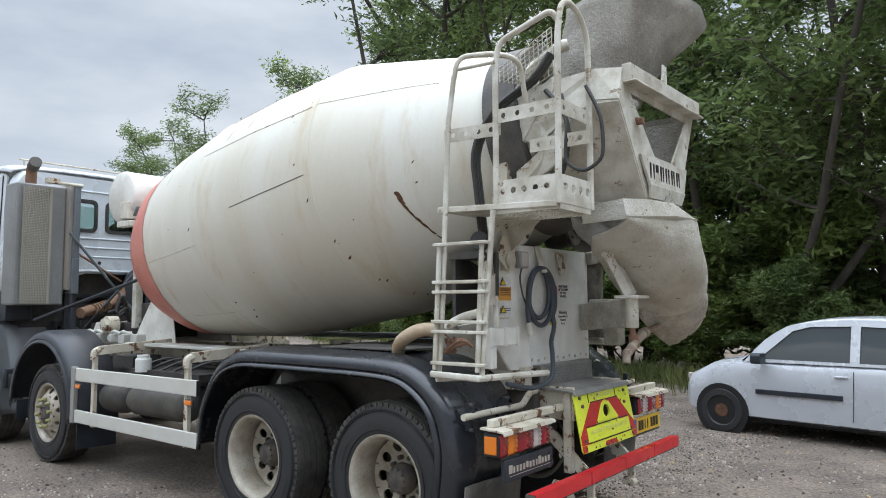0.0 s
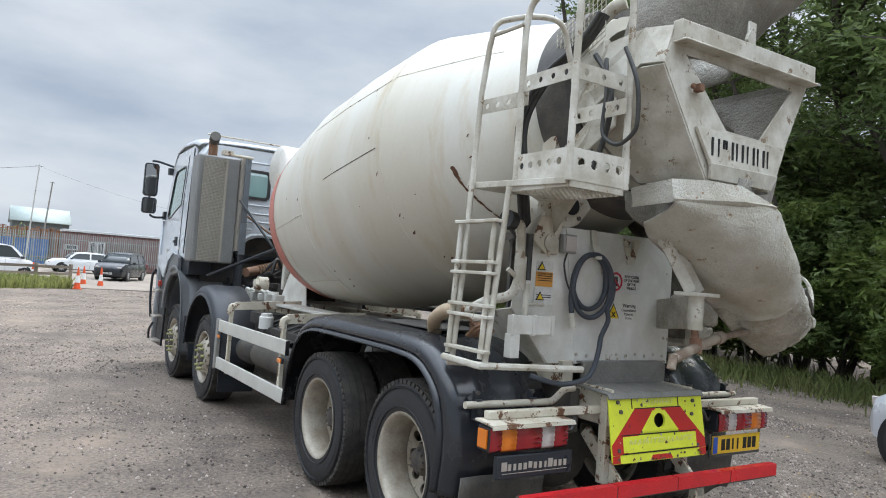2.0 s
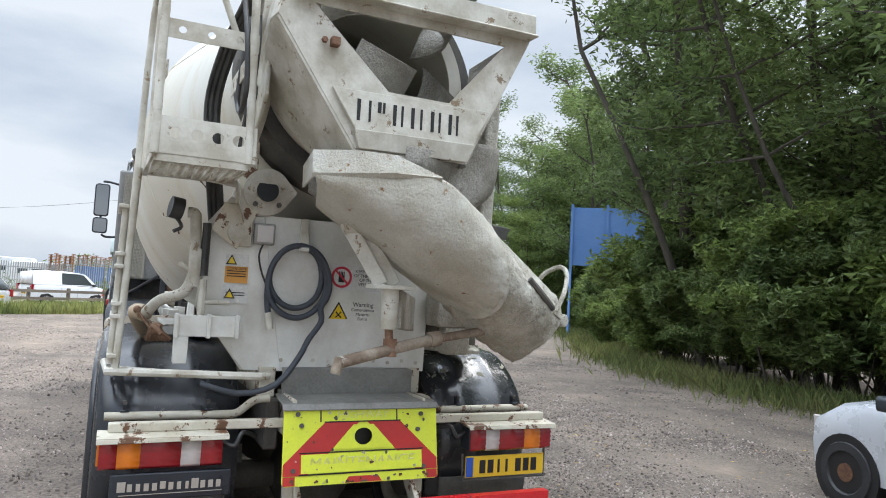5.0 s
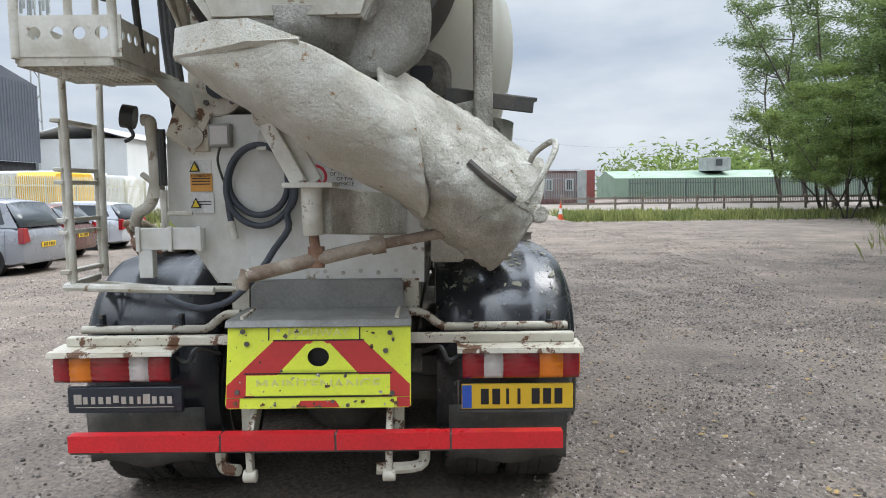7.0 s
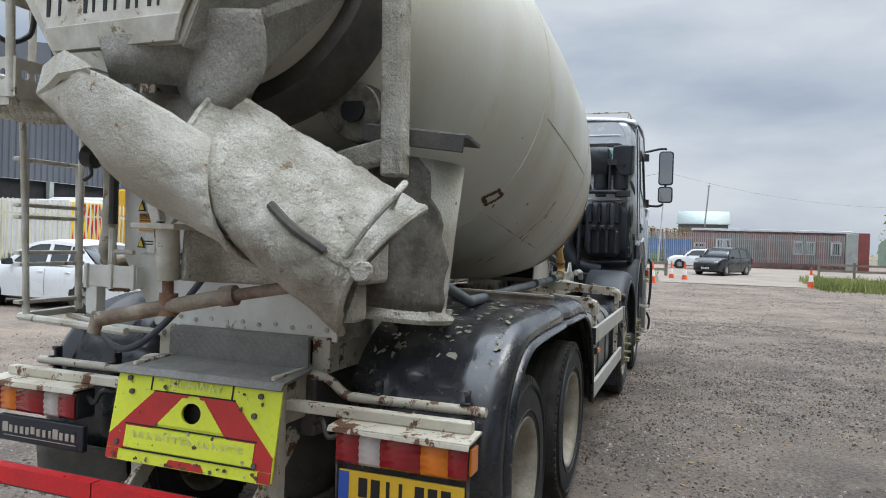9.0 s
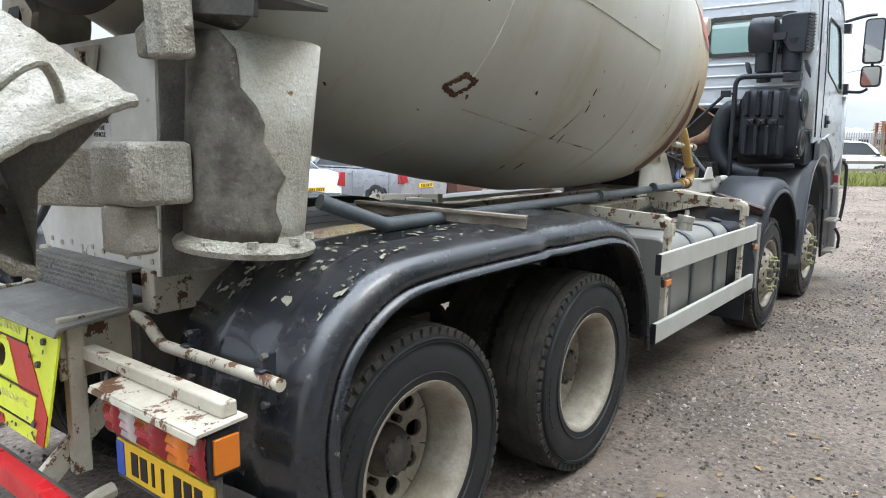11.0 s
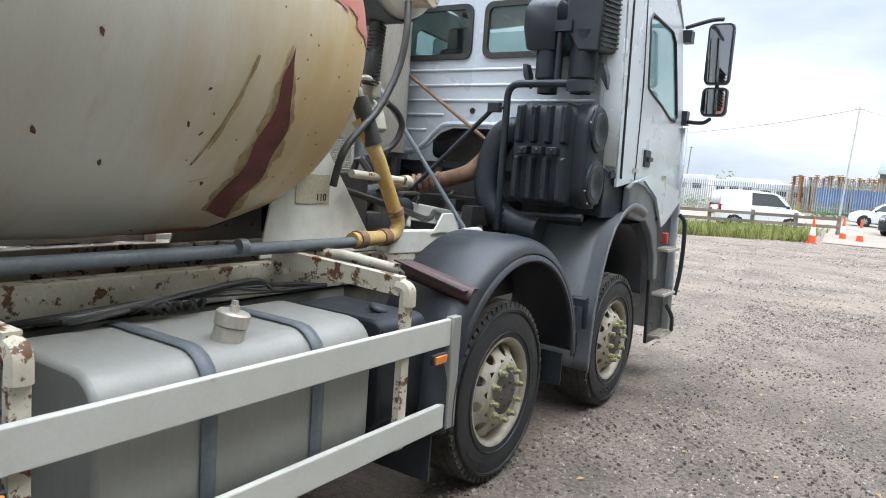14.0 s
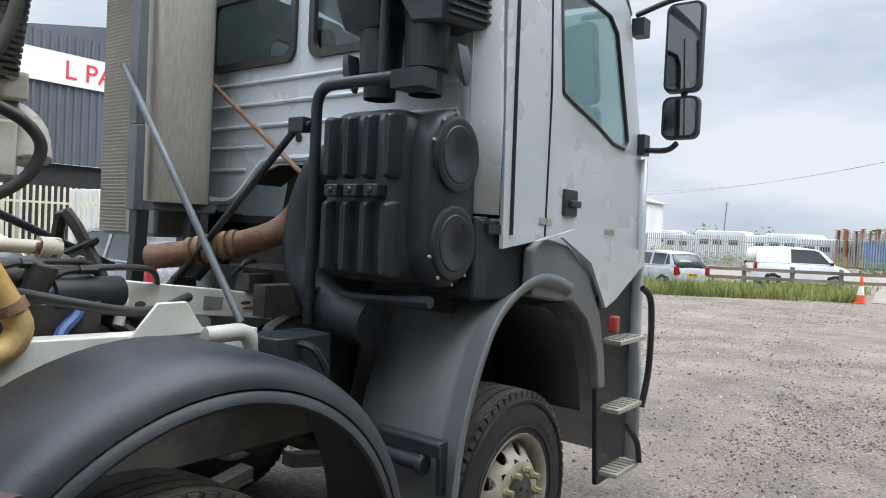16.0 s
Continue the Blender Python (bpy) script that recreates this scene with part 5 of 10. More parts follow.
plate(bm, [(0.50, 1.17, 2.225), (0.13, 1.17, 2.225), (0.13, 0.78, 2.225), (0.50, 0.78, 2.225)], 0.02)
bar(bm, (0.52, 1.165, 2.23), (-0.33, 1.15, 2.20), 0.03, 0.035)
plate(bm, [(0.45, 0.66, 2.2), (0.1, 1.1, 2.19), (0.0, 0.76, 2.18), (0.45, 0.60, 1.9)], 0.012)
part("deck_plate", bm, CREAM, platform, bevel=0.003)
bm = B()
holed(bm, (0.10, 1.155, 2.205), (-1, 0, 0), (0, 0, 1), 0.43, 0.165, [(0.06 + 0.075 * k, 0.10, 0.019) for k in range(5)], 0.008)
part("kick_plate", bm, CREAM, platform, smooth=30)
bm = B()
holed(bm, (-0.335, 1.155, 2.205), (0, -1, 0), (0, 0, 1), 0.43, 0.165, [(0.08 + 0.09 * k, 0.095, 0.026) for k in range(4)], 0.008)
part("kick_plate", bm, CREAM, platform, smooth=30)
bm = B()
holed(bm, (0.10, 0.752, 2.205), (-1, 0, 0), (0, 0, 1), 0.43, 0.165, [(0.055 + 0.064 * k, 0.10, 0.021) for k in range(6)], 0.008)
part("kick_plate", bm, CREAM, platform, smooth=30)
for (o, u, w, z, hs) in (((0.10, 1.155), (-1, 0, 0), 0.44, 2.72, 4), ((-0.335, 1.165), (0, -1, 0), 0.42, 2.72, 3), ((0.48, 1.15), (-0.95, -0.1, 0), 0.40, 2.66, 4), ((0.06, 0.80), (-1, 0, 0), 0.42, 2.60, 4)):
    bm = B()
    holed(bm, (*o, z), u, (0, 0, 1), w, 0.085, [(w * (k + 0.7) / (hs + 0.4), 0.042, 0.017) for k in range(hs)], 0.006)
    part("guard_rail", bm, CREAM, platform, smooth=30)
for pts in ([(0.085, 1.155, 2.2), (0.085, 1.155, 3.08), (0.06, 1.15, 3.22), (-0.30, 1.14, 3.33), (-0.335, 1.10, 3.25)],
            [(-0.335, 1.155, 2.2), (-0.345, 1.155, 3.2), (-0.345, 1.10, 3.40), (-0.345, 0.90, 3.40), (-0.345, 0.78, 3.25), (-0.335, 0.755, 2.2)]):
    bm = B()
    tube(bm, rounded(pts, 0.12, 5), 0.019, 10)
    part("handrail", bm, CREAM, platform)
platform.location = (0.05, -0.04, 0.03)
bm = B()
tube(bm, smooth_path([(-0.10, 0.72, 2.98), (-0.145, 0.75, 2.78)] + [(-0.27 + 0.125 * math.cos(radians(a)), 0.765, 2.60 + 0.13 * math.sin(radians(a))) for a in (350, 315, 270, 225, 190)] + [(-0.385, 0.775, 2.78), (-0.30, 0.785, 2.98)], 6), 0.012, 10)
part("hanging_hose", bm, RUBBER, truck, "black hose hanging in a loop by the platform")
# box bracket, valves and pipes below the platform
bm = B()
box(bm, (0.345, 0.76, 1.455), (0.05, 0.32, 0.11))
for y in (0.92, 0.76, 0.615):
    box(bm, (0.315, y, 1.455), (0.02, 0.022, 0.125))
box(bm, (0.35, 0.89, 1.33), (0.06, 0.07, 0.14))
part("box_bracket", bm, PANEL_WHITE, truck, bevel=0.004)
bm = B()
tube(bm, rounded([(0.38, 0.90, 2.05), (0.38, 0.86, 2.05), (0.38, 0.84, 1.75), (0.39, 0.88, 1.62), (0.5, 1.0, 1.58), (0.6, 1.06, 1.5)], 0.06), 0.03, 10)
tube(bm, [(0.38, 0.84, 1.86), (0.38, 0.84, 1.66)], 0.038, 10)
tube(bm, [(0.36, 0.80, 1.7), (0.36, 0.80, 1.5)], 0.02, 8)
tube(bm, [(0.38, 0.84, 1.72), (0.40, 0.92, 1.78)], 0.016, 8)
tube(bm, [(0.36, 0.80, 1.58), (0.36, 0.66, 1.58)], 0.012, 8)
part("valve_pipe", bm, CREAM, truck, "cream water pipe with valve")
bm = B()
tube(bm, [(0.37, 0.93, 2.06), (0.36, 0.99, 2.07)], 0.058, 16)
tube(bm, smooth_path([(0.36, 0.97, 2.03), (0.34, 0.93, 1.97), (0.33, 0.97, 1.94)], 4), 0.01, 6)
tube(bm, [(0.36, 0.80, 2.0), (0.36, 0.80, 1.72)], 0.022, 8)
part("filler_cap", bm, RUBBER, truck, "black round filler cap")
bm = B()
tube(bm, smooth_path([(0.6, 1.06, 1.5), (0.75, 1.10, 1.50), (0.95, 1.06, 1.42), (1.05, 0.98, 1.32)], 5), 0.045, 10)
part("suction_hose", bm, mat("tan_hose", (0.36, 0.26, 0.16), 0.7, c2=(0.45, 0.37, 0.27), scale=8, amt=0.7), truck, "tan suction hose")
bm = B()
for k in range(7):
    tube(bm, smooth_path([(0.42 + 0.03 * k, 0.98, 1.40 + 0.02 * (k % 3)), (0.48 + 0.02 * k, 1.02, 1.44 - 0.03 * (k % 2)), (0.6, 1.04 - 0.02 * k, 1.36)], 3), 0.014, 6)
bmesh.ops.create_uvsphere(bm, u_segments=10, v_segments=8, radius=0.022, matrix=Matrix.Translation((0.60, 1.10, 1.52)))
tube(bm, [(0.60, 1.10, 1.52), (0.52, 1.03, 1.42)], 0.007, 6)
part("control_lever", bm, RUST, truck, "rusty control valves and lever")

# ---- rear end: step, marker board, lamps, bumper ----
bm = B()
box(bm, (0.30, -0.02, 1.17), (0.02, 0.76, 0.13))
box(bm, (0.345, -0.02, 1.235), (0.09, 0.74, 0.012))
r = random.Random(3)
for i in range(38):
    for j in range(6):
        y, z = -0.39 + 0.0198 * i, 1.115 + 0.02 * j
        d = 1 if (i + j) % 2 else -1
        bar(bm, (0.289, y - 0.006, z - 0.005 * d), (0.289, y + 0.006, z + 0.005 * d), 0.004, 0.0035, (0, 0, 1))
part("tread_riser", bm, TREADPLATE, truck, "dull chequered tread plate")
bm = B()
plate(bm, [(0.30, 0.39, 1.098), (0.03, 0.41, 1.085), (0.03, -0.45, 1.085), (0.30, -0.42, 1.098)], 0.014)
plate(bm, [(0.03, 0.41, 1.088), (0.015, 0.41, 1.06), (0.015, -0.45, 1.06), (0.03, -0.45, 1.088)], 0.01)
part("rear_step", bm, TREADPLATE, truck, "worn steel rear step", bevel=0.003)
for y in (0.34, -0.38):
    bm = B()
    bar(bm, (0.10, y, 1.08), (0.10, y, 0.55), 0.05, 0.06, (1, 0, 0))
    box(bm, (0.25, y, 1.0), (0.4, 0.02, 0.22))
    bar(bm, (0.14, y + (0.0 if y > 0 else -0.02), 0.98), (0.14, 1.2 if y > 0 else -1.22, 0.98), 0.05, 0.045)
    part("rear_frame", bm, RUSTY, truck, "dirty cream rear frame tube", bevel=0.006)


def bd(y, z, out=0.0):
    """A place on the marker board, which leans back at the top."""
    t = (z - 0.695) / 0.375
    return Vector((-0.035 + 0.07 * t - out, y, z))


bm = B()
hole = [bd(-0.02 + 0.052 * math.cos(k * 0.35), 0.925 + 0.045 * math.sin(k * 0.35)) for k in range(18)]
panel(bm, [bd(0.40, 1.065), bd(0.38, 1.07), bd(-0.42, 1.07), bd(-0.445, 1.055), bd(-0.445, 0.705), bd(-0.43, 0.695), bd(0.39, 0.695), bd(0.405, 0.71)], [hole])
board = part("marker_board", bm, HI_YELLOW, truck, "battered red and yellow reflective rear marker board", solid=0.008, smooth=0)
Y0 = -0.02
for s in (1, -1):
    bm = B()
    plate(bm, [bd(Y0 + s * 0.42, 0.745, 0.007), bd(Y0 + s * 0.42, 0.80, 0.007), bd(Y0 + s * 0.205, 1.0, 0.007), bd(Y0 + s * 0.02, 1.0, 0.007), bd(Y0 + s * 0.30, 0.745, 0.007)], 0.003)
    part("red_chevron", bm, HI_RED, board, smooth=0)
    bm = B()
    plate(bm, [bd(Y0 + s * 0.42, 0.70, 0.007), bd(Y0 + s * 0.42, 0.742, 0.007), bd(Y0 + s * 0.36, 0.742, 0.007), bd(Y0 + s * 0.36, 0.70, 0.007)], 0.003)
    part("red_corner", bm, HI_RED, board, smooth=0)
    bm = B()
    plate(bm, [bd(Y0 + s * 0.10, 0.70, 0.0072), bd(Y0 + s * 0.08, 0.73, 0.0072), bd(Y0 + s * 0.0, 0.73, 0.0072), bd(Y0, 0.70, 0.0072)], 0.003)
    part("red_corner", bm, HI_RED, board, smooth=0)
bm = B()
tri = [bd(Y0 + 0.17, 0.865, 0.0105), bd(Y0 - 0.17, 0.865, 0.0105), bd(Y0 - 0.055, 0.985, 0.0105), bd(Y0 + 0.055, 0.985, 0.0105)]
hole2 = [bd(-0.02 + 0.050 * math.cos(k * 0.35), 0.925 + 0.043 * math.sin(k * 0.35), 0.0105) for k in range(18)]
panel(bm, tri, [hole2])
part("yellow_centre", bm, HI_YELLOW, board, solid=0.002, smooth=0)
bm = B()
plate(bm, [bd(Y0 + 0.33, 0.755, 0.0105), bd(Y0 - 0.33, 0.755, 0.0105), bd(Y0 - 0.33, 0.845, 0.0105), bd(Y0 + 0.33, 0.845, 0.0105)], 0.002)
part("yellow_field", bm, HI_YELLOW, board, smooth=0)
FADED = mat("faded_letter", (0.74, 0.75, 0.30), 0.5, c2=(0.64, 0.66, 0.22), scale=20, amt=0.8, bump=0.02)
writing("faded_letters", "HIGHWAY", 0.06, facing(bd(Y0, 1.033, 0.009), (0, -1, 0), (-0.18, 0, 1)), FADED, board)
writing("faded_letters", "MAINTENANCE", 0.082, facing(bd(Y0, 0.80, 0.012), (0, -1, 0), (-0.18, 0, 1)), FADED, board)
for y in (0.21, -0.21):
    bm = B()
    plate(bm, [bd(y + 0.003, 1.066, 0.007), bd(y - 0.003, 1.066, 0.007), bd(y - 0.003, 1.0, 0.007), bd(y + 0.003, 1.0, 0.007)], 0.003)
    part("black_joint", bm, INK, board, smooth=0)
bm = B()
for z, a, b in ((1.0, 0.21, -0.21), (0.852, 0.34, -0.34), (0.748, 0.34, -0.34)):
    bar(bm, bd(Y0 + a, z, 0.0085), bd(Y0 + b, z, 0.0085), 0.003, 0.006)
part("black_joint", bm, INK, board)
rg = random.Random(8)
for k in range(46):      # chipped film and grime
    y, z, ro = Y0 + rg.uniform(-0.41, 0.41), (0.70 + 0.03 * rg.random() if k % 2 else rg.uniform(0.72, 1.05)), rg.uniform(0.003, 0.013)
    bm = B()
    ring = [bm.verts.new(bd(y + ro * rg.uniform(0.4, 1.3) * math.cos(j * 0.785), max(0.702, min(1.06, z + ro * rg.uniform(0.4, 1.3) * math.sin(j * 0.785))), 0.0133)) for j in range(8)]
    bm.faces.new(ring)
    part("paint_chip", bm, (DARK_STEEL, CRUST, RUST_DARK)[k % 3], board, smooth=0)
for y, z in ((0.31, 0.985), (-0.33, 0.95), (0.35, 0.77), (-0.36, 0.76), (0.33, 1.04), (-0.35, 1.03)):
    bm = B()
    disc(bm, bd(y, z, 0.004), (-1, 0, 0.18), 0.012, 0.012, 8)
    part("bolt", bm, DARK_STEEL, board)
bm = B()
box(bm, (0.06, -0.02, 0.90), (0.02, 0.2, 0.2))
part("board_backing", bm, INK, board)

for s in (1, -1):
    bm = B()
    y0, y1 = (0.68, 1.23) if s > 0 else (-1.23, -0.68)
    box(bm, (0.115, (y0 + y1) / 2, 0.865), (0.11, 0.545, 0.135))
    lamp = part("tail_lamp", bm, BLACK_PLASTIC, truck, "ribbed tail lamp in red, amber and clear", bevel=0.01)
    # from the middle of the truck outwards: red, clear, red, amber, red
    cuts = [0.0, 0.10, 0.19, 0.36 if s < 0 else 0.37, 0.47, 0.545]
    for k, m in enumerate((LENS_RED, LENS_CLEAR, LENS_RED, LENS_AMBER, LENS_RED)):
        a, b = cuts[k], cuts[k + 1]
        ya, yb = s * (0.685 + a), s * (0.685 + b)
        bm = B()
        nz = 9
        rows = [[(0.058 - 0.006 * (j % 2) - 0.006 * math.sin(math.pi * j / nz), y, 0.803 + 0.124 * j / nz) for j in range(nz + 1)] for y in (ya, yb)]
        loft(bm, rows, closed=False)
        part("lens", bm, m, lamp, solid=0.006, smooth=25)
    bm = B()
    box(bm, (0.115, s * 1.234, 0.865), (0.08, 0.012, 0.10))
    part("side_marker", bm, LENS_AMBER, lamp, bevel=0.003)
    bm = B()
    plate(bm, [(0.02, s * 0.66, 0.945), (0.02, s * 1.245, 0.945), (0.18, s * 1.245, 0.955), (0.18, s * 0.66, 0.955)], 0.012)
    plate(bm, [(0.02, s * 0.66, 0.945), (0.02, s * 1.245, 0.945), (0.015, s * 1.245, 0.925), (0.015, s * 0.66, 0.93)], 0.006)
    part("lamp_cover", bm, RUSTY, lamp, "bent cream lamp cover", bevel=0.002)
    bm = B()
    tube(bm, smooth_path([(0.12, s * 0.68, 0.9), (0.10, s * 0.62, 0.88), (0.12, s * 0.58, 0.94), (0.2, s * 0.50, 0.9)], 5), 0.012, 6)
    part("cable", bm, RUBBER, lamp)
# maker plate with a plain bar for its lettering
bm = B()
box(bm, (0.07, 0.905, 0.715), (0.03, 0.54, 0.125))
mk = part("maker_plate", bm, BLACK_PLASTIC, truck, "black plastic plate with plain silver bar", bevel=0.006)
for k, w in enumerate((0.05, 0.03, 0.025, 0.03, 0.03, 0.035, 0.03, 0.025, 0.02, 0.045, 0.03, 0.03, 0.03)):
    y = 1.125 - 0.036 * k
    bm = B()
    box(bm, (0.052, y, 0.715 + (0.006 if k in (0, 5, 9) else 0)), (0.004, w * 0.72, 0.034 if k not in (0, 9) else 0.046))
    part("plain_bar", bm, STAINLESS, mk)
bm = B()
box(bm, (0.052, 0.905, 0.682), (0.003, 0.46, 0.003))
part("underline", bm, STAINLESS, mk)
bm = B()
box(bm, (0.09, -0.945, 0.705), (0.012, 0.53, 0.122))
npl = part("number_plate", bm, PLATE_YELLOW, truck, "yellow rear number plate with plain black bars", bevel=0.004)
bm = B()
box(bm, (0.0825, -0.705, 0.705), (0.003, 0.045, 0.11))
part("blue_strip", bm, BLUE_STRIP, npl)
for k in range(7):
    bm = B()
    y = -0.79 - 0.054 * k - (0.025 if k > 3 else 0)
    box(bm, (0.0825, y, 0.705), (0.003, 0.038 if k not in (2, 3) else 0.014, 0.075))
    part("plain_bar", bm, INK, npl)
bm = B()
tube(bm, [(0.10, -0.665, 0.78), (0.10, -0.665, 0.63), (0.10, -1.22, 0.63), (0.10, -1.22, 0.80)], 0.008, 6)
part("plate_frame", bm, DARK_STEEL, npl)

bm = B()
bar(bm, (-0.06, 1.10, 0.55), (-0.06, -1.13, 0.55), 0.07, 0.085)
bumper = part("underrun_bar", bm, DARK_STEEL, truck, "rear underrun bar with red reflective tape", bevel=0.008)
for a, b in ((1.10, 0.42), (0.41, -0.10), (-0.11, -0.62), (-0.63, -1.13)):
    bm = B()
    loft(bm, [[(-0.0965, y, 0.52), (-0.1005, y, 0.52), (-0.1005, y, 0.5965), (-0.045, y, 0.5965), (-0.045, y, 0.593), (-0.0965, y, 0.593)] for y in (a, b)])
    part("red_tape", bm, RED_TAPE, bumper)
for y in (0.30, -0.34):
    bm = B()
    bar(bm, (0.0, y, 0.55), (0.3, y, 0.82), 0.03, 0.08)
    bar(bm, (-0.04, y, 0.53), (-0.03, y, 0.36), 0.03, 0.05, (1, 0, 0))
    disc(bm, (-0.04, y + 0.03, 0.38), (0, -1, 0), 0.03, 0.06, 10)
    part("bumper_arm", bm, RUSTY, bumper, bevel=0.005)
    bm = B()
    tube(bm, smooth_path([(-0.02, y + 0.06, 0.40), (0.02, y + 0.14 * (1 if y > 0 else -1), 0.40), (0.06, y + 0.16 * (1 if y > 0 else -1), 0.48), (0.15, y + 0.16 * (1 if y > 0 else -1), 0.5)], 5), 0.028, 8)
    part("tow_hook", bm, RUSTY, bumper)
for s in (1, -1):
    bm = B()
    rows = [[(0.30 - 0.012 * math.sin(6 * q) + 0.03 * t, s * (0.62 + 0.60 * q), 0.60 - 0.30 * t + (0.02 * math.sin(9 * q) if t > 0.9 else 0)) for q in (k / 8 for k in range(9))] for t in (0, 0.25, 0.5, 0.75, 1)]
    loft(bm, rows, closed=False)
    part("mud_flap", bm, DARK_STEEL, truck, "black rubber mud flap", solid=0.012)

# ---- rear mudguards ----
MG = [(0.38, 0.46), (0.35, 0.70), (0.365, 0.88), (0.43, 1.06), (0.56, 1.20), (0.76, 1.30), (1.04, 1.33), (1.6, 1.335), (2.1, 1.335), (2.44, 1.325), (2.67, 1.265), (2.83, 1.15), (2.95, 0.98), (3.03, 0.80), (3.08, 0.52)]
MGP = smooth_path([(x, 0, z) for x, z in MG], 5)


def mudguard(s):
    sec = [(0.56, 0.0), (0.75, 0.0), (0.78, 0.008), (0.82, 0.008), (0.85, 0.0), (1.02, 0.0), (1.05, 0.009), (1.09, 0.009), (1.12, 0.0), (1.18, -0.004), (1.225, -0.018), (1.255, -0.05), (1.268, -0.085), (1.262, -0.094), (1.25, -0.098), (1.262, -0.104), (1.285, -0.112), (1.290, -0.125), (1.280, -0.136)]
    rows = []
    for i, p in enumerate(MGP):
        d = (MGP[min(i + 1, len(MGP) - 1)] - MGP[max(i - 1, 0)]).normalized()
        nrm = Vector((-d.z, 0, d.x))
        dent = 0.03 * math.exp(-((p.x - 1.80) / 0.05) ** 2) if (s < 0 and p.z > 1.2) else 0.0
        rows.append([(p.x + nrm.x * o, s * (y - (dent if y > 1.2 else 0)), p.z + nrm.z * o) for y, o in sec])
    bm = B()
    loft(bm, rows, closed=False)
    mg = part("rear_mudguard", bm, SPLASHED if s < 0 else BLACK_GLOSS, truck, "long black rear mudguard splashed with concrete" if s < 0 else "long black rear mudguard with dull shine", solid=0.008, smooth=60)
    bm = B()
    rows = [[(p.x, s * 0.575, p.z), (p.x * 0.985 + 0.02, s * 0.575, p.z - 0.10)] for p in MGP]
    loft(bm, rows, closed=False)
    part("inner_skirt", bm, DARK_STEEL, mg, solid=0.006)
    bm = B()     # tie bar across the rear face
    tube(bm, smooth_path([(0.30, s * 0.42, 1.08), (0.30, s * 0.50, 1.07), (0.305, s * 0.58, 1.01), (0.31, s * 0.64, 1.0), (0.315, s * 0.8, 1.0), (0.315, s * 1.22, 1.0)], 4), 0.021, 10)
    part("tie_bar", bm, RUSTY, mg, "cream tie bar with chipped paint")
    for y in (0.73, 1.13):
        bm = B()
        lathe(bm, [(-0.02, 0.027), (0.02, 0.027)], 12, axis((0.315, s * y, 1.0), (0, 1, 0)), radians(60), radians(300))
        bar(bm, (0.345, s * y, 1.07), (0.345, s * y, 0.91), 0.012, 0.035, (1, 0, 0))
        part("clamp", bm, BLACK_PLASTIC, mg, solid=0.006)
        for z in (1.065, 0.915):
            bm = B()
            disc(bm, (0.335, s * y, z), (-1, 0, 0), 0.012, 0.02, 6)
            part("bolt", bm, DARK_STEEL, mg)
    return mg


for s in (1, -1):
    mg = mudguard(s)
    if s < 0:      # concrete spilt over the rear of this guard
        SPILT = mat("spilt_concrete", (0.30, 0.29, 0.22), 0.9, c2=(0.17, 0.165, 0.125), scale=14, amt=0.9, bump=0.6, bump_scale=60)
        rg = random.Random(14)
        for k in range(260):
            x, y = min(1.75, 0.50 + abs(rg.gauss(0, 0.55))), -rg.uniform(0.60, 1.20)
            ro = 0.003 + 0.011 * rg.random() ** 2 + (rg.uniform(0.008, 0.02) if k % 14 == 0 else 0.0)
            ph = rg.uniform(0, 6.28)
            zs = lambda px: float(np.interp(px, [q.x for q in MGP[12:]], [q.z for q in MGP[12:]]))
            bm = B()
            ring = []
            for j in range(11):
                a = j * 0.571
                q = ro * rg.uniform(0.3, 1.3) * (1 + 0.5 * math.cos(2 * (a - ph)))
                ring.append((x + q * math.cos(a), y + q * math.sin(a)))
            c = bm.verts.new((x, y, zs(x) + 0.011))
            vs = [bm.verts.new((px, max(-1.2, py), zs(px) + 0.0075)) for px, py in ring]
            for j in range(11):
                bm.faces.new((c, vs[j], vs[(j + 1) % 11]))
            part("concrete_splash", bm, SPILT, mg)
# deck plates between the guards
for k in range(4):
    bm = B()
    box(bm, (1.75, -0.33 + 0.22 * k, 1.30), (1.75, 0.205, 0.012))
    part("deck_sheet", bm, DARK_STEEL, truck, "dark dented deck sheet", bevel=0.002)
bm = B()
plate(bm, [(0.95, 1.05, 1.36), (1.75, 1.05, 1.36), (1.75, 0.6, 1.36), (0.95, 0.6, 1.36)], 0.008)
part("loose_sheet", bm, DARK_STEEL, truck, "thin rusty sheet lying on the guard")
bm = B()
bar(bm, (1.67, -1.21, 1.385), (1.42, -0.42, 1.42), 0.05, 0.012)
bar(bm, (1.67, -1.21, 1.36), (1.42, -0.42, 1.395), 0.012, 0.05)
part("angle_iron", bm, mat("dull_rusty_iron", (0.20, 0.155, 0.115), 0.75, c2=(0.33, 0.29, 0.24), scale=9, amt=0.9, bump=0.3), truck, "rusty angle-iron brace")

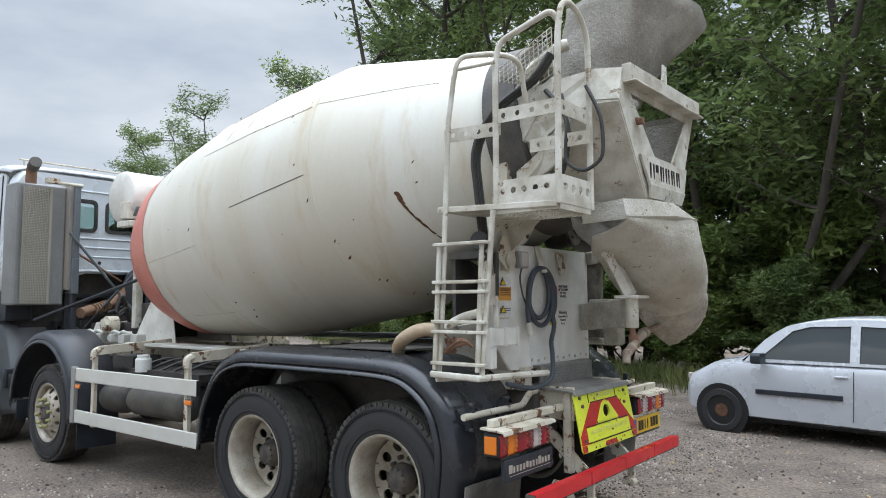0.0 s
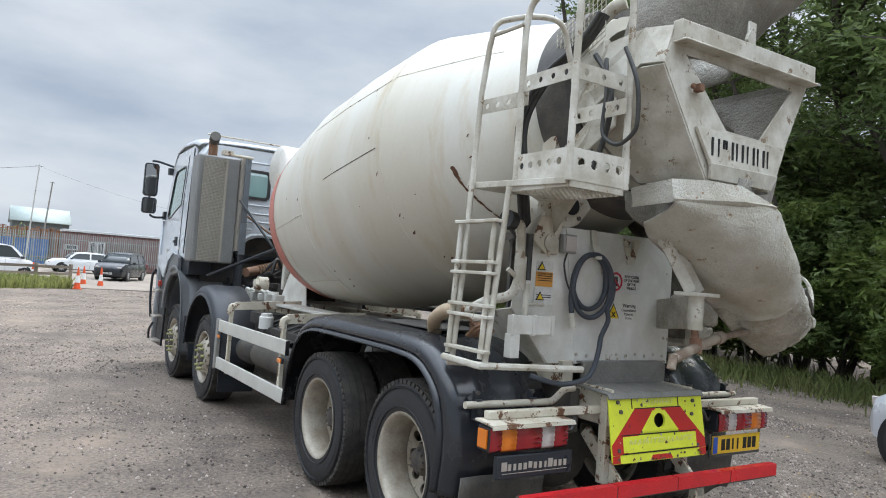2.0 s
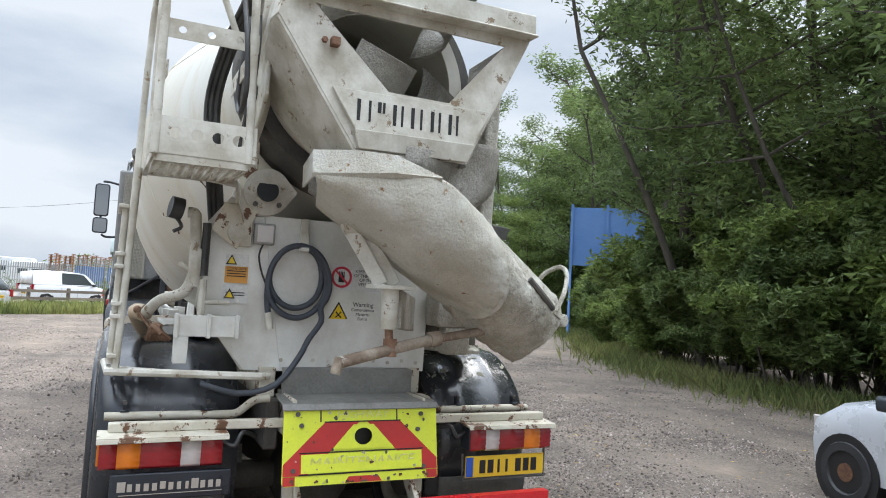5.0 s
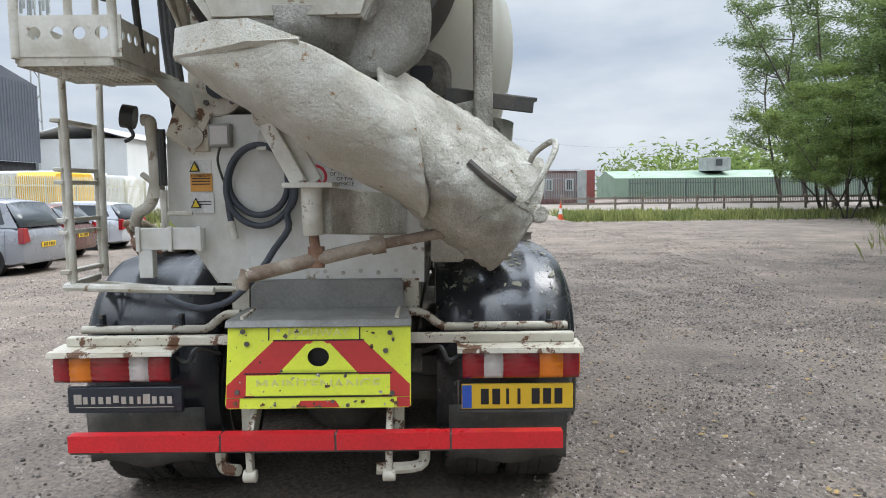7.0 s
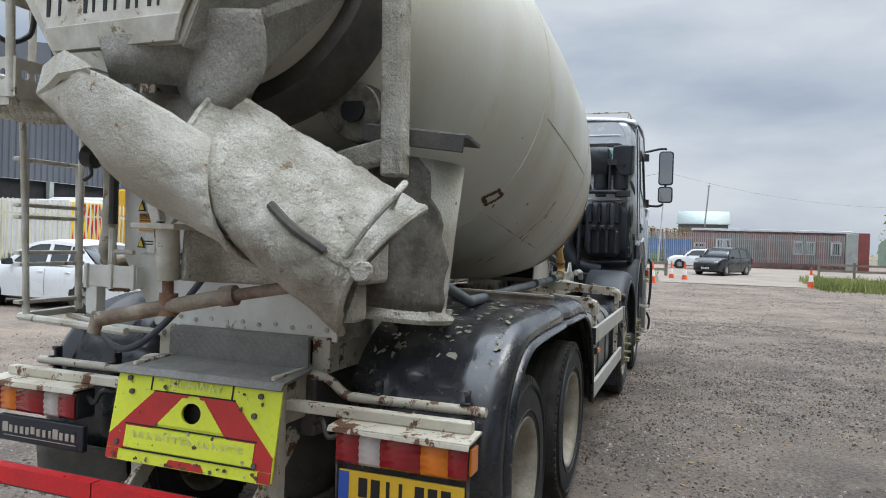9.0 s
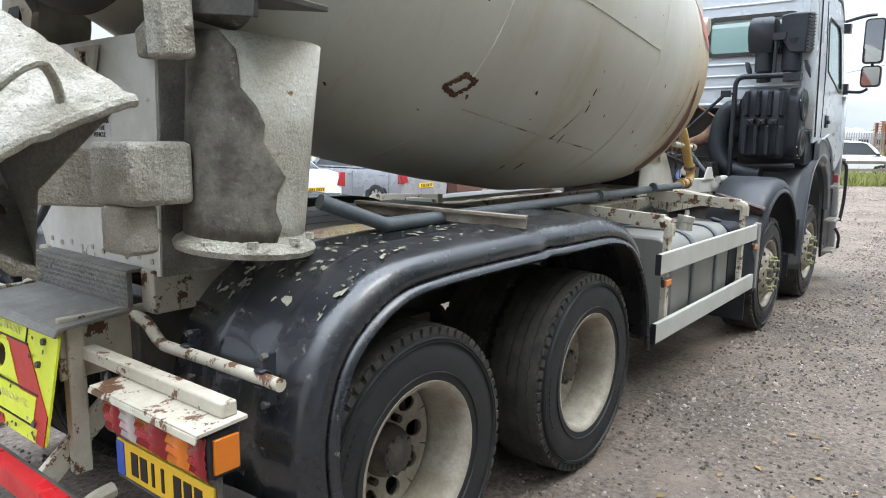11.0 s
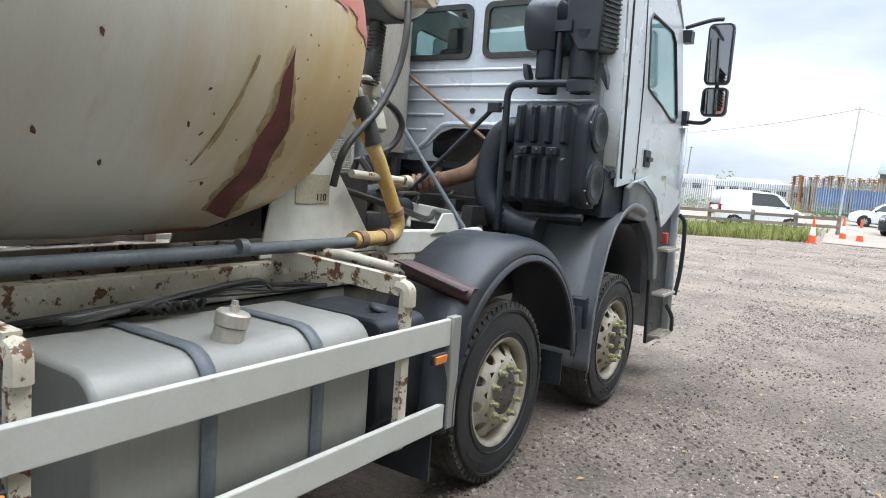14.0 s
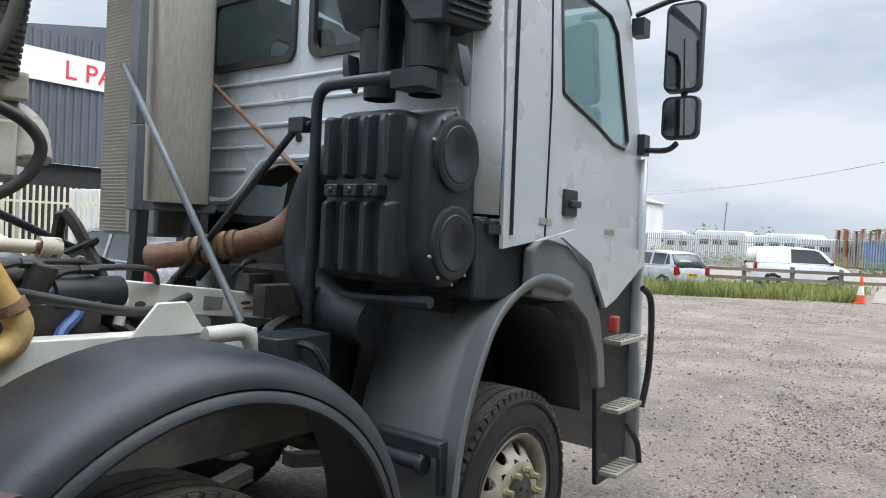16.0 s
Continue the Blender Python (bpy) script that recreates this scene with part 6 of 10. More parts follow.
# ---- side rails ----
def side_rail(s, xr, xf):
    bm = B()
    bar(bm, (xr, s * 1.255, 0.985), (xf, s * 1.245, 0.975), 0.03, 0.13)
    rail = part("side_rail", bm, RAIL_WHITE, truck, "white aluminium side guard rails on steel brackets", bevel=0.006)
    bm = B()
    bar(bm, (xr - 0.02, s * 1.255, 0.56), (xf + 0.01, s * 1.245, 0.56), 0.03, 0.125)
    part("lower_rail", bm, RAIL_WHITE, rail, bevel=0.006)
    for z in (0.985, 0.56):
        bm = B()
        box(bm, (xr - (0.004 if z > 0.6 else 0.024), s * 1.255, z), (0.008, 0.034, 0.128))
        part("end_cap", bm, INK, rail)
    bm = B()
    bar(bm, (xf + 0.01, s * 1.25, 0.49), (xf + 0.01, s * 1.25, 1.05), 0.075, 0.045, (0, 1, 0))
    part("end_post", bm, ALU, rail, bevel=0.006)
    for x in (xr + 0.20, xf - 0.36):
        bm = B()
        bar(bm, (x - 0.06, s * 0.45, 1.27), (x, s * 1.20, 1.225), 0.05, 0.085)
        tube(bm, rounded([(x, s * 1.18, 1.225), (x, s * 1.235, 1.22), (x, s * 1.235, 1.14)], 0.04), 0.036, 8)
        bar(bm, (x, s * 1.225, 1.18), (x, s * 1.225, 0.48), 0.055, 0.035, (0, 1, 0))
        part("bracket", bm, RUSTY, rail, "cream bracket rusting through", bevel=0.006)
    for x in (xr + 0.10, xf - 0.13):
        bm = B()
        box(bm, (x, s * 1.268, 0.865), (0.11, 0.022, 0.05))
        m = part("side_marker", bm, BLACK_PLASTIC, rail, bevel=0.004)
        bm = B()
        box(bm, (x, s * 1.283, 0.865), (0.09, 0.014, 0.038))
        part("amber_lens", bm, LENS_AMBER, m, bevel=0.004)
    return rail


side_rail(-1, 3.12, 5.30)
side_rail(1, 3.01, 5.22)

# ---- fuel tank and its neighbours on the right ----
def rbox(bm, x0, x1, y0, y1, z0, z1, r, k=5):
    loft(bm, [rrect(y0, y1, z0, z1, r, lambda u, v: (x, u, v), k) for x in (x0, x1)])


bm = B()
rbox(bm, 3.55, 4.78, -1.18, -0.52, 0.48, 1.09, 0.13)
tank = part("fuel_tank", bm, ALU, truck, "square aluminium fuel tank with steel straps", bevel=0.02)
for x in (3.94, 4.45):
    bm = B()
    outer = [rrect(-1.188, -0.512, 0.472, 1.098, 0.137, lambda u, v: (q, u, v), 5) for q in (x - 0.03, x + 0.03)]
    loft(bm, outer, caps=False)
    part("strap", bm, GREY_PIPE, tank, "grey steel strap", solid=0.008)
bm = B()
disc(bm, (4.12, -1.04, 1.08), (0.15, -0.12, 1), 0.057, 0.06, 28, 0.005)
disc(bm, (4.129, -1.047, 1.14), (0.15, -0.12, 1), 0.062, 0.05, 28, 0.006)
disc(bm, (4.136, -1.053, 1.19), (0.15, -0.12, 1), 0.018, 0.022, 10)
box(bm, (4.138, -1.055, 1.218), (0.012, 0.026, 0.022))
part("fuel_cap", bm, STAINLESS, tank, "dented steel fuel cap")
bm = B()
rbox(bm, 4.88, 5.22, -1.15, -0.55, 0.55, 1.06, 0.06)
disc(bm, (5.05, -0.98, 1.06), (0.1, -0.3, 1), 0.05, 0.03, 16)
part("adblue_tank", bm, BLACK_PLASTIC, truck, "black plastic tank", bevel=0.02)
bm = B()
for k in range(5):
    tube(bm, smooth_path([(3.5 + 0.1 * k, -0.48, 1.10), (3.8, -0.55 - 0.03 * k, 1.13), (4.2 + 0.1 * k, -0.58, 1.15 + 0.01 * k), (4.8, -0.56, 1.12 + 0.03 * (k % 2)), (5.2, -0.5, 1.1)], 5), 0.011, 6)
for k in range(8):
    tube(bm, smooth_path([(3.95 + 0.05 * k, -0.62, 1.12), (4.0 + 0.04 * k, -0.68 - 0.02 * (k % 3), 1.16), (4.1 + 0.03 * k, -0.64, 1.11)], 4), 0.009, 6)
part("cable", bm, RUBBER, truck)
bm = B()
tube(bm, smooth_path([(2.98, -0.6, 1.1), (3.05, -0.7, 0.98), (3.2, -0.9, 0.92), (3.42, -1.0, 1.0)], 6), 0.009, 6)
part("blue_cable", bm, mat("blue_cable", (0.018, 0.026, 0.07), 0.5, scale=9), truck)
bm = B()
tube(bm, [(0.85, -0.80, 1.48), (1.15, -0.86, 1.37), (1.9, -0.80, 1.36), (5.35, -0.56, 1.33)], 0.03, 12)
for x, y in ((1.9, -0.80), (3.4, -0.72), (4.5, -0.65)):
    tube(bm, [(x - 0.02, y, 1.357), (x + 0.02, y, 1.356)], 0.036, 12)
part("water_pipe", bm, GREY_PIPE, truck, "long grey water pipe along the frame")
bm = B()
tube(bm, rounded([(5.32, -0.56, 1.34), (5.78, -0.48, 1.335), (5.83, -0.48, 1.41), (5.60, -0.46, 1.82), (5.52, -0.38, 2.0)], 0.05), 0.043, 12)
yp = part("yellow_pipe", bm, YELLOW_PIPE, truck, "yellow water pipe with rusty clamps")
for a, b in (((5.36, -0.553, 1.34), (5.43, -0.54, 1.339)), ((5.62, -0.508, 1.337), (5.70, -0.494, 1.336)), ((5.80, -0.478, 1.465), (5.785, -0.476, 1.495))):
    bm = B()
    tube(bm, [a, b], 0.052, 12)
    part("clamp", bm, RUST, yp)
bm = B()
tube(bm, [(5.585, -0.45, 1.86), (5.52, -0.38, 2.12)], 0.052, 12)
part("rubber_joint", bm, RUBBER, yp)
bm = B()
tube(bm, [(5.0, -0.50, 1.29), (5.14, -0.66, 1.285), (5.36, -0.98, 1.21)], 0.028, 10)
part("stay_tube", bm, RUSTY, truck)
bm = B()
tube(bm, [(5.33, -0.90, 1.24), (5.46, -1.25, 1.13)], 0.045, 12)
plate(bm, [(5.27, -0.89, 1.28), (5.41, -0.89, 1.27), (5.54, -1.25, 1.16), (5.38, -1.25, 1.16)], 0.008)
part("rusty_bracket", bm, mat("rust_purple", (0.042, 0.020, 0.020), 0.55, c2=(0.075, 0.036, 0.031), scale=9, amt=0.7, bump=0.2), truck, "rust-brown pressed bracket")

# left side: air tanks and fluid bottle
for x0, x1, y, z, r in ((3.5, 4.5, 0.98, 0.76, 0.145), (3.6, 4.3, 0.72, 0.76, 0.14), (4.65, 5.1, 0.95, 0.74, 0.15)):
    bm = B()
    lathe(bm, [(0, 0), (0.01, r * 0.5), (0.05, r * 0.9), (0.09, r), (x1 - x0 - 0.09, r), (x1 - x0 - 0.05, r * 0.9), (x1 - x0 - 0.01, r * 0.5), (x1 - x0, 0)], 24, axis((x0, y, z), (1, 0, 0)))
    part("air_tank", bm, DARK_STEEL, truck, "grey-black air tank")
bm = B()
disc(bm, (4.35, 1.0, 1.03), (0, 0, 1), 0.075, 0.13, 18, 0.01)
disc(bm, (4.35, 1.0, 1.16), (0, 0, 1), 0.06, 0.03, 18)
part("fluid_bottle", bm, WHITE_VINYL, truck, "white round fluid bottle")
bm = B()
box(bm, (4.0, 0.75, 1.02), (1.2, 0.5, 0.06))
box(bm, (4.85, 0.8, 1.1), (0.4, 0.3, 0.12))
for k in range(5):
    tube(bm, smooth_path([(3.4 + 0.2 * k, 0.5, 1.1), (3.6 + 0.2 * k, 0.75, 1.14), (3.8 + 0.2 * k, 1.0, 1.0)], 4), 0.014, 6)
part("valve_block", bm, ENGINE, truck)
bm = B()
bar(bm, (3.1, 0.62, 1.26), (5.2, 0.62, 1.26), 0.26, 0.03)
part("cover_plank", bm, RAIL_WHITE, truck, "cream sheet cover above the frame", bevel=0.004)

bm = B()     # cable drooping from the subframe to the tank
tube(bm, smooth_path([(3.16, -0.50, 1.27), (3.20, -0.60, 1.25), (3.31, -0.60, 1.16), (3.43, -0.60, 1.08), (3.66, -0.60, 0.99), (3.86, -0.62, 0.955)], 5), 0.009, 8)
part("cable", bm, RUBBER, truck, "black cable drooping to the tank")

# ---- front axle guards ----
def arc_guard(s, x, r, a0, a1, name, material, label, y0=0.80, y1=1.20):
    sec = [(y0, 0.0), (y1 - 0.10, 0.0), (y1 - 0.03, -0.004), (y1 + 0.02, -0.02), (y1 + 0.055, -0.055), (y1 + 0.06, -0.085), (y1 + 0.05, -0.092), (y1 + 0.062, -0.10), (y1 + 0.07, -0.125), (y1 + 0.06, -0.135)]
    rows = []
    for k in range(37):
        a = a0 + (a1 - a0) * k / 36
        rows.append([(x + (r + o) * math.cos(a), s * y, RT + 0.03 + (r + o) * math.sin(a)) for y, o in sec])
    bm = B()
    loft(bm, rows, closed=False)
    return part(name, bm, material, truck, label, solid=0.01, smooth=60)


for s in (1, -1):
    g2 = arc_guard(s, A2 + 0.14, 0.85, radians(3), radians(186), "second_axle_mudguard", DARK_GUARD, "dark grey rounded mudguard with water beads")
    for dx, z, h in ((-0.66, 0.36, 0.30), (0.86, 0.48, 0.22)):
        bm = B()
        box(bm, (A2 + dx, s * 1.0, z), (0.012, 0.41, h))
        part("mud_flap", bm, BLACK_PLASTIC, g2)
    # first axle: the rear half of the arch
    P = smooth_path([(8.12, 0, 1.47), (7.97, 0, 1.515), (7.80, 0, 1.525), (7.62, 0, 1.47), (7.45, 0, 1.34), (7.31, 0, 1.07), (7.235, 0, 0.79), (7.21, 0, 0.38)], 4)
    rows = []
    for i, p in enumerate(P):
        d = (P[min(i + 1, len(P) - 1)] - P[max(i - 1, 0)]).normalized()
        nr = Vector((d.z, 0, -d.x)) * -1
        rows.append([(p.x + nr.x * o, s * y, p.z + nr.z * o) for y, o in ((0.62, 0.0), (1.09, 0.0), (1.105, 0.008), (1.12, 0.0), (1.20, -0.006), (1.235, -0.03), (1.245, -0.075))])
    bm = B()
    loft(bm, rows, closed=False)
    g1 = part("front_axle_mudguard", bm, GREY_PLASTIC, truck, "grey moulded front mudguard with scuffs", solid=0.01, smooth=60)
    bm = B()
    box(bm, (7.14, s * 1.0, 0.915), (0.06, 0.40, 0.022))
    box(bm, (7.115, s * 1.0, 0.89), (0.014, 0.40, 0.06))
    plate(bm, [(7.12, s * 1.185, 0.92), (7.17, s * 1.185, 0.92), (7.17, s * 1.185, 0.70), (7.13, s * 1.185, 0.70)], 0.03)
    tube(bm, [(7.11, s * 0.86, 0.83), (7.11, s * 1.10, 0.82)], 0.032, 10)
    tube(bm, [(7.11, s * 1.10, 0.82), (7.11, s * 1.13, 0.82)], 0.045, 10)
    part("guard_bracket", bm, BLACK_PLASTIC, g1, bevel=0.01)

    # dark liner over the front of the front wheel
    P = smooth_path([(8.0, 0, 1.43), (8.18, 0, 1.37), (8.35, 0, 1.24), (8.47, 0, 1.05), (8.53, 0, 0.80)], 4)
    bm = B()
    loft(bm, [[(p.x, s * y, p.z) for y in (0.50, 0.8, 1.13)] for p in P], closed=False)
    part("wheel_arch_liner", bm, BLACK_PLASTIC, truck, "black plastic wheel-arch liner", solid=0.01)
    bm = B()
    plate(bm, [(7.2, s * 0.56, 0.75), (8.53, s * 0.56, 0.75), (8.53, s * 0.56, 1.48), (7.35, s * 0.56, 1.48)], 0.01)
    part("inner_arch", bm, BLACK_PLASTIC, truck)

# ---- cab ----
CX, CF, CB = 7.24, 9.02, 1.78
WIN_Z0, WIN_Z1 = 2.56, 2.925


def side_y(z):
    return 1.155 - max(0.0, z - 2.2) * 0.05


bm = B()
# rear wall with its two windows and the engine tunnel cut-out
rear_outline = [(CX, 1.08, 1.80), (CX, 0.62, 1.80), (CX, 0.46, 1.86), (CX, 0.32, 1.98), (CX, 0.20, 2.02), (CX, -0.52, 2.02), (CX, -0.64, 1.95), (CX, -0.72, 1.80), (CX, -1.08, 1.80), (CX, -1.06, 3.05), (CX, -0.98, 3.17), (CX, -0.85, 3.22), (CX, 0.85, 3.22), (CX, 0.98, 3.17), (CX, 1.06, 3.05)]
wins = [rrect(-0.95, -0.06, WIN_Z0, WIN_Z1, 0.06, lambda u, v: (CX, u, v)), rrect(0.09, 0.80, WIN_Z0, WIN_Z1, 0.06, lambda u, v: (CX, u, v))]
panel(bm, rear_outline, wins)
cab = part("cab", bm, SILVER, truck, "silver truck cab with ribbed rear wall and rear windows", solid=0.02, smooth=0)
for y0, y1 in ((-0.95, -0.06), (0.09, 0.80)):
    bm = B()
    a = rrect(y0 - 0.022, y1 + 0.022, WIN_Z0 - 0.022, WIN_Z1 + 0.022, 0.07, lambda u, v: (CX - 0.016, u, v))
    b = rrect(y0 + 0.018, y1 - 0.018, WIN_Z0 + 0.018, WIN_Z1 - 0.018, 0.05, lambda u, v: (CX - 0.016, u, v))
    panel(bm, a, [b])
    wf = part("window_seal", bm, RUBBER, cab, "black rubber window seal", solid=0.03, smooth=0)
    bm = B()
    panel(bm, rrect(y0, y1, WIN_Z0, WIN_Z1, 0.06, lambda u, v: (CX, u, v)))
    g = part("pane", bm, GLASS_DARK, wf, "green-tinted glass", solid=0.005, smooth=0)
    g.visible_shadow = False
for z, y0, y1 in ((3.05, -0.92, 0.9), (2.46, -1.0, 1.0), (2.345, -1.0, 1.0), (2.23, -1.0, 1.0), (2.12, 0.30, 1.0), (2.0, 0.46, 1.0), (2.12, -1.0, -0.62)):
    bm = B()
    tube(bm, [(CX - 0.008, y0, z), (CX - 0.012, y0 + 0.03, z), (CX - 0.012, y1 - 0.03, z), (CX - 0.008, y1, z)], 0.012, 8)
    part("rib", bm, SILVER, cab)
bm = B()
tube(bm, smooth_path([(CX - 0.01, 1.0, 1.86), (CX - 0.012, 0.63, 1.83), (CX - 0.012, 0.48, 1.89), (CX - 0.012, 0.34, 2.01), (CX - 0.012, 0.20, 2.05), (CX - 0.01, -0.50, 2.05)], 4), 0.02, 8)
part("tunnel_edge", bm, SILVER, cab)
bm = B()
disc(bm, (CX - 0.012, 0.02, 2.155), (-1, 0, 0), 0.022, 0.006, 14)
part("plug", bm, INK, cab)
bm = B()     # tunnel lining
plate(bm, [(CX + 0.25, 0.5, 1.5), (CX + 0.25, -0.8, 1.5), (CX + 0.2, -0.7, 2.1), (CX + 0.2, 0.3, 2.1)], 0.01)
plate(bm, [(CX, 0.4, 1.93), (CX, 0.12, 2.08), (CX + 0.2, 0.12, 2.08), (CX + 0.2, 0.4, 1.93)], 0.01)
plate(bm, [(CX, 0.12, 2.085), (CX, -0.6, 2.085), (CX + 0.2, -0.6, 2.085), (CX + 0.2, 0.12, 2.085)], 0.01)
part("tunnel_lining", bm, DARK_STEEL, cab)
for s in (1, -1):
    bm = B()     # rounded rear corner
    rows = []
    for z in (1.80, 2.2, 2.6, 2.95, 3.08, 3.16, 3.21):
        sy = side_y(z) - (0.0 if z < 3.0 else (z - 3.0) ** 2 * 2.2)
        rows.append([(CX + 0.12 - 0.13 * math.cos(q), s * (sy - 0.125 + 0.125 * math.sin(q)), z) for q in (radians(9 * k) for k in range(11))])
    loft(bm, rows, closed=False)
    part("corner_post", bm, SILVER, cab, solid=0.012, smooth=60)
    bm = B()
    sp = lambda x, z: (x, s * side_y(z), z)
    out = [sp(7.40, 1.66), sp(7.40, 3.15), sp(7.55, 3.20), sp(8.55, 3.18), sp(8.78, 3.05), sp(8.98, 2.25), sp(9.0, 1.6), sp(8.62, 1.52), sp(8.30, 1.50), sp(8.05, 1.62), sp(7.72, 1.70)]
    win = [sp(7.92, 2.41), sp(7.90, 2.90), sp(7.96, 2.95), sp(8.50, 2.92), sp(8.60, 2.85), sp(8.76, 2.28), sp(8.70, 2.23), sp(8.54, 2.24), sp(8.32, 2.31), sp(8.02, 2.38)]
    panel(bm, out, [win])
    side = part("side_panel", bm, SILVER, cab, "silver door side with slanting window", solid=0.02, smooth=0)
    bm = B()
    panel(bm, win)
    g = part("pane", bm, GLASS_DARK, side, "green-tinted door glass", solid=0.005, smooth=0)
    g.visible_shadow = False
    bm = B()
    tube(bm, [Vector(p) + Vector((0, s * 0.008, 0)) for p in win + [win[0]]], 0.013, 6)
    part("window_seal", bm, RUBBER, side)
    bm = B()
    tube(bm, [Vector(sp(7.80, 3.10)) + Vector((0, s * 0.011, 0)), Vector(sp(7.80, 2.4)) + Vector((0, s * 0.011, 0)), Vector(sp(7.78, 1.72)) + Vector((0, s * 0.011, 0))], 0.006, 6)
    tube(bm, [Vector(sp(7.50, 3.16)) + Vector((0, s * 0.012, 0)), Vector(sp(7.46, 1.72)) + Vector((0, s * 0.012, 0))], 0.012, 6)
    part("door_gap", bm, INK, side)
    bm = B()
    box(bm, (8.03, s * 1.167, 1.89), (0.15, 0.02, 0.13))
    hd = part("door_handle", bm, BLACK_PLASTIC, side, "black recessed door handle", bevel=0.008)
    bm = B()
    box(bm, (8.06, s * 1.185, 1.885), (0.11, 0.02, 0.035))
    part("grip", bm, BLACK_PLASTIC, hd, bevel=0.006)
    for x, w, z in [(8.50 + 0.032 * k, 0.022, 1.76) for k in range(4)] + [(7.78, 0.13, 1.79)]:
        bm = B()
        box(bm, (x, s * 1.168, z), (w, 0.004, 0.03))
        part("plain_bar", bm, STAINLESS, side)
    if s < 0:
        bm = B()
        disc(bm, (7.36, s * 1.13, 2.00), (0, s, 0), 0.065, 0.012, 20)
        part("blue_sticker", bm, mat("sticker_blue", (0.05, 0.22, 0.55), 0.4, bump=0.0), side, "round blue sticker")
    # lower fascia: black corner, grey wheel-arch moulding, steps
    bm = B()
    plate(bm, [(7.25, s * 1.12, 1.78), (7.72, s * 1.12, 1.78), (7.95, s * 1.13, 1.44), (7.25, s * 1.10, 1.44)], 0.03)
    box(bm, (7.28, s * 0.98, 1.62), (0.10, 0.30, 0.34))
    part("black_corner", bm, BLACK_PLASTIC, cab, bevel=0.01)
    bm = B()
    fa = [(7.62, 1.66), (7.72, 1.72), (7.98, 1.68), (8.22, 1.56), (8.40, 1.34), (8.50, 1.10), (8.53, 0.92), (8.43, 0.92), (8.38, 1.12), (8.24, 1.30), (8.05, 1.41), (7.86, 1.42), (7.62, 1.45)]
    plate(bm, [(x, s * 1.17, z) for x, z in fa], 0.06)
    part("arch_moulding", bm, GREY_PLASTIC, cab, bevel=0.012)
    bm = B()
    plate(bm, [(7.60, s * 1.22, 1.70), (7.86, s * 1.215, 1.72), (8.20, s * 1.215, 1.60), (8.42, s * 1.215, 1.36), (8.55, s * 1.215, 1.40), (8.98, s * 1.205, 1.58), (8.98, s * 1.205, 1.66), (8.0, s * 1.21, 1.76)], 0.02)
    part("sill", bm, SILVER, cab)
    bm = B()
    plate(bm, [(8.50, s * 1.13, 1.40), (8.99, s * 1.13, 1.55), (9.02, s * 1.13, 0.35), (8.60, s * 1.13, 0.35), (8.53, s * 1.13, 0.90)], 0.03)
    part("step_housing", bm, BLACK_PLASTIC, cab, bevel=0.01)
    for z, x0 in ((1.16, 8.58), (0.78, 8.60), (0.42, 8.62)):
        bm = B()
        box(bm, ((x0 + 8.96) / 2, s * 1.19, z), (8.96 - x0, 0.14, 0.025))
        tread = part("step", bm, STAINLESS, cab, "grated metal cab step", bevel=0.004)
        for k in range(6):
            bm = B()
            box(bm, (x0 + 0.04 + 0.055 * k, s * 1.19, z + 0.016), (0.03, 0.11, 0.008))
            part("grate_bar", bm, STAINLESS, tread)
    bm = B()
    tube(bm, smooth_path([(8.92, s * 1.24, 1.45), (9.0, s * 1.27, 1.36), (9.02, s * 1.27, 1.0), (8.98, s * 1.25, 0.75)], 5), 0.02, 8)
    tube(bm, smooth_path([(8.75, s * 1.25, 0.68), (8.85, s * 1.28, 0.58), (8.96, s * 1.26, 0.44)], 4), 0.018, 8)
    part("grab_rail", bm, BLACK_PLASTIC, cab)
    bm = B()
    box(bm, (8.50, s * 1.245, 1.27), (0.06, 0.05, 0.09))
    part("side_marker", bm, glow_free("marker_red", (0.42, 0.06, 0.04), 0.3), cab, bevel=0.01)
    # mirrors
    bm = B()
    tube(bm, smooth_path([(8.90, s * 1.12, 3.03), (8.86, s * 1.34, 3.07), (8.84, s * 1.45, 3.07)], 5), 0.017, 8)
    box(bm, (8.90, s * 1.15, 2.95), (0.10, 0.08, 0.10))
    mr = part("mirror", bm, BLACK_PLASTIC, cab, "black double door mirror on curved arms")
    bm = B()
    tube(bm, smooth_path([(8.98, s * 1.13, 2.26), (8.90, s * 1.34, 2.24), (8.86, s * 1.42, 2.27)], 5), 0.017, 8)
    box(bm, (8.96, s * 1.17, 2.28), (0.09, 0.07, 0.12))
    part("lower_arm", bm, BLACK_PLASTIC, mr)
    bm = B()
    bar(bm, (8.86, s * 1.45, 2.57), (8.86, s * 1.45, 2.50), 0.03, 0.03, (1, 0, 0))
    part("link", bm, BLACK_PLASTIC, mr)
    for z0, z1 in ((2.545, 3.03), (2.29, 2.52)):
        bm = B()
        loft(bm, [rrect(s * 1.45 - 0.105 + q, s * 1.45 + 0.105 - q, z0 + q, z1 - q, 0.045, lambda u, v: (x, u, v)) for x, q in ((8.80, 0.0), (8.84, -0.004), (8.90, 0.02), (8.93, 0.06))])
        hs = part("housing", bm, BLACK_PLASTIC, mr)
        bm = B()
        panel(bm, rrect(s * 1.45 - 0.09, s * 1.45 + 0.09, z0 + 0.015, z1 - 0.015, 0.035, lambda u, v: (8.797, u, v)))
        part("mirror_glass", bm, MIRROR, hs, solid=0.004, smooth=0)
    bm = B()
